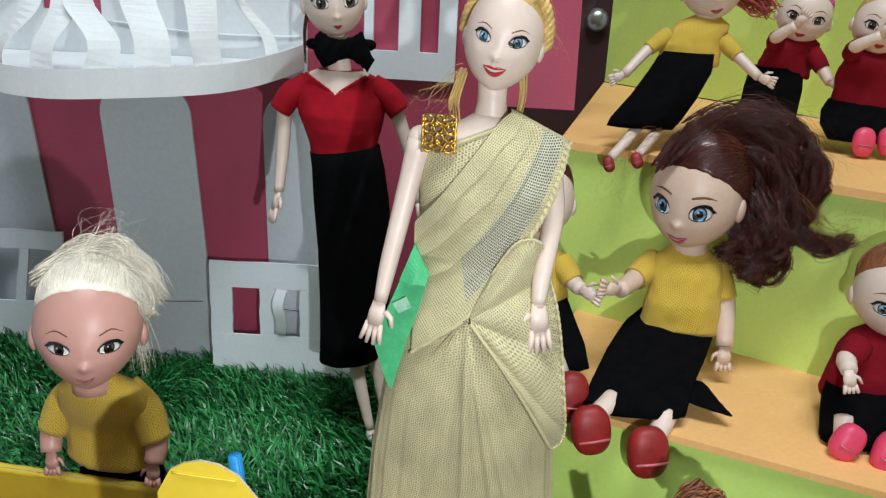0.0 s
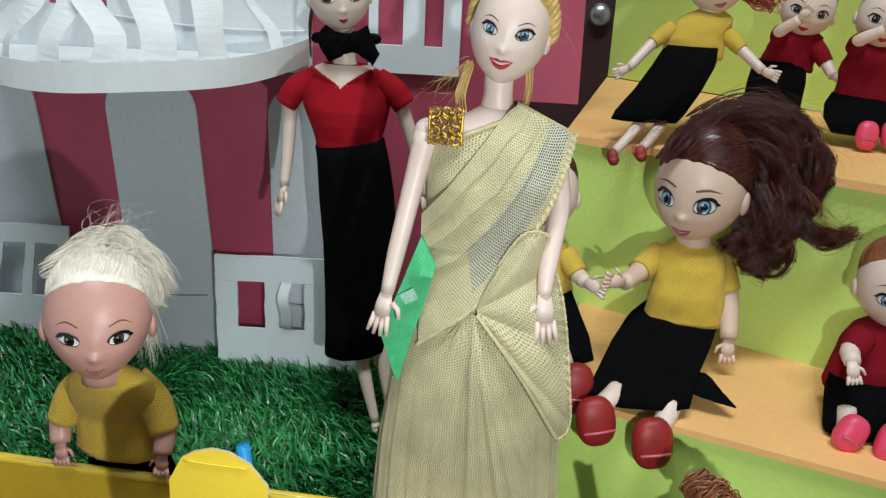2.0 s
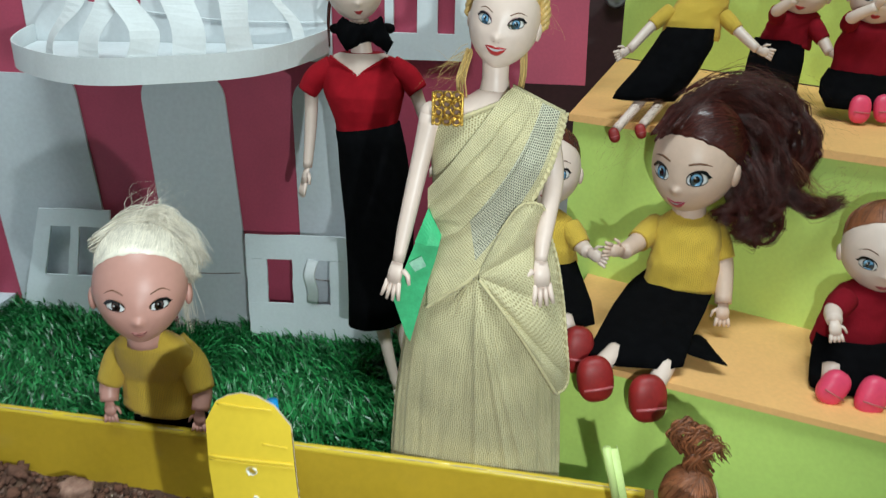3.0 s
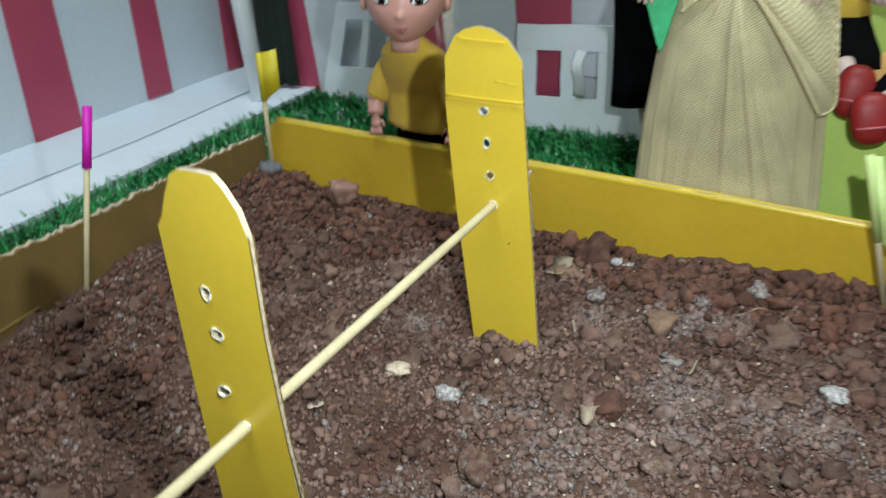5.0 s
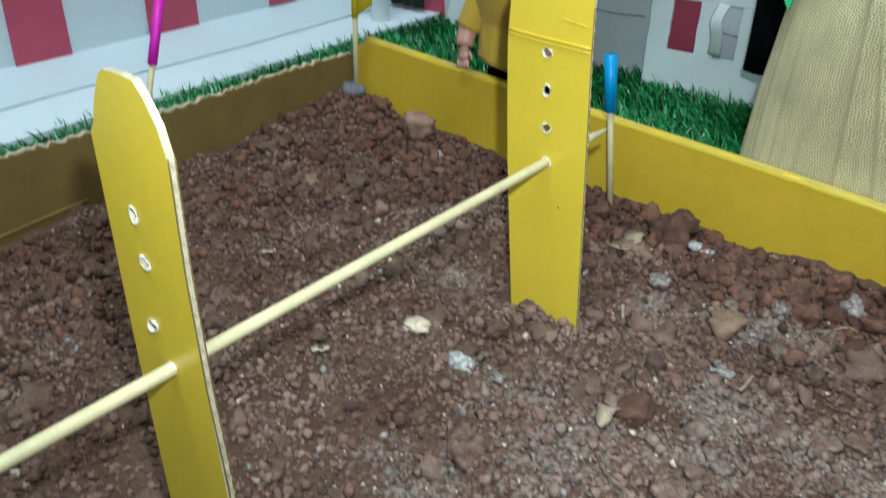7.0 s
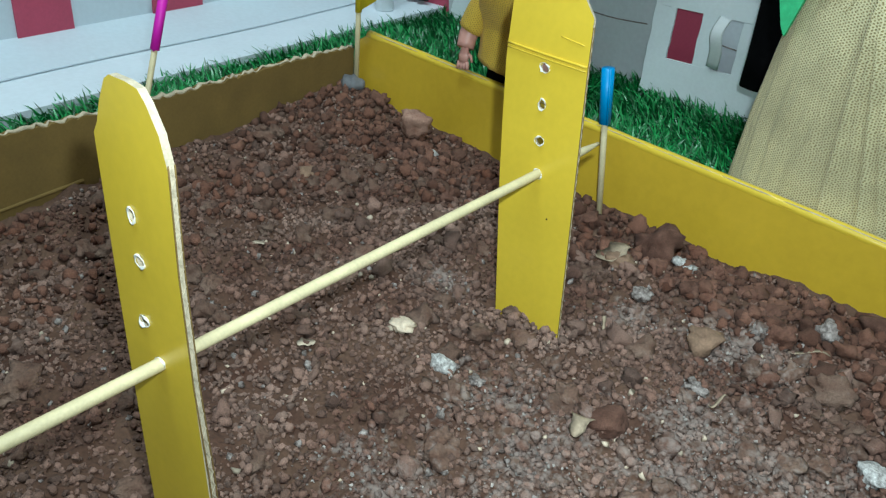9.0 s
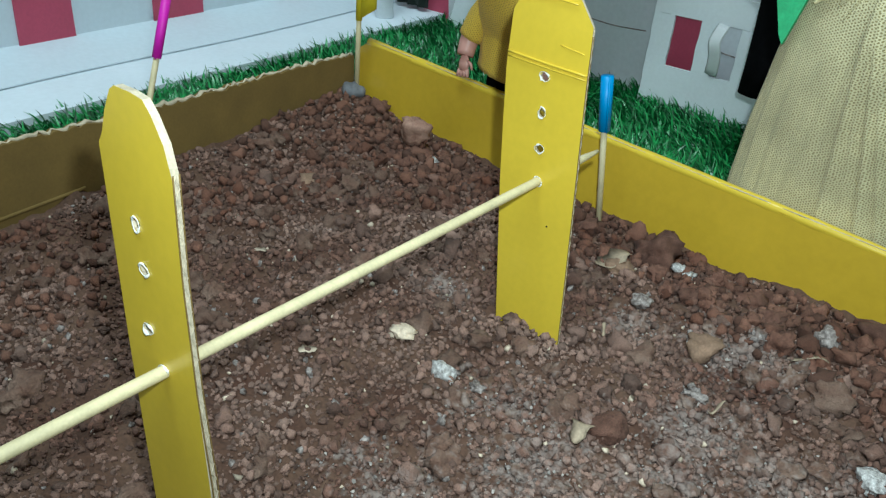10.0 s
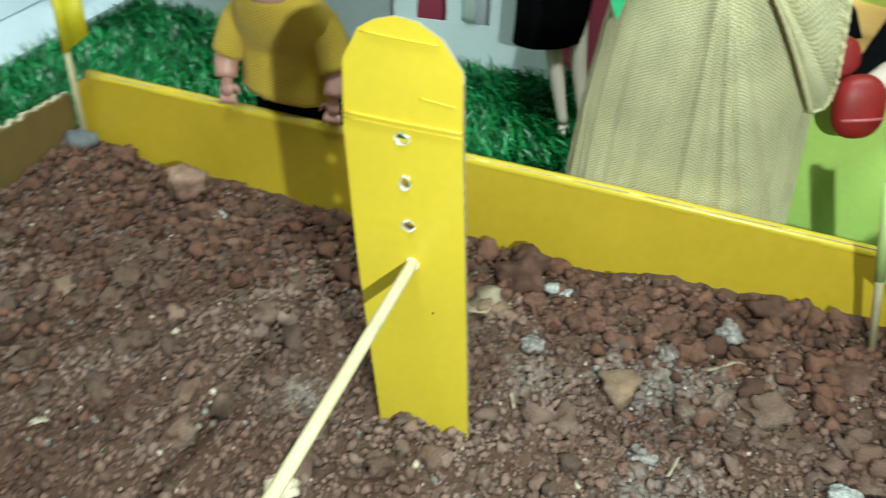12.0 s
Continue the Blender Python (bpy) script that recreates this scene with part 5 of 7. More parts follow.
# doll in the cream net drape
s = Shape()
CX, CY, SARI_FOOT = 0.05, 0.337, -0.03
PROFILE = [(0.219, 0.052, 0.0065, 0.0065), (0.215, 0.0525, 0.013, 0.0085), (0.209, 0.053, 0.0275, 0.0125), (0.2, 0.053, 0.0295, 0.0155), (0.188, 0.0515, 0.0275, 0.0195), (0.175, 0.0505, 0.0255, 0.0175),
           (0.16, 0.049, 0.0235, 0.0155), (0.148, 0.049, 0.0245, 0.0165), (0.132, 0.0495, 0.0305, 0.0205), (0.115, 0.05, 0.035, 0.0235), (0.09, 0.0505, 0.0395, 0.0275), (0.06, 0.0498, 0.0425, 0.031),
           (0.03, 0.0497, 0.0443, 0.034), (SARI_FOOT, 0.0497, 0.046, 0.036)]


def sari_at(z, grow=0.0):
    zs = [p[0] for p in PROFILE][::-1]
    return [float(np.interp(z, zs, [p[k] for p in PROFILE][::-1])) + (grow if k > 1 else 0) for k in (1, 2, 3)]


def sari_front(x, z, out=0.0006):
    cx, rx, ry = sari_at(z)
    t = max(-0.98, min(0.98, (x - cx) / rx))
    return np.array([x, CY - ry * math.sqrt(1 - t * t) - out, z])


KNOT = np.array([0.0489, 0.1373])
PLEATS = ((0.0215, 0.0009), (0.03, 0.0007), (0.0368, 0.001), (0.0445, 0.0009), (0.0508, 0.0032), (0.0575, 0.002), (0.0641, 0.0032), (0.0704, 0.0026), (0.0796, 0.0014), (0.087, 0.0012))


def drape_high(x):
    return 0.2175 + (x - 0.06) * 0.4


# skirt and bodice: flat at one hip, with deep pleats that fan out below the knot
rings = []
for z in np.linspace(0.219, SARI_FOOT, 95):
    cx, rx, ry = sari_at(z)
    low = max(0.0, min(1.0, (0.13 - z) / 0.1))
    drop = max(0.0, (KNOT[1] - z) / (KNOT[1] - 0.05))
    row = []
    for a in np.linspace(0, 2 * np.pi, 260, endpoint=False):
        k = 1 + low * (0.012 * math.cos(19 * a + 3 + z * 9) + 0.008 * math.cos(43 * a + 1 + z * 14))
        x, y = cx + rx * k * math.cos(a), CY + ry * k * math.sin(a)
        if y < CY and drop > 0:
            for xb, amp in PLEATS:
                d = abs(x - KNOT[0] - (xb - KNOT[0]) * drop)
                y -= 1.8 * amp * min(1.0, drop * 3) * math.exp(-d / (0.0012 + 0.0008 * drop))
        row.append((x, y, z))
    rings.append(row)
s.loft(rings, NET, pick=lambda p: SKIN if p[2] > drape_high(p[0]) - 0.001 else None)


def over(x, z, out):
    """A point on cloth that lies over the body and the upper arm."""
    cx, rx, ry = sari_at(z)
    rx = max(rx + 0.002, 0.0345 if z > 0.16 else 0.0)
    t = max(-0.97, min(0.97, (x - cx) / rx))
    return (x, CY - ry * math.sqrt(1 - t * t) - out, z)


edge = [sari_front(x, drape_high(x) - 0.0012, 0.0004) for x in np.linspace(0.0285, 0.064, 30)]
s.tube(edge, [0.0009 + 0.0003 * (i % 2) for i in range(30)], NET_PLAIN, 6)
# pleated band from the hip up over the shoulder
neck_side = spline([(0.0243, 0, 0.1748), (0.0346, 0, 0.1875), (0.0463, 0, 0.2034), (0.0555, 0, 0.2164), (0.0607, 0, 0.2216)], 48)
border = spline([(0.0255, 0, 0.1179), (0.0365, 0, 0.1273), (0.048, 0, 0.1369), (0.0642, 0, 0.1589), (0.0762, 0, 0.1803), (0.0816, 0, 0.1959), (0.0846, 0, 0.2104)], 48)


def band(v0, v1, u0, u1, m):
    """A strip of the band: v runs across it from the neck to the border, u along it."""
    rows = []
    for i in range(u0, u1):
        u, row = i / 47, []
        for v in np.linspace(v0, v1, max(3, int(70 * (v1 - v0)))):
            q = neck_side[i] + (border[i] - neck_side[i]) * v
            wob = v * 5.2 + 0.25 * math.sin(u * 4 + v * 3) + 0.05 * math.sin(u * 21)
            step = (wob % 1.0) if v < 0.6 else 0.25 * (wob % 1.0)
            row.append(over(q[0], q[2], 0.0014 + 0.0021 * step * (0.5 + 0.5 * math.sin(math.pi * min(1.0, u * 1.3)))))
        rows.append(row)
    s.loft(rows, m, cap=False, closed=False)


band(0.0, 0.56, 0, 48, NET)
band(0.56, 0.9, 0, 17, NET)
band(0.56, 0.9, 16, 48, NET_DARK)
band(0.9, 1.0, 0, 48, NET)
back = []
for q in neck_side[47] + (border[47] - neck_side[47]) * np.linspace(0, 1, 20)[:, None]:
    x, y, z = over(q[0], q[2], 0.0016)
    back.append([(x, y + (CY + 0.012 - y) * f, z + 0.002 * math.sin(3.1 * f) - 0.012 * f * f) for f in np.linspace(0, 1, 10)])
s.loft(back, NET, cap=False, closed=False)
for k in range(2):
    s.tube([np.array(over(q[0], q[2], 0.0022)) + (0.0009 * math.sin(i * 1.15 + k * 3.14), 0.0005 * math.cos(i * 1.15 + k * 3.14), 0.0009 * math.sin(i * 1.15 + k * 3.14)) for i, q in enumerate(spline(border, 96))], 0.00085, NET_PLAIN, 7)
# swag gathered at the knot, with a pleated outer edge
outer = spline([(0.0890, 0, 0.0745), (0.0935, 0, 0.0765), (0.0948, 0, 0.0829), (0.0925, 0, 0.1017), (0.0896, 0, 0.1226), (0.0855, 0, 0.1425), (0.0805, 0, 0.1568), (0.0765, 0, 0.1700), (0.0665, 0, 0.1700), (0.0575, 0, 0.1560)], 130)
rows = []
for r in np.linspace(0.03, 1.0, 44):
    row = []
    for i, e in enumerate(outer):
        a = i / 129
        x, z = KNOT[0] + (e[0] - KNOT[0]) * r, KNOT[1] + (e[2] - KNOT[1]) * r + (0.006 * math.sin(math.pi * r) * (1 - a) ** 3)
        cx, rx, ry = sari_at(z)
        t = max(-0.97, min(0.93, (x - cx) / (rx + 0.006)))
        fold = 0.0026 * abs(math.sin(a * 14 + 0.4 * r)) * min(1.0, r * 2.5) + (0.0009 * math.sin(i * 1.9) * max(0.0, r - 0.9) * 10)
        row.append((x, CY - (ry + 0.002) * math.sqrt(1 - t * t) - 0.0008 - (0.0014 + fold + 0.003 * math.sin(math.pi * r)) * min(1.0, (1 - a) * 5), z))
    rows.append(row)
s.loft(rows, NET, cap=False, closed=False)
s.tube([(x, y - 0.0006, z) for x, y, z in (row[0] for row in rows)], [0.0007 + 0.0003 * (i % 2) for i in range(len(rows))], NET_PLAIN, 7)
s.tube([(x, y - 0.0003, z) for x, y, z in rows[-1]], [0.0005 + 0.0003 * (i % 2) for i in range(len(outer))], NET_PLAIN, 6)
# short gathers beside the knot
for x, z, r in ((0.043, 0.112, 0.0013), (0.038, 0.114, 0.0011), (0.0345, 0.118, 0.001)):
    s.tube([sari_front(KNOT[0] - 0.003 + (x - KNOT[0] + 0.003) * f, KNOT[1] - 0.004 + (z - KNOT[1] + 0.004) * f, 0.0002) for f in np.linspace(0, 1, 12)], r * np.sin(np.linspace(0.5, 2.9, 12)), NET, 8, flat=0.7)
# neck, head, hair, arms
limb(s, [(0.0525, 0.338, 0.212), (0.0525, 0.337, 0.224), (0.0525, 0.3365, 0.236)], [0.0085, 0.006, 0.0062], SKIN)
t = tilt(5, 9, -8)
SARI_HEAD = (0.0558, 0.336, 0.2498)
on = head(s, SARI_HEAD, (0.0155, 0.0186, 0.0217), t, SKIN, EYE_BLUE, LIP_RED, eye=0.195, gap=0.43, eye_z=0.06, mouth_z=-0.46, smile=0.31, brow_z=0.245, nose_z=-0.235, shadow=SHADOW_MAUVE, tall=0.46, brow=0.95, arch=0.24, teeth=True, off=0.05, up_curl=0.07, jaw=0.06, chin=0.03, nostril=True)
hair_cap(s, SARI_HEAD, (0.0155, 0.0186, 0.0217), t, HAIR_GOLD, (0.3, 0.9, 0.1), 700, 2, thr=0.22, lean=0.66, puff=0.12, thick=0.016)
# plait rolled back over the ear
R3 = np.array(t)
for sgn in (-1, 1):
    arc = []
    for f in np.linspace(0, 1, 24):
        a = radians(92 - 96 * f)
        u = np.array([sgn * math.cos(a) * 0.98, -0.28 + 0.42 * f, math.sin(a) * 0.98])
        arc.append(np.array(SARI_HEAD) + R3 @ (u / np.linalg.norm(u) * 1.08 * np.array((0.0155, 0.0186, 0.0217))))
    for k in range(3):
        ph = k * 2.094
        tw = [p + R3 @ np.array([0.0013 * math.sin(i * 1.25 + ph), 0.0013 * math.cos(i * 1.25 + ph), 0.0006 * math.sin(i * 1.25 + ph)]) for i, p in enumerate(arc)]
        s.tube(spline(tw, 90), 0.00135, HAIR_GOLD, 8)
    locks(s, arc[::4], [0.0018] * 6, 30, HAIR_GOLD, 90 + sgn, 0.0003, 0.0006)
locks(s, [(0.04, 0.34, 0.235), (0.037, 0.336, 0.224), (0.038, 0.334, 0.216)], [0.002, 0.003, 0.003], 26, HAIR_GOLD, 4, 0.0005)
locks(s, [(0.064, 0.342, 0.238), (0.0645, 0.34, 0.226), (0.063, 0.337, 0.216)], [0.002, 0.002, 0.002], 18, HAIR_GOLD, 5, 0.0005)
locks(s, [(0.04, 0.337, 0.236), (0.032, 0.334, 0.228), (0.026, 0.332, 0.222)], [0.003, 0.008, 0.012], 14, HAIR_GOLD, 6, 0.00009, 0.004)
locks(s, [(0.067, 0.337, 0.262), (0.074, 0.337, 0.258), (0.078, 0.336, 0.245)], [0.004, 0.009, 0.01], 12, HAIR_GOLD, 7, 0.00009, 0.004)
s.ball((0.0245, 0.334, 0.207), (0.0058, 0.0058, 0.0062), SKIN, None, 14, 10)
limb(s, [(0.0245, 0.3335, 0.207), (0.0208, 0.331, 0.19), (0.0165, 0.326, 0.168), (0.0138, 0.323, 0.154), (0.0115, 0.319, 0.14)], [0.0056, 0.0046, 0.0041, 0.0038, 0.0028], SKIN)
hand(s, (0.0115, 0.319, 0.141), (-0.2, -0.1, -1), (1, -0.3, 0), 0.014, SKIN, 0.3)
limb(s, [(0.0785, 0.338, 0.196), (0.0815, 0.335, 0.18), (0.0795, 0.327, 0.164), (0.078, 0.322, 0.153), (0.0775, 0.318, 0.1445)], [0.0053, 0.0046, 0.0042, 0.0038, 0.0028], SKIN)
hand(s, (0.0775, 0.318, 0.1455), (0.12, -0.12, -1), (-1, -0.3, 0), 0.0155, SKIN, 0.25)
# gold lace patch on the shoulder
for k in range(12):
    x, z = 0.0285 + 0.0042 * (k % 3), 0.2065 + 0.0038 * (k // 3)
    a = np.linspace(0, 7.5, 16)
    s.tube([(x + 0.0023 * math.cos(q + k) * (1 - 0.07 * q), 0.3222 - 0.0006 * math.sin(3 * q), z + 0.0023 * math.sin(q + k) * (1 - 0.07 * q)) for q in a], 0.00055, GOLD, 6)
for x in (0.0262, 0.0392):
    s.tube([(x, 0.3228, 0.2045 + 0.0007 * i) for i in range(22)], [0.0006 + 0.0002 * (i % 2) for i in range(22)], GOLD, 6)
s.plate([(0.0265, 0.3232, 0.2048), (0.0389, 0.3232, 0.2048), (0.0389, 0.3236, 0.2195), (0.0265, 0.3236, 0.2195)], 0.002, BROW)
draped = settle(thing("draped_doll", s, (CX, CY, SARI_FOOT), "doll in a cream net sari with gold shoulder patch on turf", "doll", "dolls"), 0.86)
# the skirt hangs flat where it touches the yellow side
back_again = draped.matrix_basis.inverted()
for v in draped.data.vertices:
    w = draped.matrix_basis @ v.co
    f = min(1.0, max(0.0, (w.z - 0.05) / 0.1))
    w.y = 0.292 + (w.y - 0.292) * (0.5 + 0.5 * f * f * (3 - 2 * f))
    v.co = back_again @ w

s = Shape()
s.plate([(0.0250, 0.3225, 0.1650), (0.0312, 0.3215, 0.1520), (0.0285, 0.3215, 0.1400), (0.0232, 0.3210, 0.1220), (0.0172, 0.3205, 0.0982), (0.0150, 0.3205, 0.1020), (0.0086, 0.3210, 0.1210), (0.0188, 0.3220, 0.1480)], 0.0032, CLUTCH_GREEN)
clutch = thing("paper_clutch", s, (0.0172, 0.3205, 0.0982), "folded green paper clutch purse taped to the doll's side", "purse")
s = Shape()
rings = []
for f in np.linspace(0, 1, 9):
    a = np.array([0.0248, 0.3222, 0.1655]) + f * (np.array([0.0192, 0.3195, 0.1500]) - np.array([0.0248, 0.3222, 0.1655]))
    b = np.array([0.0314, 0.3212, 0.1535]) + f * (np.array([0.0305, 0.3178, 0.1490]) - np.array([0.0314, 0.3212, 0.1535]))
    c = (a + b) / 2 + (0, -0.0016 * math.sin(f * 2.2), 0)
    rings.append([a, c, b, b + (0, 0.0008, 0), c + (0, 0.0008, 0), a + (0, 0.0008, 0)])
s.loft(rings, CLUTCH_GREEN, smooth=False)
part_of("flap", s, clutch, "folded green flap")
s = Shape()
s.plate([(0.0165, 0.3196, 0.1395), (0.0225, 0.3194, 0.1432), (0.0248, 0.3194, 0.1385), (0.0195, 0.3196, 0.1352)], 0.0003, TAPE)
part_of("tape", s, clutch, "wrinkled clear tape")
settle(clutch, 0.855)

# doll in the crimson top and long black skirt
s = Shape()
y0 = 0.452
rings = []
for z, cx, rx, ry in ((0.2195, -0.0325, 0.0125, 0.0085), (0.2165, -0.0325, 0.0195, 0.0105), (0.211, -0.0325, 0.0235, 0.0118), (0.204, -0.032, 0.0255, 0.0135), (0.195, -0.0315, 0.0238, 0.0162), (0.187, -0.031, 0.0212, 0.016), (0.178, -0.0305, 0.0188, 0.0138), (0.1705, -0.03, 0.018, 0.0132)):
    rings.append(ring(cx, y0, z, rx, ry, 140, 0.012, 7, z * 200))
fine = []
for i in range(len(rings) - 1):
    fine += [rings[i] + (rings[i + 1] - rings[i]) * f for f in (0, 0.12, 0.25, 0.37, 0.5, 0.62, 0.75, 0.87)]
s.loft(fine + [rings[-1]], RED_CLOTH, pick=lambda p: SKIN if p[1] < y0 and p[2] > 0.2075 + 0.62 * abs(p[0] + 0.033) else None)
for side in (-1, 1):
    s.tube([(-0.033 + side * f, y0 - 0.0118 + 8 * f * f, 0.2075 + 0.62 * f + 0.0003 * (i % 2)) for i, f in enumerate(np.linspace(0, 0.0165, 14))], 0.0007, RED_CLOTH, 6)
limb(s, [(-0.05, y0, 0.2105), (-0.0595, y0 - 0.001, 0.2045), (-0.0655, y0 - 0.002, 0.1955)], [0.0072, 0.0071, 0.0062], RED_CLOTH)
limb(s, [(-0.015, y0, 0.2115), (-0.0055, y0 - 0.001, 0.2065), (0.001, y0 - 0.002, 0.1985)], [0.0072, 0.0071, 0.0062], RED_CLOTH)
limb(s, [(-0.0635, y0, 0.195), (-0.0645, y0 - 0.002, 0.172), (-0.066, y0 - 0.006, 0.15)], [0.0042, 0.0036, 0.0028], SKIN)
hand(s, (-0.066, y0 - 0.006, 0.151), (-0.2, -0.15, -1), (0.6, -0.8, 0), 0.0135, SKIN, 0.15)
limb(s, [(-0.001, y0, 0.198), (0.006, y0 - 0.002, 0.18), (0.013, y0 - 0.004, 0.158)], [0.0042, 0.0036, 0.0028], SKIN)
hand(s, (0.013, y0 - 0.004, 0.159), (0.2, -0.15, -1), (-0.6, -0.8, 0), 0.0135, SKIN, 0.15)
rings = []
for z, cx, rx, ry in ((0.1762, -0.0297, 0.0196, 0.0152), (0.165, -0.0275, 0.0205, 0.016), (0.145, -0.0253, 0.0213, 0.0172), (0.118, -0.0228, 0.0213, 0.0176), (0.09, -0.0222, 0.021, 0.0178), (0.065, -0.0235, 0.0196, 0.0178), (0.0485, -0.0247, 0.0188, 0.0178)):
    rings.append(ring(cx, y0, z, rx, ry, 48, 0.015, 8, z * 40, tilt=0.16 if z > 0.17 else 0.12 * (0.178 - z) / 0.13))
s.loft(rings, BLACK_FELT)
limb(s, [(-0.025, y0, 0.062), (-0.0165, y0 - 0.01, 0.034), (-0.0085, y0 - 0.018, 0.009)], [0.0052, 0.004, 0.0026], SKIN)
limb(s, [(-0.01, y0, 0.062), (-0.005, y0 - 0.005, 0.034), (0.0012, y0 - 0.01, 0.009)], [0.0052, 0.004, 0.0026], SKIN)
s.tube([(-0.0085, y0 - 0.017, 0.0085), (-0.0075, y0 - 0.024, 0.005)], [0.003, 0.002], SKIN, 10)
s.tube([(0.0012, y0 - 0.01, 0.0085), (0.002, y0 - 0.017, 0.005)], [0.003, 0.002], SKIN, 10)
limb(s, [(-0.0325, y0, 0.206), (-0.033, y0, 0.222), (-0.0345, y0, 0.238)], [0.0085, 0.006, 0.006], SKIN)
# torn black felt scarf tied as a bow
rings = []
rng = random.Random(8)
for i, x in enumerate(np.linspace(-0.0455, -0.0125, 44)):
    up = float(np.interp(x, (-0.0455, -0.044, -0.0405, -0.039, -0.0355, -0.03, -0.0235, -0.019, -0.0178, -0.0168, -0.0125), (0.234, 0.237, 0.241, 0.2395, 0.2375, 0.2365, 0.2385, 0.2415, 0.24, 0.2355, 0.227))) + rng.uniform(-0.0004, 0.0004)
    dn = float(np.interp(x, (-0.0455, -0.0425, -0.039, -0.034, -0.03, -0.0245, -0.019, -0.0155, -0.0125), (0.2325, 0.2265, 0.221, 0.2235, 0.226, 0.227, 0.2235, 0.2205, 0.2262))) + rng.uniform(-0.0004, 0.0004)
    pinch = 1 - 0.5 * math.exp(-((x + 0.0305) / 0.004) ** 2)
    mid, half = (up + dn) / 2, (up - dn) / 2
    yc = y0 - 0.0105 - 0.0035 * math.cos((x + 0.029) * 70)
    row = []
    for a in np.linspace(0, 2 * math.pi, 16, endpoint=False):
        fold = 0.0006 * math.sin(x * 900 + a * 3)
        row.append((x, yc - 0.0036 * pinch * math.sin(a) - fold, mid + half * math.cos(a)))
    rings.append(row)
s.loft(rings, BLACK_FELT)
limb(s, [(-0.045, y0 - 0.006, 0.233), (-0.049, y0 + 0.004, 0.232), (-0.033, y0 + 0.0125, 0.232), (-0.017, y0 + 0.004, 0.233), (-0.018, y0 - 0.007, 0.234)], (0.002, 0.003, 0.0035, 0.003, 0.002), BLACK_FELT, 9, 20)
t = tilt(0, -6, 15)
head(s, (-0.036, y0 - 0.002, 0.2562), (0.0163, 0.019, 0.0212), t, SKIN, EYE_BROWN, LIP_RED, eye=0.24, gap=0.47, eye_z=-0.06, mouth_z=-0.63, smile=0.17, nose_z=-0.41, tall=0.6)
hair_cap(s, (-0.036, y0 - 0.002, 0.2562), (0.0163, 0.019, 0.0212), t, HAIR_BROWN, (0, 0.8, 0.6), 400, 12, thr=0.22, lean=0.7)
locks(s, [(-0.05, y0 + 0.004, 0.256), (-0.0525, y0 + 0.001, 0.24), (-0.0515, y0 - 0.002, 0.222)], [0.0012, 0.0012, 0.0008], 22, HAIR_BROWN, 13, 0.0003)
settle(thing("standing_doll", s, (-0.02, y0, GROUND), "doll in crimson top, black scarf and long black felt skirt", "doll", "dolls"), 0.965)


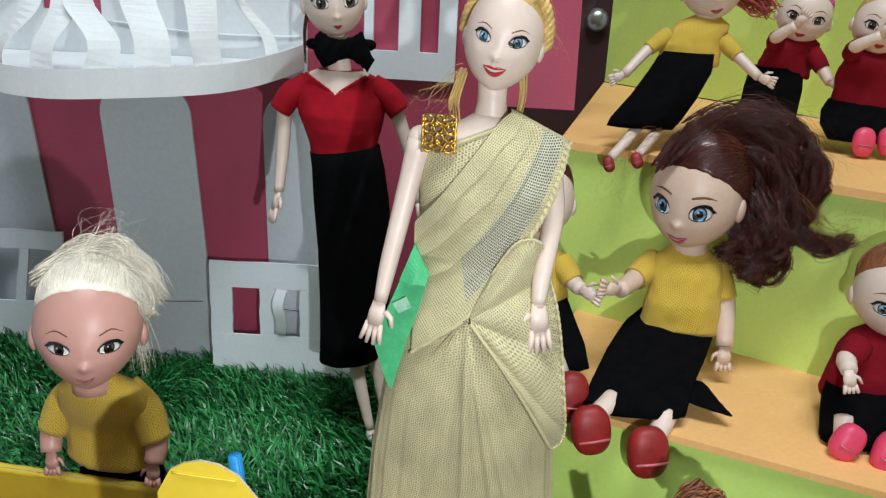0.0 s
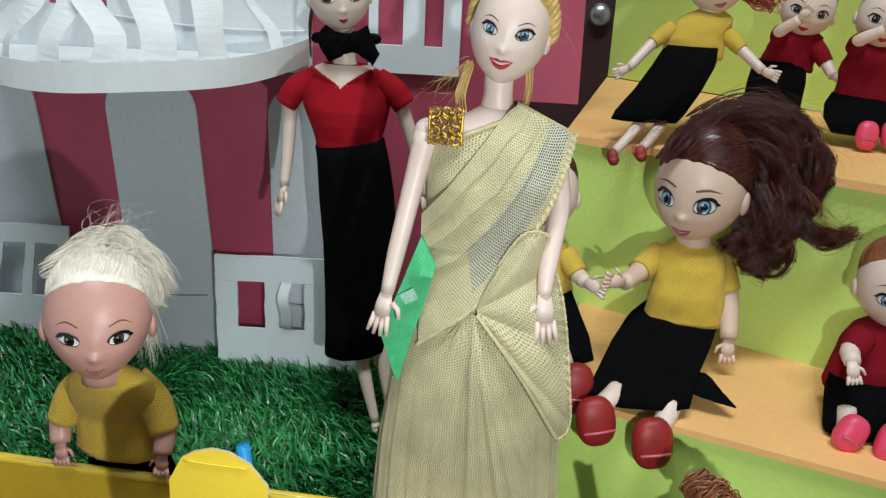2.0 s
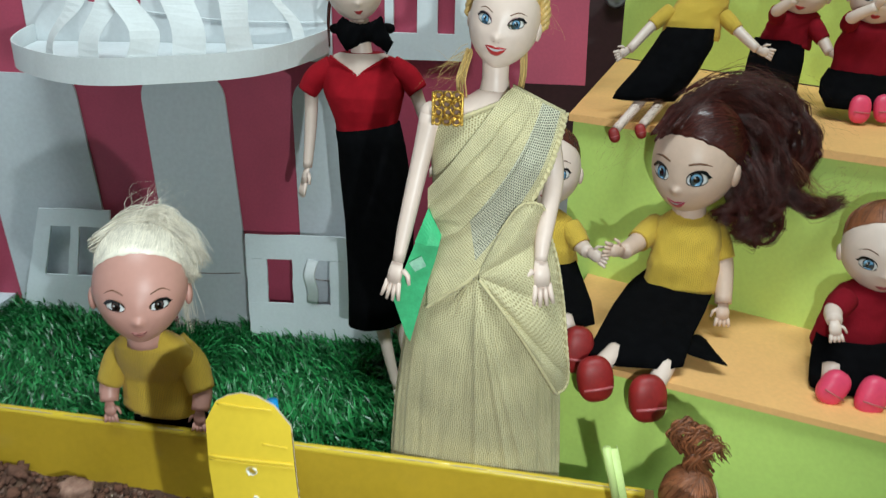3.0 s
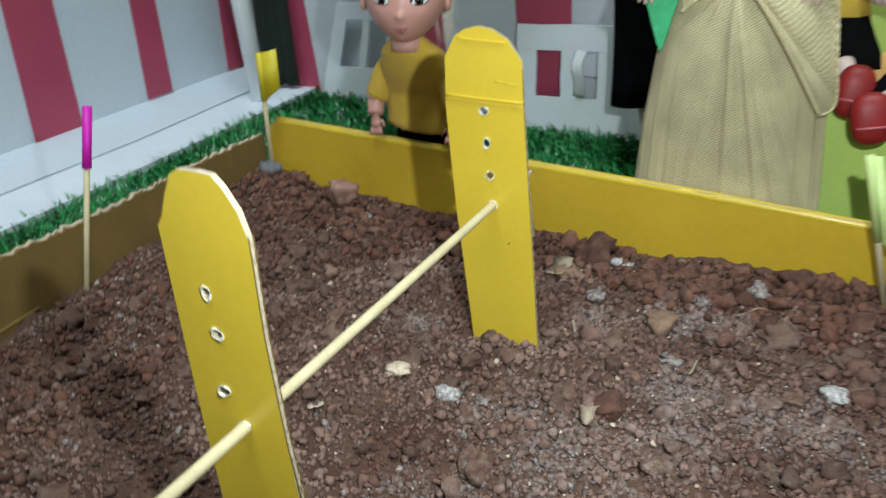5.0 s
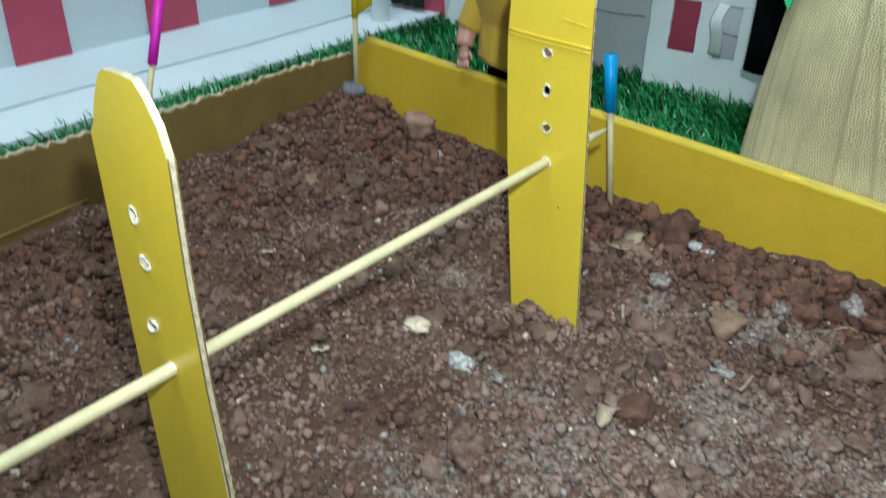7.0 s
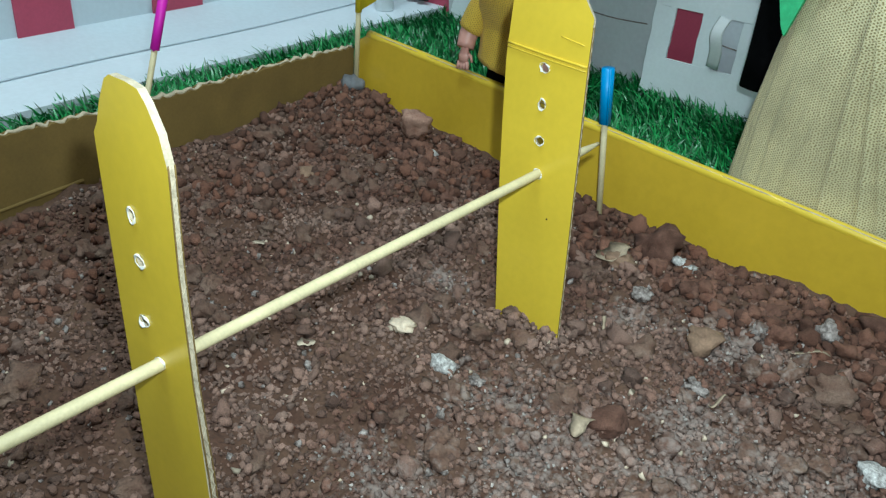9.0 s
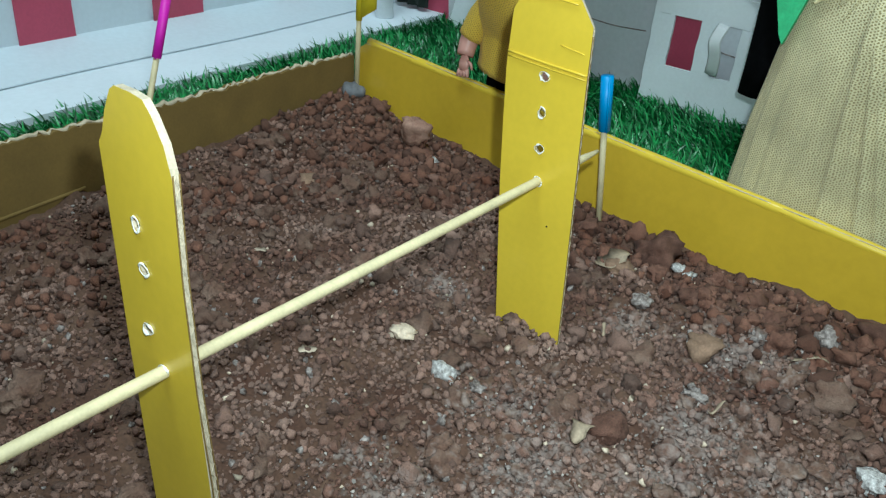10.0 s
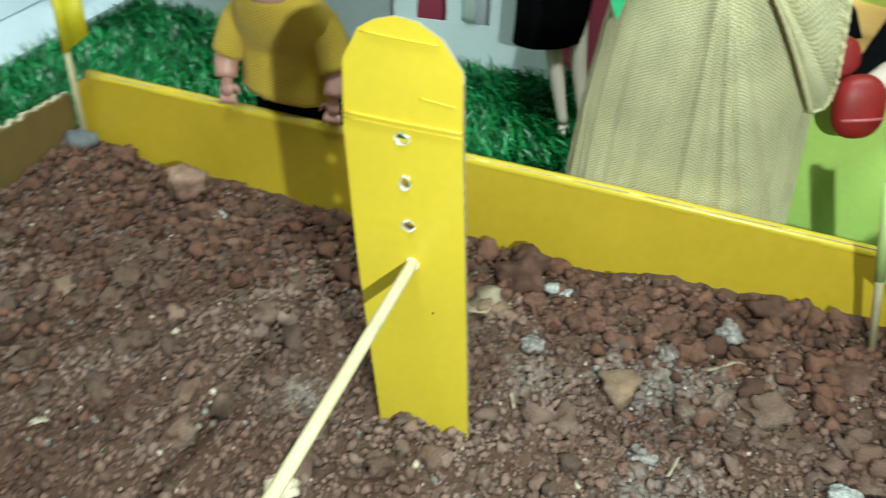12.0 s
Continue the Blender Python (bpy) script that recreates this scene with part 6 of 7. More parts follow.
def toddler(name, at, head_c, head_r, face, skin, iris, lips, shirt, hair, label, arms, bottom, shirt_rx, shirt_z, legs=(), shoes=None, extra=None, face_args=None, cap_args=None, place=None, size=1.0, hand_size=0.011, nearer=0.92):
    """A small big-headed doll. shirt_z: neck, hem heights; bottom: rings (x, y, z, rx, ry) of the skirt."""
    s = Shape()
    z1, z0 = shirt_z
    ax, ay = at[0], at[1]
    hx, hy, hz = head_c
    rings = []
    keys = ((0, 0.42), (0.06, 0.62), (0.16, 0.9), (0.3, 1.0), (0.55, 1.0), (0.8, 1.05), (0.95, 1.08), (1.0, 1.02))
    for f in np.linspace(0, 1, 40):
        k = float(np.interp(f, [q[0] for q in keys], [q[1] for q in keys]))
        z = z1 + (z0 - z1) * f
        x, y = hx + (ax - hx) * min(1, f * 1.6), hy + (ay - hy) * min(1, f * 1.6)
        row = []
        for a in np.linspace(0, 2 * math.pi, 90, endpoint=False):
            # soft creases that run down from the armpits, and a frayed hem
            crease = noise.noise((math.cos(a) * 1.6 + f * 1.4, math.sin(a) * 1.6, f * 3.0 + hx * 40)) + 0.5 * noise.noise((math.cos(a) * 4 + f * 3, math.sin(a) * 4, f * 6.0))
            g = k * (1 + 0.07 * crease * min(1.0, f * 3))
            fray = 0.0007 * noise.noise((a * 9, hx * 90, 1.0)) + 0.0012 * math.sin(a * 2 + hx * 70) if f > 0.97 else 0.0
            row.append((x + shirt_rx * g * math.cos(a), y + shirt_rx * 0.68 * g * math.sin(a), z + fray))
        rings.append(row)
    s.loft(rings, shirt)
    if bottom:
        s.loft([ring(x, y, z, rx, ry, 36, 0.025, 7, z * 80) for x, y, z, rx, ry in bottom], BLACK_FELT)
    for pts, rad, hd in arms:
        p = np.array(pts, float)
        limb(s, p[:2 if len(p) == 3 else 3], [rad * 1.55, rad * 1.6, rad * 1.35], shirt)
        limb(s, p, [rad * 1.25, rad * 1.1, rad * 0.9], skin)
        hand(s, p[-1], np.array(hd[:3]), np.array(hd[3:]), hand_size, skin, 0.4, True)
    for pts, rad in legs:
        limb(s, pts, [rad, rad * 0.85, rad * 0.8], skin)
    limb(s, [(hx, hy, z1 - 0.006), (hx, hy, (z1 + hz) / 2), (hx, hy, hz - head_r[2] * 0.5)], [head_r[0] * 0.42, head_r[0] * 0.36, head_r[0] * 0.4], skin)
    on = head(s, head_c, head_r, face, skin, iris, lips, **{**dict(fine=1 if head_r[0] > 0.019 else 0, eye=0.21, tall=0.58, gap=0.43), **(face_args or {})})
    hair_cap(s, head_c, head_r, face, hair, **(cap_args or dict(gather=(0, 0.8, 0.6), count=200, seed=3)))
    if shoes:
        for c, rad, tn, m in shoes:
            s.ball(c, rad, m, tn, 28, 18, lambda u: np.sign(u) * np.abs(u) ** 0.8)
            R = np.array(tn)
            front = np.array(c) + R @ np.array([0, -rad[1] * 0.94, -rad[2] * 0.28])
            w = R @ np.array([rad[0] * 0.78, 0, 0])
            s.tube([front - w, front + R @ np.array([0, -rad[1] * 0.1, 0]), front + w], rad[0] * 0.07, LIP_PINK, 6)
    if extra:
        extra(s)
    ob = thing(name, s, at, label, "doll", "dolls")
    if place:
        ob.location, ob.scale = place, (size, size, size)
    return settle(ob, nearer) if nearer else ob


# platinum-haired doll behind the yellow side
def blond_extra(s):
    c = np.array(BLOND_HEAD)
    locks(s, [c + (-0.015, 0.0, 0.019), c + (-0.004, 0.004, 0.0255), c + (0.008, 0.01, 0.0235), c + (0.016, 0.013, 0.013)], [0.006, 0.005, 0.0055, 0.005], 420, HAIR_BLOND, 41, 0.0002, 0.0025, 9)
    curls(s, [c + (0.0, 0.008, 0.024), c + (0.011, 0.008, 0.019), c + (0.0175, 0.008, 0.01), c + (0.018, 0.01, 0.002)], [0.004, 0.0045, 0.004, 0.0025], 34, 14, HAIR_BLOND, 43, 0.00018, 0.0024, 1.2)
    locks(s, [c + (-0.019, 0.008, 0.013), c + (-0.011, 0.009, 0.0235), c + (0.002, 0.011, 0.0275), c + (0.0145, 0.013, 0.021), c + (0.021, 0.014, 0.009)], [0.004, 0.0055, 0.006, 0.006, 0.004], 380, HAIR_BLOND, 45, 0.0002, 0.003, 9)
    locks(s, [c + (-0.003, 0.004, 0.024), c + (0.002, 0.007, 0.031), c + (0.01, 0.009, 0.0345)], [0.007, 0.009, 0.011], 60, HAIR_BLOND, 42, 0.00008, 0.006)
    # a twist of hair standing up behind the crown
    locks(s, [c + (-0.003, 0.008, 0.026), c + (0.004, 0.009, 0.0315), c + (0.0105, 0.01, 0.031), c + (0.013, 0.011, 0.024)], [0.003, 0.0028, 0.003, 0.003], 150, HAIR_BLOND, 46, 0.0002, 0.0015, 5)
    locks(s, [c + (0.002, 0.024, 0.022), c + (0.006, 0.026, -0.005), c + (0.009, 0.024, -0.028)], [0.006, 0.006, 0.006], 50, HAIR_BLOND, 44, 0.0002, 0.002)


BLOND_HEAD = (-0.0912, 0.2715, 0.1404)
toddler("blond_doll", (-0.0957, 0.2905, GROUND), BLOND_HEAD, (0.0193, 0.0203, 0.0249), tilt(-11, 2, 21), SKIN_PEACH, EYE_BROWN, LIP_ROSE, YELLOW_KNIT, HAIR_BLOND,
        "platinum-haired doll in mustard knit top and black skirt behind the box",
        [([(-0.1035, 0.2875, 0.1075), (-0.1125, 0.2865, 0.0985), (-0.1172, 0.2835, 0.0872), (-0.1165, 0.2795, 0.0795)], 0.0045, (0.1, -0.2, -1, 1, 0, 0)), ([(-0.0875, 0.2875, 0.1075), (-0.0785, 0.2865, 0.098), (-0.0735, 0.2835, 0.0865), (-0.0735, 0.2795, 0.0785)], 0.0045, (-0.05, -0.2, -1, -1, 0, 0))],
        [(-0.0957, 0.2925, 0.084, 0.0145, 0.0085), (-0.0957, 0.2945, 0.074, 0.0165, 0.0068), (-0.0957, 0.2965, 0.062, 0.019, 0.006), (-0.0957, 0.2965, GROUND, 0.023, 0.006)],
        0.0172, (0.1212, 0.0728), extra=blond_extra, face_args=dict(eye=0.19, gap=0.45, eye_z=-0.166, mouth_z=-0.655, smile=0.21, brow_z=0.06, nose_z=-0.45, shadow=SHADOW_BROWN, tall=0.4, brow=0.95, up_curl=0.08, jaw=-0.2),
        cap_args=dict(gather=(0.25, 0.45, 0.85), count=3600, seed=9, thr=0.24, lean=0.5, thick=0.006, puff=0.13), hand_size=0.0085, nearer=0.965)


# auburn doll seated on the lower tread
def auburn_extra(s):
    curls(s, [(0.167, 0.424, 0.198), (0.187, 0.423, 0.197), (0.199, 0.418, 0.181), (0.2, 0.411, 0.163), (0.19, 0.408, 0.148)], [0.008, 0.012, 0.0135, 0.013, 0.008], 70, 32, HAIR_BROWN, 51, 0.00016, 0.0034, 2.2)
    curls(s, [(0.172, 0.425, 0.206), (0.198, 0.424, 0.207), (0.21, 0.417, 0.193), (0.213, 0.412, 0.176), (0.208, 0.41, 0.163)], [0.006, 0.009, 0.009, 0.008, 0.006], 36, 32, HAIR_BROWN, 52, 0.00016, 0.0034, 2.4)
    curls(s, [(0.19, 0.412, 0.168), (0.207, 0.408, 0.156), (0.222, 0.405, 0.152), (0.233, 0.404, 0.157)], [0.007, 0.007, 0.004, 0.002], 18, 32, HAIR_BROWN, 53, 0.00016, 0.0034, 2.0)
    curls(s, [(0.176, 0.414, 0.165), (0.184, 0.409, 0.152), (0.18, 0.405, 0.146), (0.17, 0.404, 0.146)], [0.007, 0.008, 0.006, 0.003], 20, 32, HAIR_BROWN, 57, 0.00016, 0.0034, 1.6)
    curls(s, [(0.186, 0.411, 0.172), (0.198, 0.407, 0.153), (0.195, 0.404, 0.139), (0.182, 0.403, 0.136)], [0.009, 0.011, 0.009, 0.004], 34, 30, HAIR_BROWN, 58, 0.00016, 0.0036, 1.9)
    locks(s, [(0.152, 0.42, 0.203), (0.169, 0.425, 0.212), (0.19, 0.425, 0.212), (0.21, 0.42, 0.198)], [0.007, 0.008, 0.01, 0.006], 110, HAIR_BROWN, 54, 0.0003, 0.005, 9)
    locks(s, [(0.137, 0.415, 0.203), (0.122, 0.415, 0.193), (0.119, 0.417, 0.168)], [0.006, 0.012, 0.012], 18, HAIR_COPPER, 55, 0.00006, 0.01, 9)
    locks(s, [(0.207, 0.407, 0.174), (0.226, 0.402, 0.155), (0.24, 0.402, 0.17)], [0.006, 0.012, 0.012], 26, HAIR_COPPER, 56, 0.00008, 0.008, 9)
    # ragged corner of the skirt
    s.tube(spline([(0.154, 0.368, 0.0875), (0.1625, 0.357, 0.0865), (0.173, 0.3475, 0.0845)], 12), np.array([16, 15.2, 14.6, 13, 11.8, 10.4, 9.2, 7.2, 6.2, 4, 2.6, 0.8]) * 0.00085, BLACK_FELT, 8, flat=0.14, side=(0.5, 0.85, 0))
    # loose waves over the crown and stray hairs round it
    for k, (dx, dz) in enumerate(((-0.006, 0.0), (0.0, 0.003), (0.006, 0.0), (-0.011, -0.004))):
        curls(s, [(0.145 + dx, 0.3995, 0.192 + dz), (0.155 + dx, 0.408, 0.2035 + dz), (0.169 + dx, 0.417, 0.206 + dz), (0.184 + dx, 0.42, 0.2 + dz)], [0.003, 0.0045, 0.006, 0.006], 9, 26, HAIR_BROWN, 150 + k, 0.00016, 0.0022, 1.6)
    locks(s, [(0.15, 0.41, 0.204), (0.172, 0.414, 0.214), (0.198, 0.414, 0.21), (0.222, 0.41, 0.19)], [0.01, 0.013, 0.014, 0.012], 60, HAIR_BROWN, 59, 0.00007, 0.008, 9)
    limb(s, [(0.118, 0.352, 0.086), (0.114, 0.345, 0.085), (0.11, 0.34, 0.084)], [0.0052, 0.005, 0.0045], SKIN)
    limb(s, [(0.143, 0.347, 0.083), (0.14, 0.341, 0.08), (0.1375, 0.336, 0.078)], [0.0052, 0.005, 0.0045], SKIN)


toddler("auburn_doll", (0.1575, 0.407, 0.078), (0.158, 0.414, 0.1728), (0.0228, 0.0245, 0.0308), tilt(2, 3, -31.5), SKIN_TAN, EYE_BLUE, LIP_MAGENTA, YELLOW_KNIT, HAIR_BROWN,
        "bushy auburn-haired doll in mustard knit top seated on the orange tread",
        [([(0.143, 0.42, 0.133), (0.131, 0.405, 0.128), (0.122, 0.392, 0.126)], 0.0048, (-1, -0.5, 0.25, 0, 0, 1)), ([(0.172, 0.418, 0.135), (0.179, 0.41, 0.118), (0.179, 0.396, 0.098)], 0.005, (0, -0.3, -1, -1, 0, 0))],
        [(0.1575, 0.415, 0.108, 0.0185, 0.014), (0.151, 0.405, 0.102, 0.023, 0.016), (0.1425, 0.385, 0.0975, 0.024, 0.013), (0.1345, 0.366, 0.093, 0.0235, 0.011), (0.1295, 0.353, 0.0885, 0.024, 0.0085), (0.127, 0.3445, 0.084, 0.0235, 0.0055)],
        0.0188, (0.1455, 0.102), extra=auburn_extra,
        shoes=[((0.1075, 0.335, 0.0785), (0.0092, 0.006, 0.0118), tilt(-8, -8, 12), SHOE_RED), ((0.1332, 0.33, 0.0725), (0.0095, 0.006, 0.0122), tilt(-8, -4, 12), SHOE_RED)],
        face_args=dict(eye=0.22, gap=0.43, eye_z=-0.135, mouth_z=-0.645, smile=0.26, brow_z=0.13, nose_z=-0.39, tall=0.56, brow=1.5, arch=0.12, teeth=True, up_curl=0.1),
        cap_args=dict(gather=(0.75, 0.65, 0.35), count=1300, seed=19, thr=0.08, lean=0.5, thick=0.011, puff=0.12))

# doll half hidden behind the draped one
toddler("hidden_doll", (0.082, 0.425, 0.085), (0.08, 0.43, 0.16), (0.0185, 0.0185, 0.0235), tilt(-10, 0, -2), SKIN, EYE_BLUE, LIP_PINK, YELLOW_KNIT, HAIR_BROWN,
        "doll in mustard top and black skirt behind the draped doll",
        [([(0.094, 0.425, 0.128), (0.101, 0.416, 0.12), (0.1045, 0.408, 0.119)], 0.0042, (0.9, -0.6, -0.2, 0, 0.2, 1)), ([(0.068, 0.425, 0.128), (0.06, 0.418, 0.115), (0.06, 0.41, 0.105)], 0.0042, (0, -0.5, -1, 1, 0, 0))],
        [(0.083, 0.425, 0.108, 0.0165, 0.012), (0.086, 0.41, 0.1, 0.018, 0.014), (0.09, 0.39, 0.097, 0.017, 0.011), (0.093, 0.37, 0.093, 0.015, 0.008)],
        0.0165, (0.137, 0.104), legs=[([(0.092, 0.37, 0.094), (0.095, 0.362, 0.09), (0.097, 0.356, 0.088)], 0.005)],
        shoes=[((0.0985, 0.352, 0.0855), (0.0085, 0.0065, 0.0125), tilt(-8, 6, 8), SHOE_RED)], cap_args=dict(gather=(0, 0.8, 0.6), count=200, seed=5))

# three small dolls on the upper tread
def red_mop(s):
    locks(s, [(0.182, 0.512, 0.274), (0.197, 0.508, 0.266), (0.204, 0.505, 0.262)], [0.007, 0.009, 0.006], 60, HAIR_RED, 61, 0.0009, 0.004, 8)


s = toddler("reclining_doll", (0.164, 0.505, 0.185), (0.172, 0.51, 0.274), (0.018, 0.018, 0.022), tilt(8, -14, -8), SKIN, EYE_BROWN, LIP_PINK, YELLOW_KNIT, HAIR_RED,
            "red-haired doll in mustard top and black skirt on the upper tread",
            [([(0.15, 0.505, 0.245), (0.139, 0.5, 0.236), (0.1255, 0.49, 0.222)], 0.003, (-1, -0.3, -0.5, 0, 0, 1)), ([(0.181, 0.503, 0.243), (0.189, 0.496, 0.235), (0.2, 0.487, 0.225)], 0.003, (1, -0.4, -0.3, 0, 0, 1))],
            [(0.163, 0.503, 0.2355, 0.0155, 0.0125), (0.158, 0.497, 0.224, 0.0175, 0.014), (0.149, 0.487, 0.211, 0.0185, 0.014), (0.138, 0.475, 0.199, 0.0195, 0.011), (0.135, 0.472, 0.195, 0.0185, 0.007)],
            0.0165, (0.256, 0.229), legs=[([(0.134, 0.474, 0.195), (0.127, 0.464, 0.188), (0.1185, 0.455, 0.18)], 0.0034), ([(0.146, 0.474, 0.195), (0.14, 0.464, 0.189), (0.1335, 0.455, 0.183)], 0.0034)],
            shoes=[((0.1175, 0.4535, 0.1765), (0.0032, 0.003, 0.0045), tilt(-20, -20, 0), SHOE_RED), ((0.1325, 0.4535, 0.1795), (0.0032, 0.003, 0.0045), tilt(-20, -20, 0), SHOE_RED)],
            extra=red_mop, cap_args=dict(gather=(0.8, 0.4, 0.3), count=200, seed=15), hand_size=0.0085)

toddler("magenta_haired_doll", (0.236, 0.56, 0.185), (0.2425, 0.558, 0.257), (0.0165, 0.0165, 0.0185), tilt(-2, 10, -14), SKIN, EYE_BROWN, LIP_RED, MAROON_CLOTH, HAIR_MAGENTA,
        "magenta-haired doll in maroon top and black skirt, hand at its face",
        [([(0.226, 0.553, 0.239), (0.223, 0.543, 0.244), (0.231, 0.535, 0.252)], 0.0035, (0.5, -0.2, 0.8, 1, 0, 0)), ([(0.249, 0.555, 0.237), (0.256, 0.548, 0.226), (0.259, 0.54, 0.219)], 0.0035, (0.7, -0.6, -0.2, 0, 0, 1))],
        [(0.232, 0.56, 0.225, 0.0165, 0.012), (0.23, 0.555, 0.212, 0.018, 0.014), (0.227, 0.548, 0.2, 0.018, 0.013), (0.227, 0.545, 0.191, 0.0165, 0.011)],
        0.016, (0.245, 0.219), legs=[([(0.219, 0.54, 0.196), (0.217, 0.53, 0.191), (0.216, 0.525, 0.189)], 0.004), ([(0.233, 0.54, 0.196), (0.232, 0.53, 0.191), (0.232, 0.525, 0.189)], 0.004)],
        face_args=dict(eye=0.21, gap=0.45), cap_args=dict(gather=(0.3, 0.8, 0.6), count=200, seed=25), hand_size=0.009)

toddler("fair_haired_doll", (0.277, 0.53, 0.185), (0.2785, 0.528, 0.255), (0.0165, 0.0165, 0.019), tilt(-2, 8, -14), SKIN, EYE_BROWN, LIP_RED, MAROON_CLOTH, HAIR_GOLD,
        "fair-haired doll in maroon top, black skirt and pink shoes",
        [([(0.262, 0.523, 0.238), (0.26, 0.513, 0.243), (0.27, 0.506, 0.25)], 0.0035, (0.4, -0.2, 0.8, 1, 0, 0)), ([(0.29, 0.523, 0.236), (0.298, 0.515, 0.225), (0.3, 0.506, 0.217)], 0.0035, (0.2, -0.5, -1, 0, 0, 1))],
        [(0.275, 0.53, 0.21, 0.018, 0.012), (0.272, 0.522, 0.204, 0.021, 0.014), (0.271, 0.512, 0.197, 0.023, 0.013), (0.272, 0.502, 0.19, 0.022, 0.009)],
        0.0185, (0.242, 0.199), shoes=[((0.2655, 0.489, 0.1915), (0.0062, 0.0045, 0.0085), tilt(-14, 4, 0), SHOE_PINK), ((0.2795, 0.489, 0.1925), (0.0062, 0.0045, 0.0085), tilt(-14, -4, 0), SHOE_PINK)],
        face_args=dict(eye=0.21, gap=0.45), cap_args=dict(gather=(0.1, 0.9, 0.5), count=200, seed=35), hand_size=0.009)

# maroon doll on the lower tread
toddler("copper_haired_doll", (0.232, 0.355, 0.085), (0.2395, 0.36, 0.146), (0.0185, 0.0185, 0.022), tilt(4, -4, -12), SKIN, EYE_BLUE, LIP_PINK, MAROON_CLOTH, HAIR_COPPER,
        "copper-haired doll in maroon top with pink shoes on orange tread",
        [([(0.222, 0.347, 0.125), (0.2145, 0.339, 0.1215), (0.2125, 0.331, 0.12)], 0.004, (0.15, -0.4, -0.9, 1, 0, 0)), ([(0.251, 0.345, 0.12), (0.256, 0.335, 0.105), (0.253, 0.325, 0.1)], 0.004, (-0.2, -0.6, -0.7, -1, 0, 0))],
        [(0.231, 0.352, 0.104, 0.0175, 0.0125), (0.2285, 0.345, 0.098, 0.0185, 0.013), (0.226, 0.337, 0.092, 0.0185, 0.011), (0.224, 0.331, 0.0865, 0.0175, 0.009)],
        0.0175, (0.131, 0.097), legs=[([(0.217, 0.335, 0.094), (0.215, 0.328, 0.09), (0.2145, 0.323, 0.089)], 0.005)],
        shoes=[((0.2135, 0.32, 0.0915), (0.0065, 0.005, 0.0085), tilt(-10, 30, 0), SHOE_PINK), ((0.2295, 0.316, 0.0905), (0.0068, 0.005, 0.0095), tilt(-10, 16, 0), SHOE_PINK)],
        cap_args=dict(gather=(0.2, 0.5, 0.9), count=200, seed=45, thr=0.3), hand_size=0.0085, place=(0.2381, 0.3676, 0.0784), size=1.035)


# two dolls beside the far corner of the box
def copper_bun(s):
    for k, (dx, dz, r) in enumerate(((-0.006, 0.006, 0.0075), (0.001, 0.002, 0.009), (0.006, -0.004, 0.009), (0.002, -0.008, 0.008))):
        locks(s, [(0.148 + dx, 0.281, 0.079 + dz - r), (0.148 + dx - r * 0.6, 0.278, 0.079 + dz), (0.148 + dx, 0.277, 0.079 + dz + r * 0.8), (0.148 + dx + r * 0.6, 0.281, 0.079 + dz)], [r * 0.4] * 4, 40, HAIR_COPPER, 70 + k, 0.0008, 0.002, 9)


toddler("bun_haired_doll", (0.154, 0.282, GROUND), (0.148, 0.28, 0.05), (0.0125, 0.0135, 0.0165), tilt(0, 0, 140), SKIN, EYE_BROWN, LIP_PINK, MAROON_CLOTH, HAIR_COPPER,
        "doll with curly copper bun between the box and lime riser",
        [], [(0.154, 0.282, 0.012, 0.014, 0.011), (0.154, 0.282, GROUND, 0.017, 0.014)], 0.0145, (0.031, 0.008), extra=copper_bun, cap_args=dict(gather=(-0.3, 0.1, 0.9), count=200, seed=55), nearer=0.9)


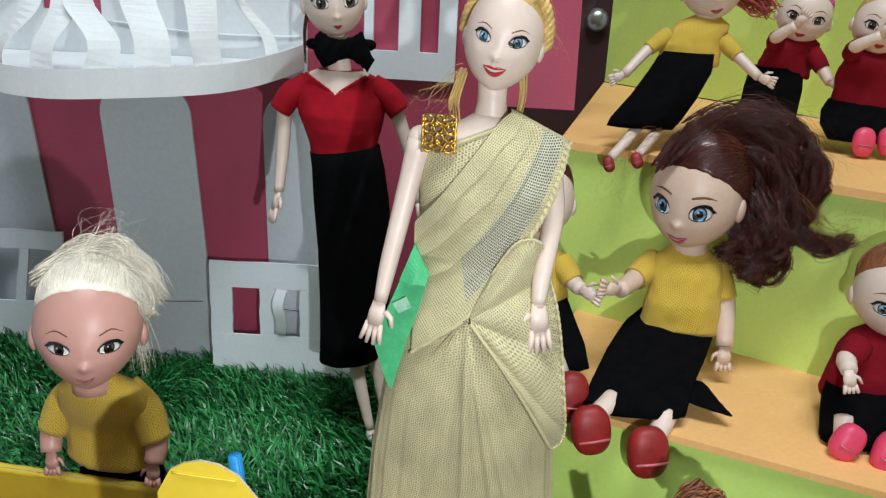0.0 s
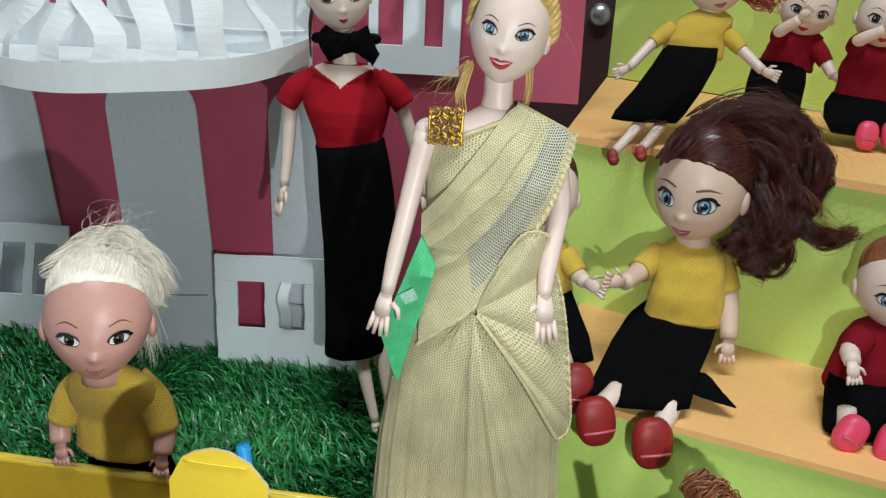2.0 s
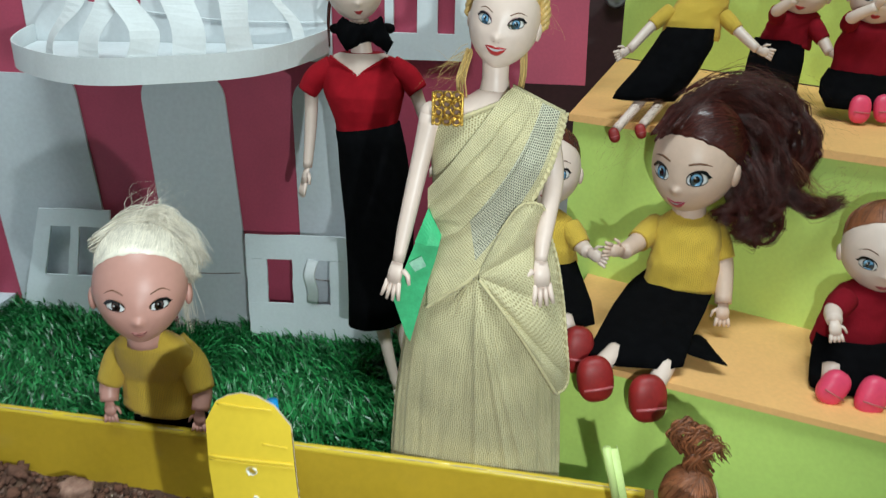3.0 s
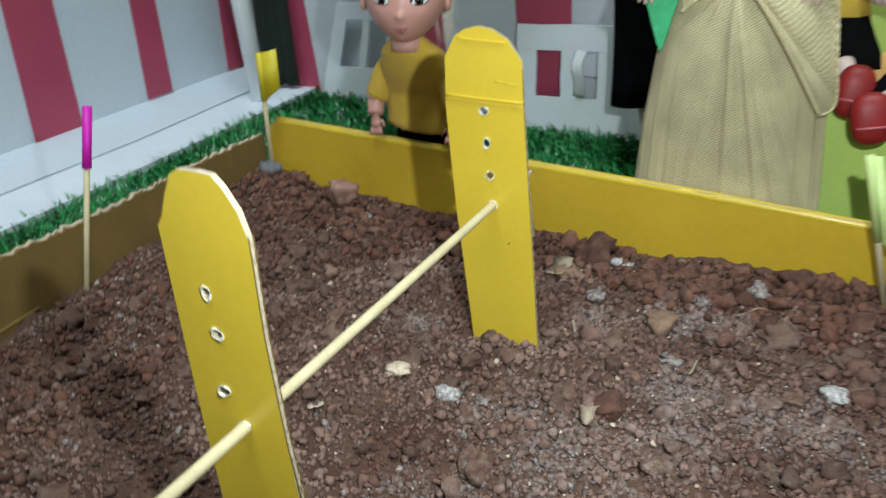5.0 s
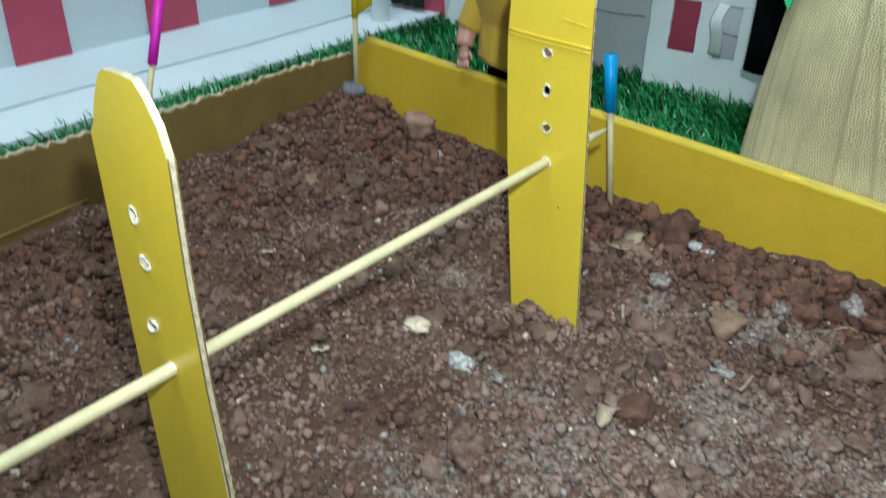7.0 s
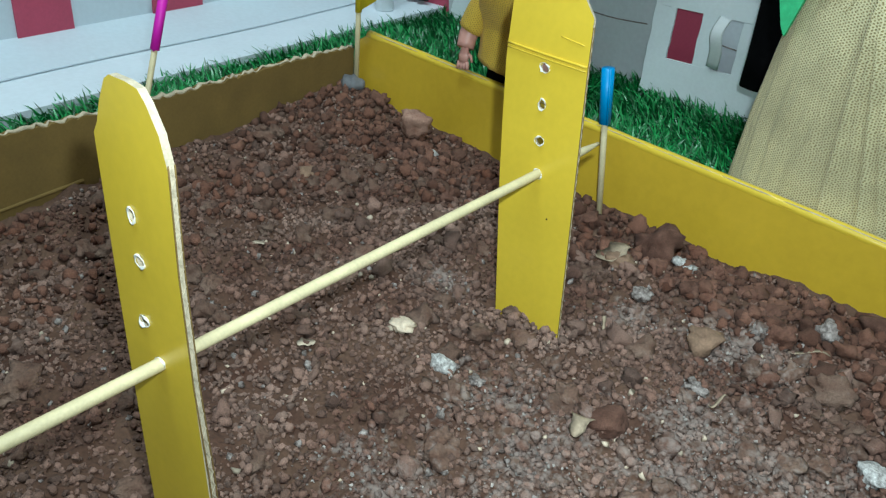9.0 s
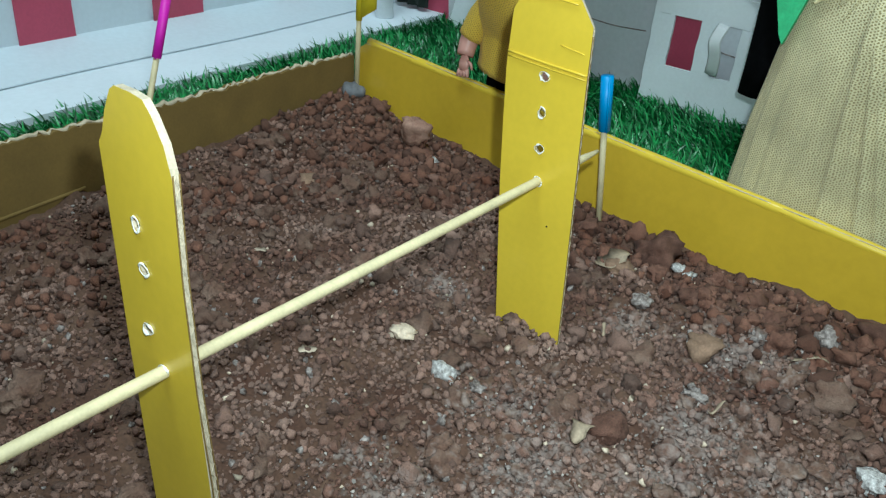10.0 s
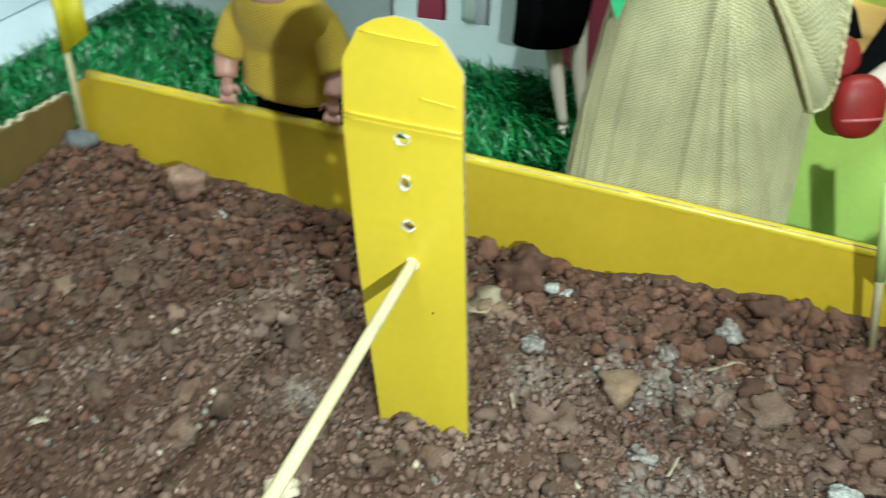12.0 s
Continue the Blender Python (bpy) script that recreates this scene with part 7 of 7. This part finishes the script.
def magenta_buns(s):
    for k, (c, r) in enumerate((((0.132, 0.196, 0.106), 0.0106), ((0.146, 0.203, 0.1), 0.0102))):
        s.ball(c, (r, r, r), HAIR_MAGENTA, None, 18, 12)
        rng = np.random.default_rng(80 + k)
        for _ in range(150):
            a, b = rng.uniform(0, 6.28), rng.uniform(0.2, 1.2)
            ax = np.array([math.cos(a), math.sin(a), 0.4])
            ax /= np.linalg.norm(ax)
            e = np.cross(ax, (0.2, 0.5, 0.8))
            e /= np.linalg.norm(e)
            g = np.cross(ax, e)
            q = np.linspace(0, 2.6, 9) + rng.uniform(0, 6)
            s.tube([np.array(c) + r * (1.0 + rng.uniform(-0.02, 0.05)) * (math.cos(v) * e * math.sin(b) + math.sin(v) * g * math.sin(b) + ax * math.cos(b)) for v in q], 0.00028, HAIR_MAGENTA, 4)
    # dark scarf across the shoulder with a pale bead
    s.tube(spline([(0.1643, 0.1773, 0.0755), (0.154, 0.1727, 0.0665), (0.1425, 0.1704, 0.0583), (0.1333, 0.1704, 0.0443)], 14), 0.0052, DARK_CLOTH, 10, flat=0.45, side=(0, 0, 1))
    s.ball((0.1375, 0.172, 0.0545), (0.0022, 0.0022, 0.0022), WHITE_CUT, None, 10, 8)


toddler("bunned_magenta_doll", (0.154, 0.198, GROUND), (0.1455, 0.193, 0.0755), (0.0155, 0.0155, 0.0165), tilt(10, 0, -62), SKIN, EYE_BROWN, LIP_RED, RED_CLOTH, HAIR_MAGENTA,
        "doll with two magenta buns in crimson top and dark scarf",
        [([(0.143, 0.186, 0.054), (0.134, 0.179, 0.057), (0.13, 0.177, 0.068)], 0.0036, (-0.4, -0.2, 0.9, 0, 1, 0))],
        [(0.156, 0.199, 0.02, 0.0155, 0.012), (0.156, 0.2, 0.005, 0.017, 0.014), (0.156, 0.2, GROUND, 0.0175, 0.0145)], 0.016, (0.062, 0.015), extra=magenta_buns,
        face_args=dict(eye=0.24, gap=0.42), cap_args=dict(gather=(-0.1, 0.3, 0.95), count=420, seed=65, thr=0.05, lean=0.45, thick=0.012), hand_size=0.008, place=(0.151, 0.196, 0.002), size=0.87, nearer=None)
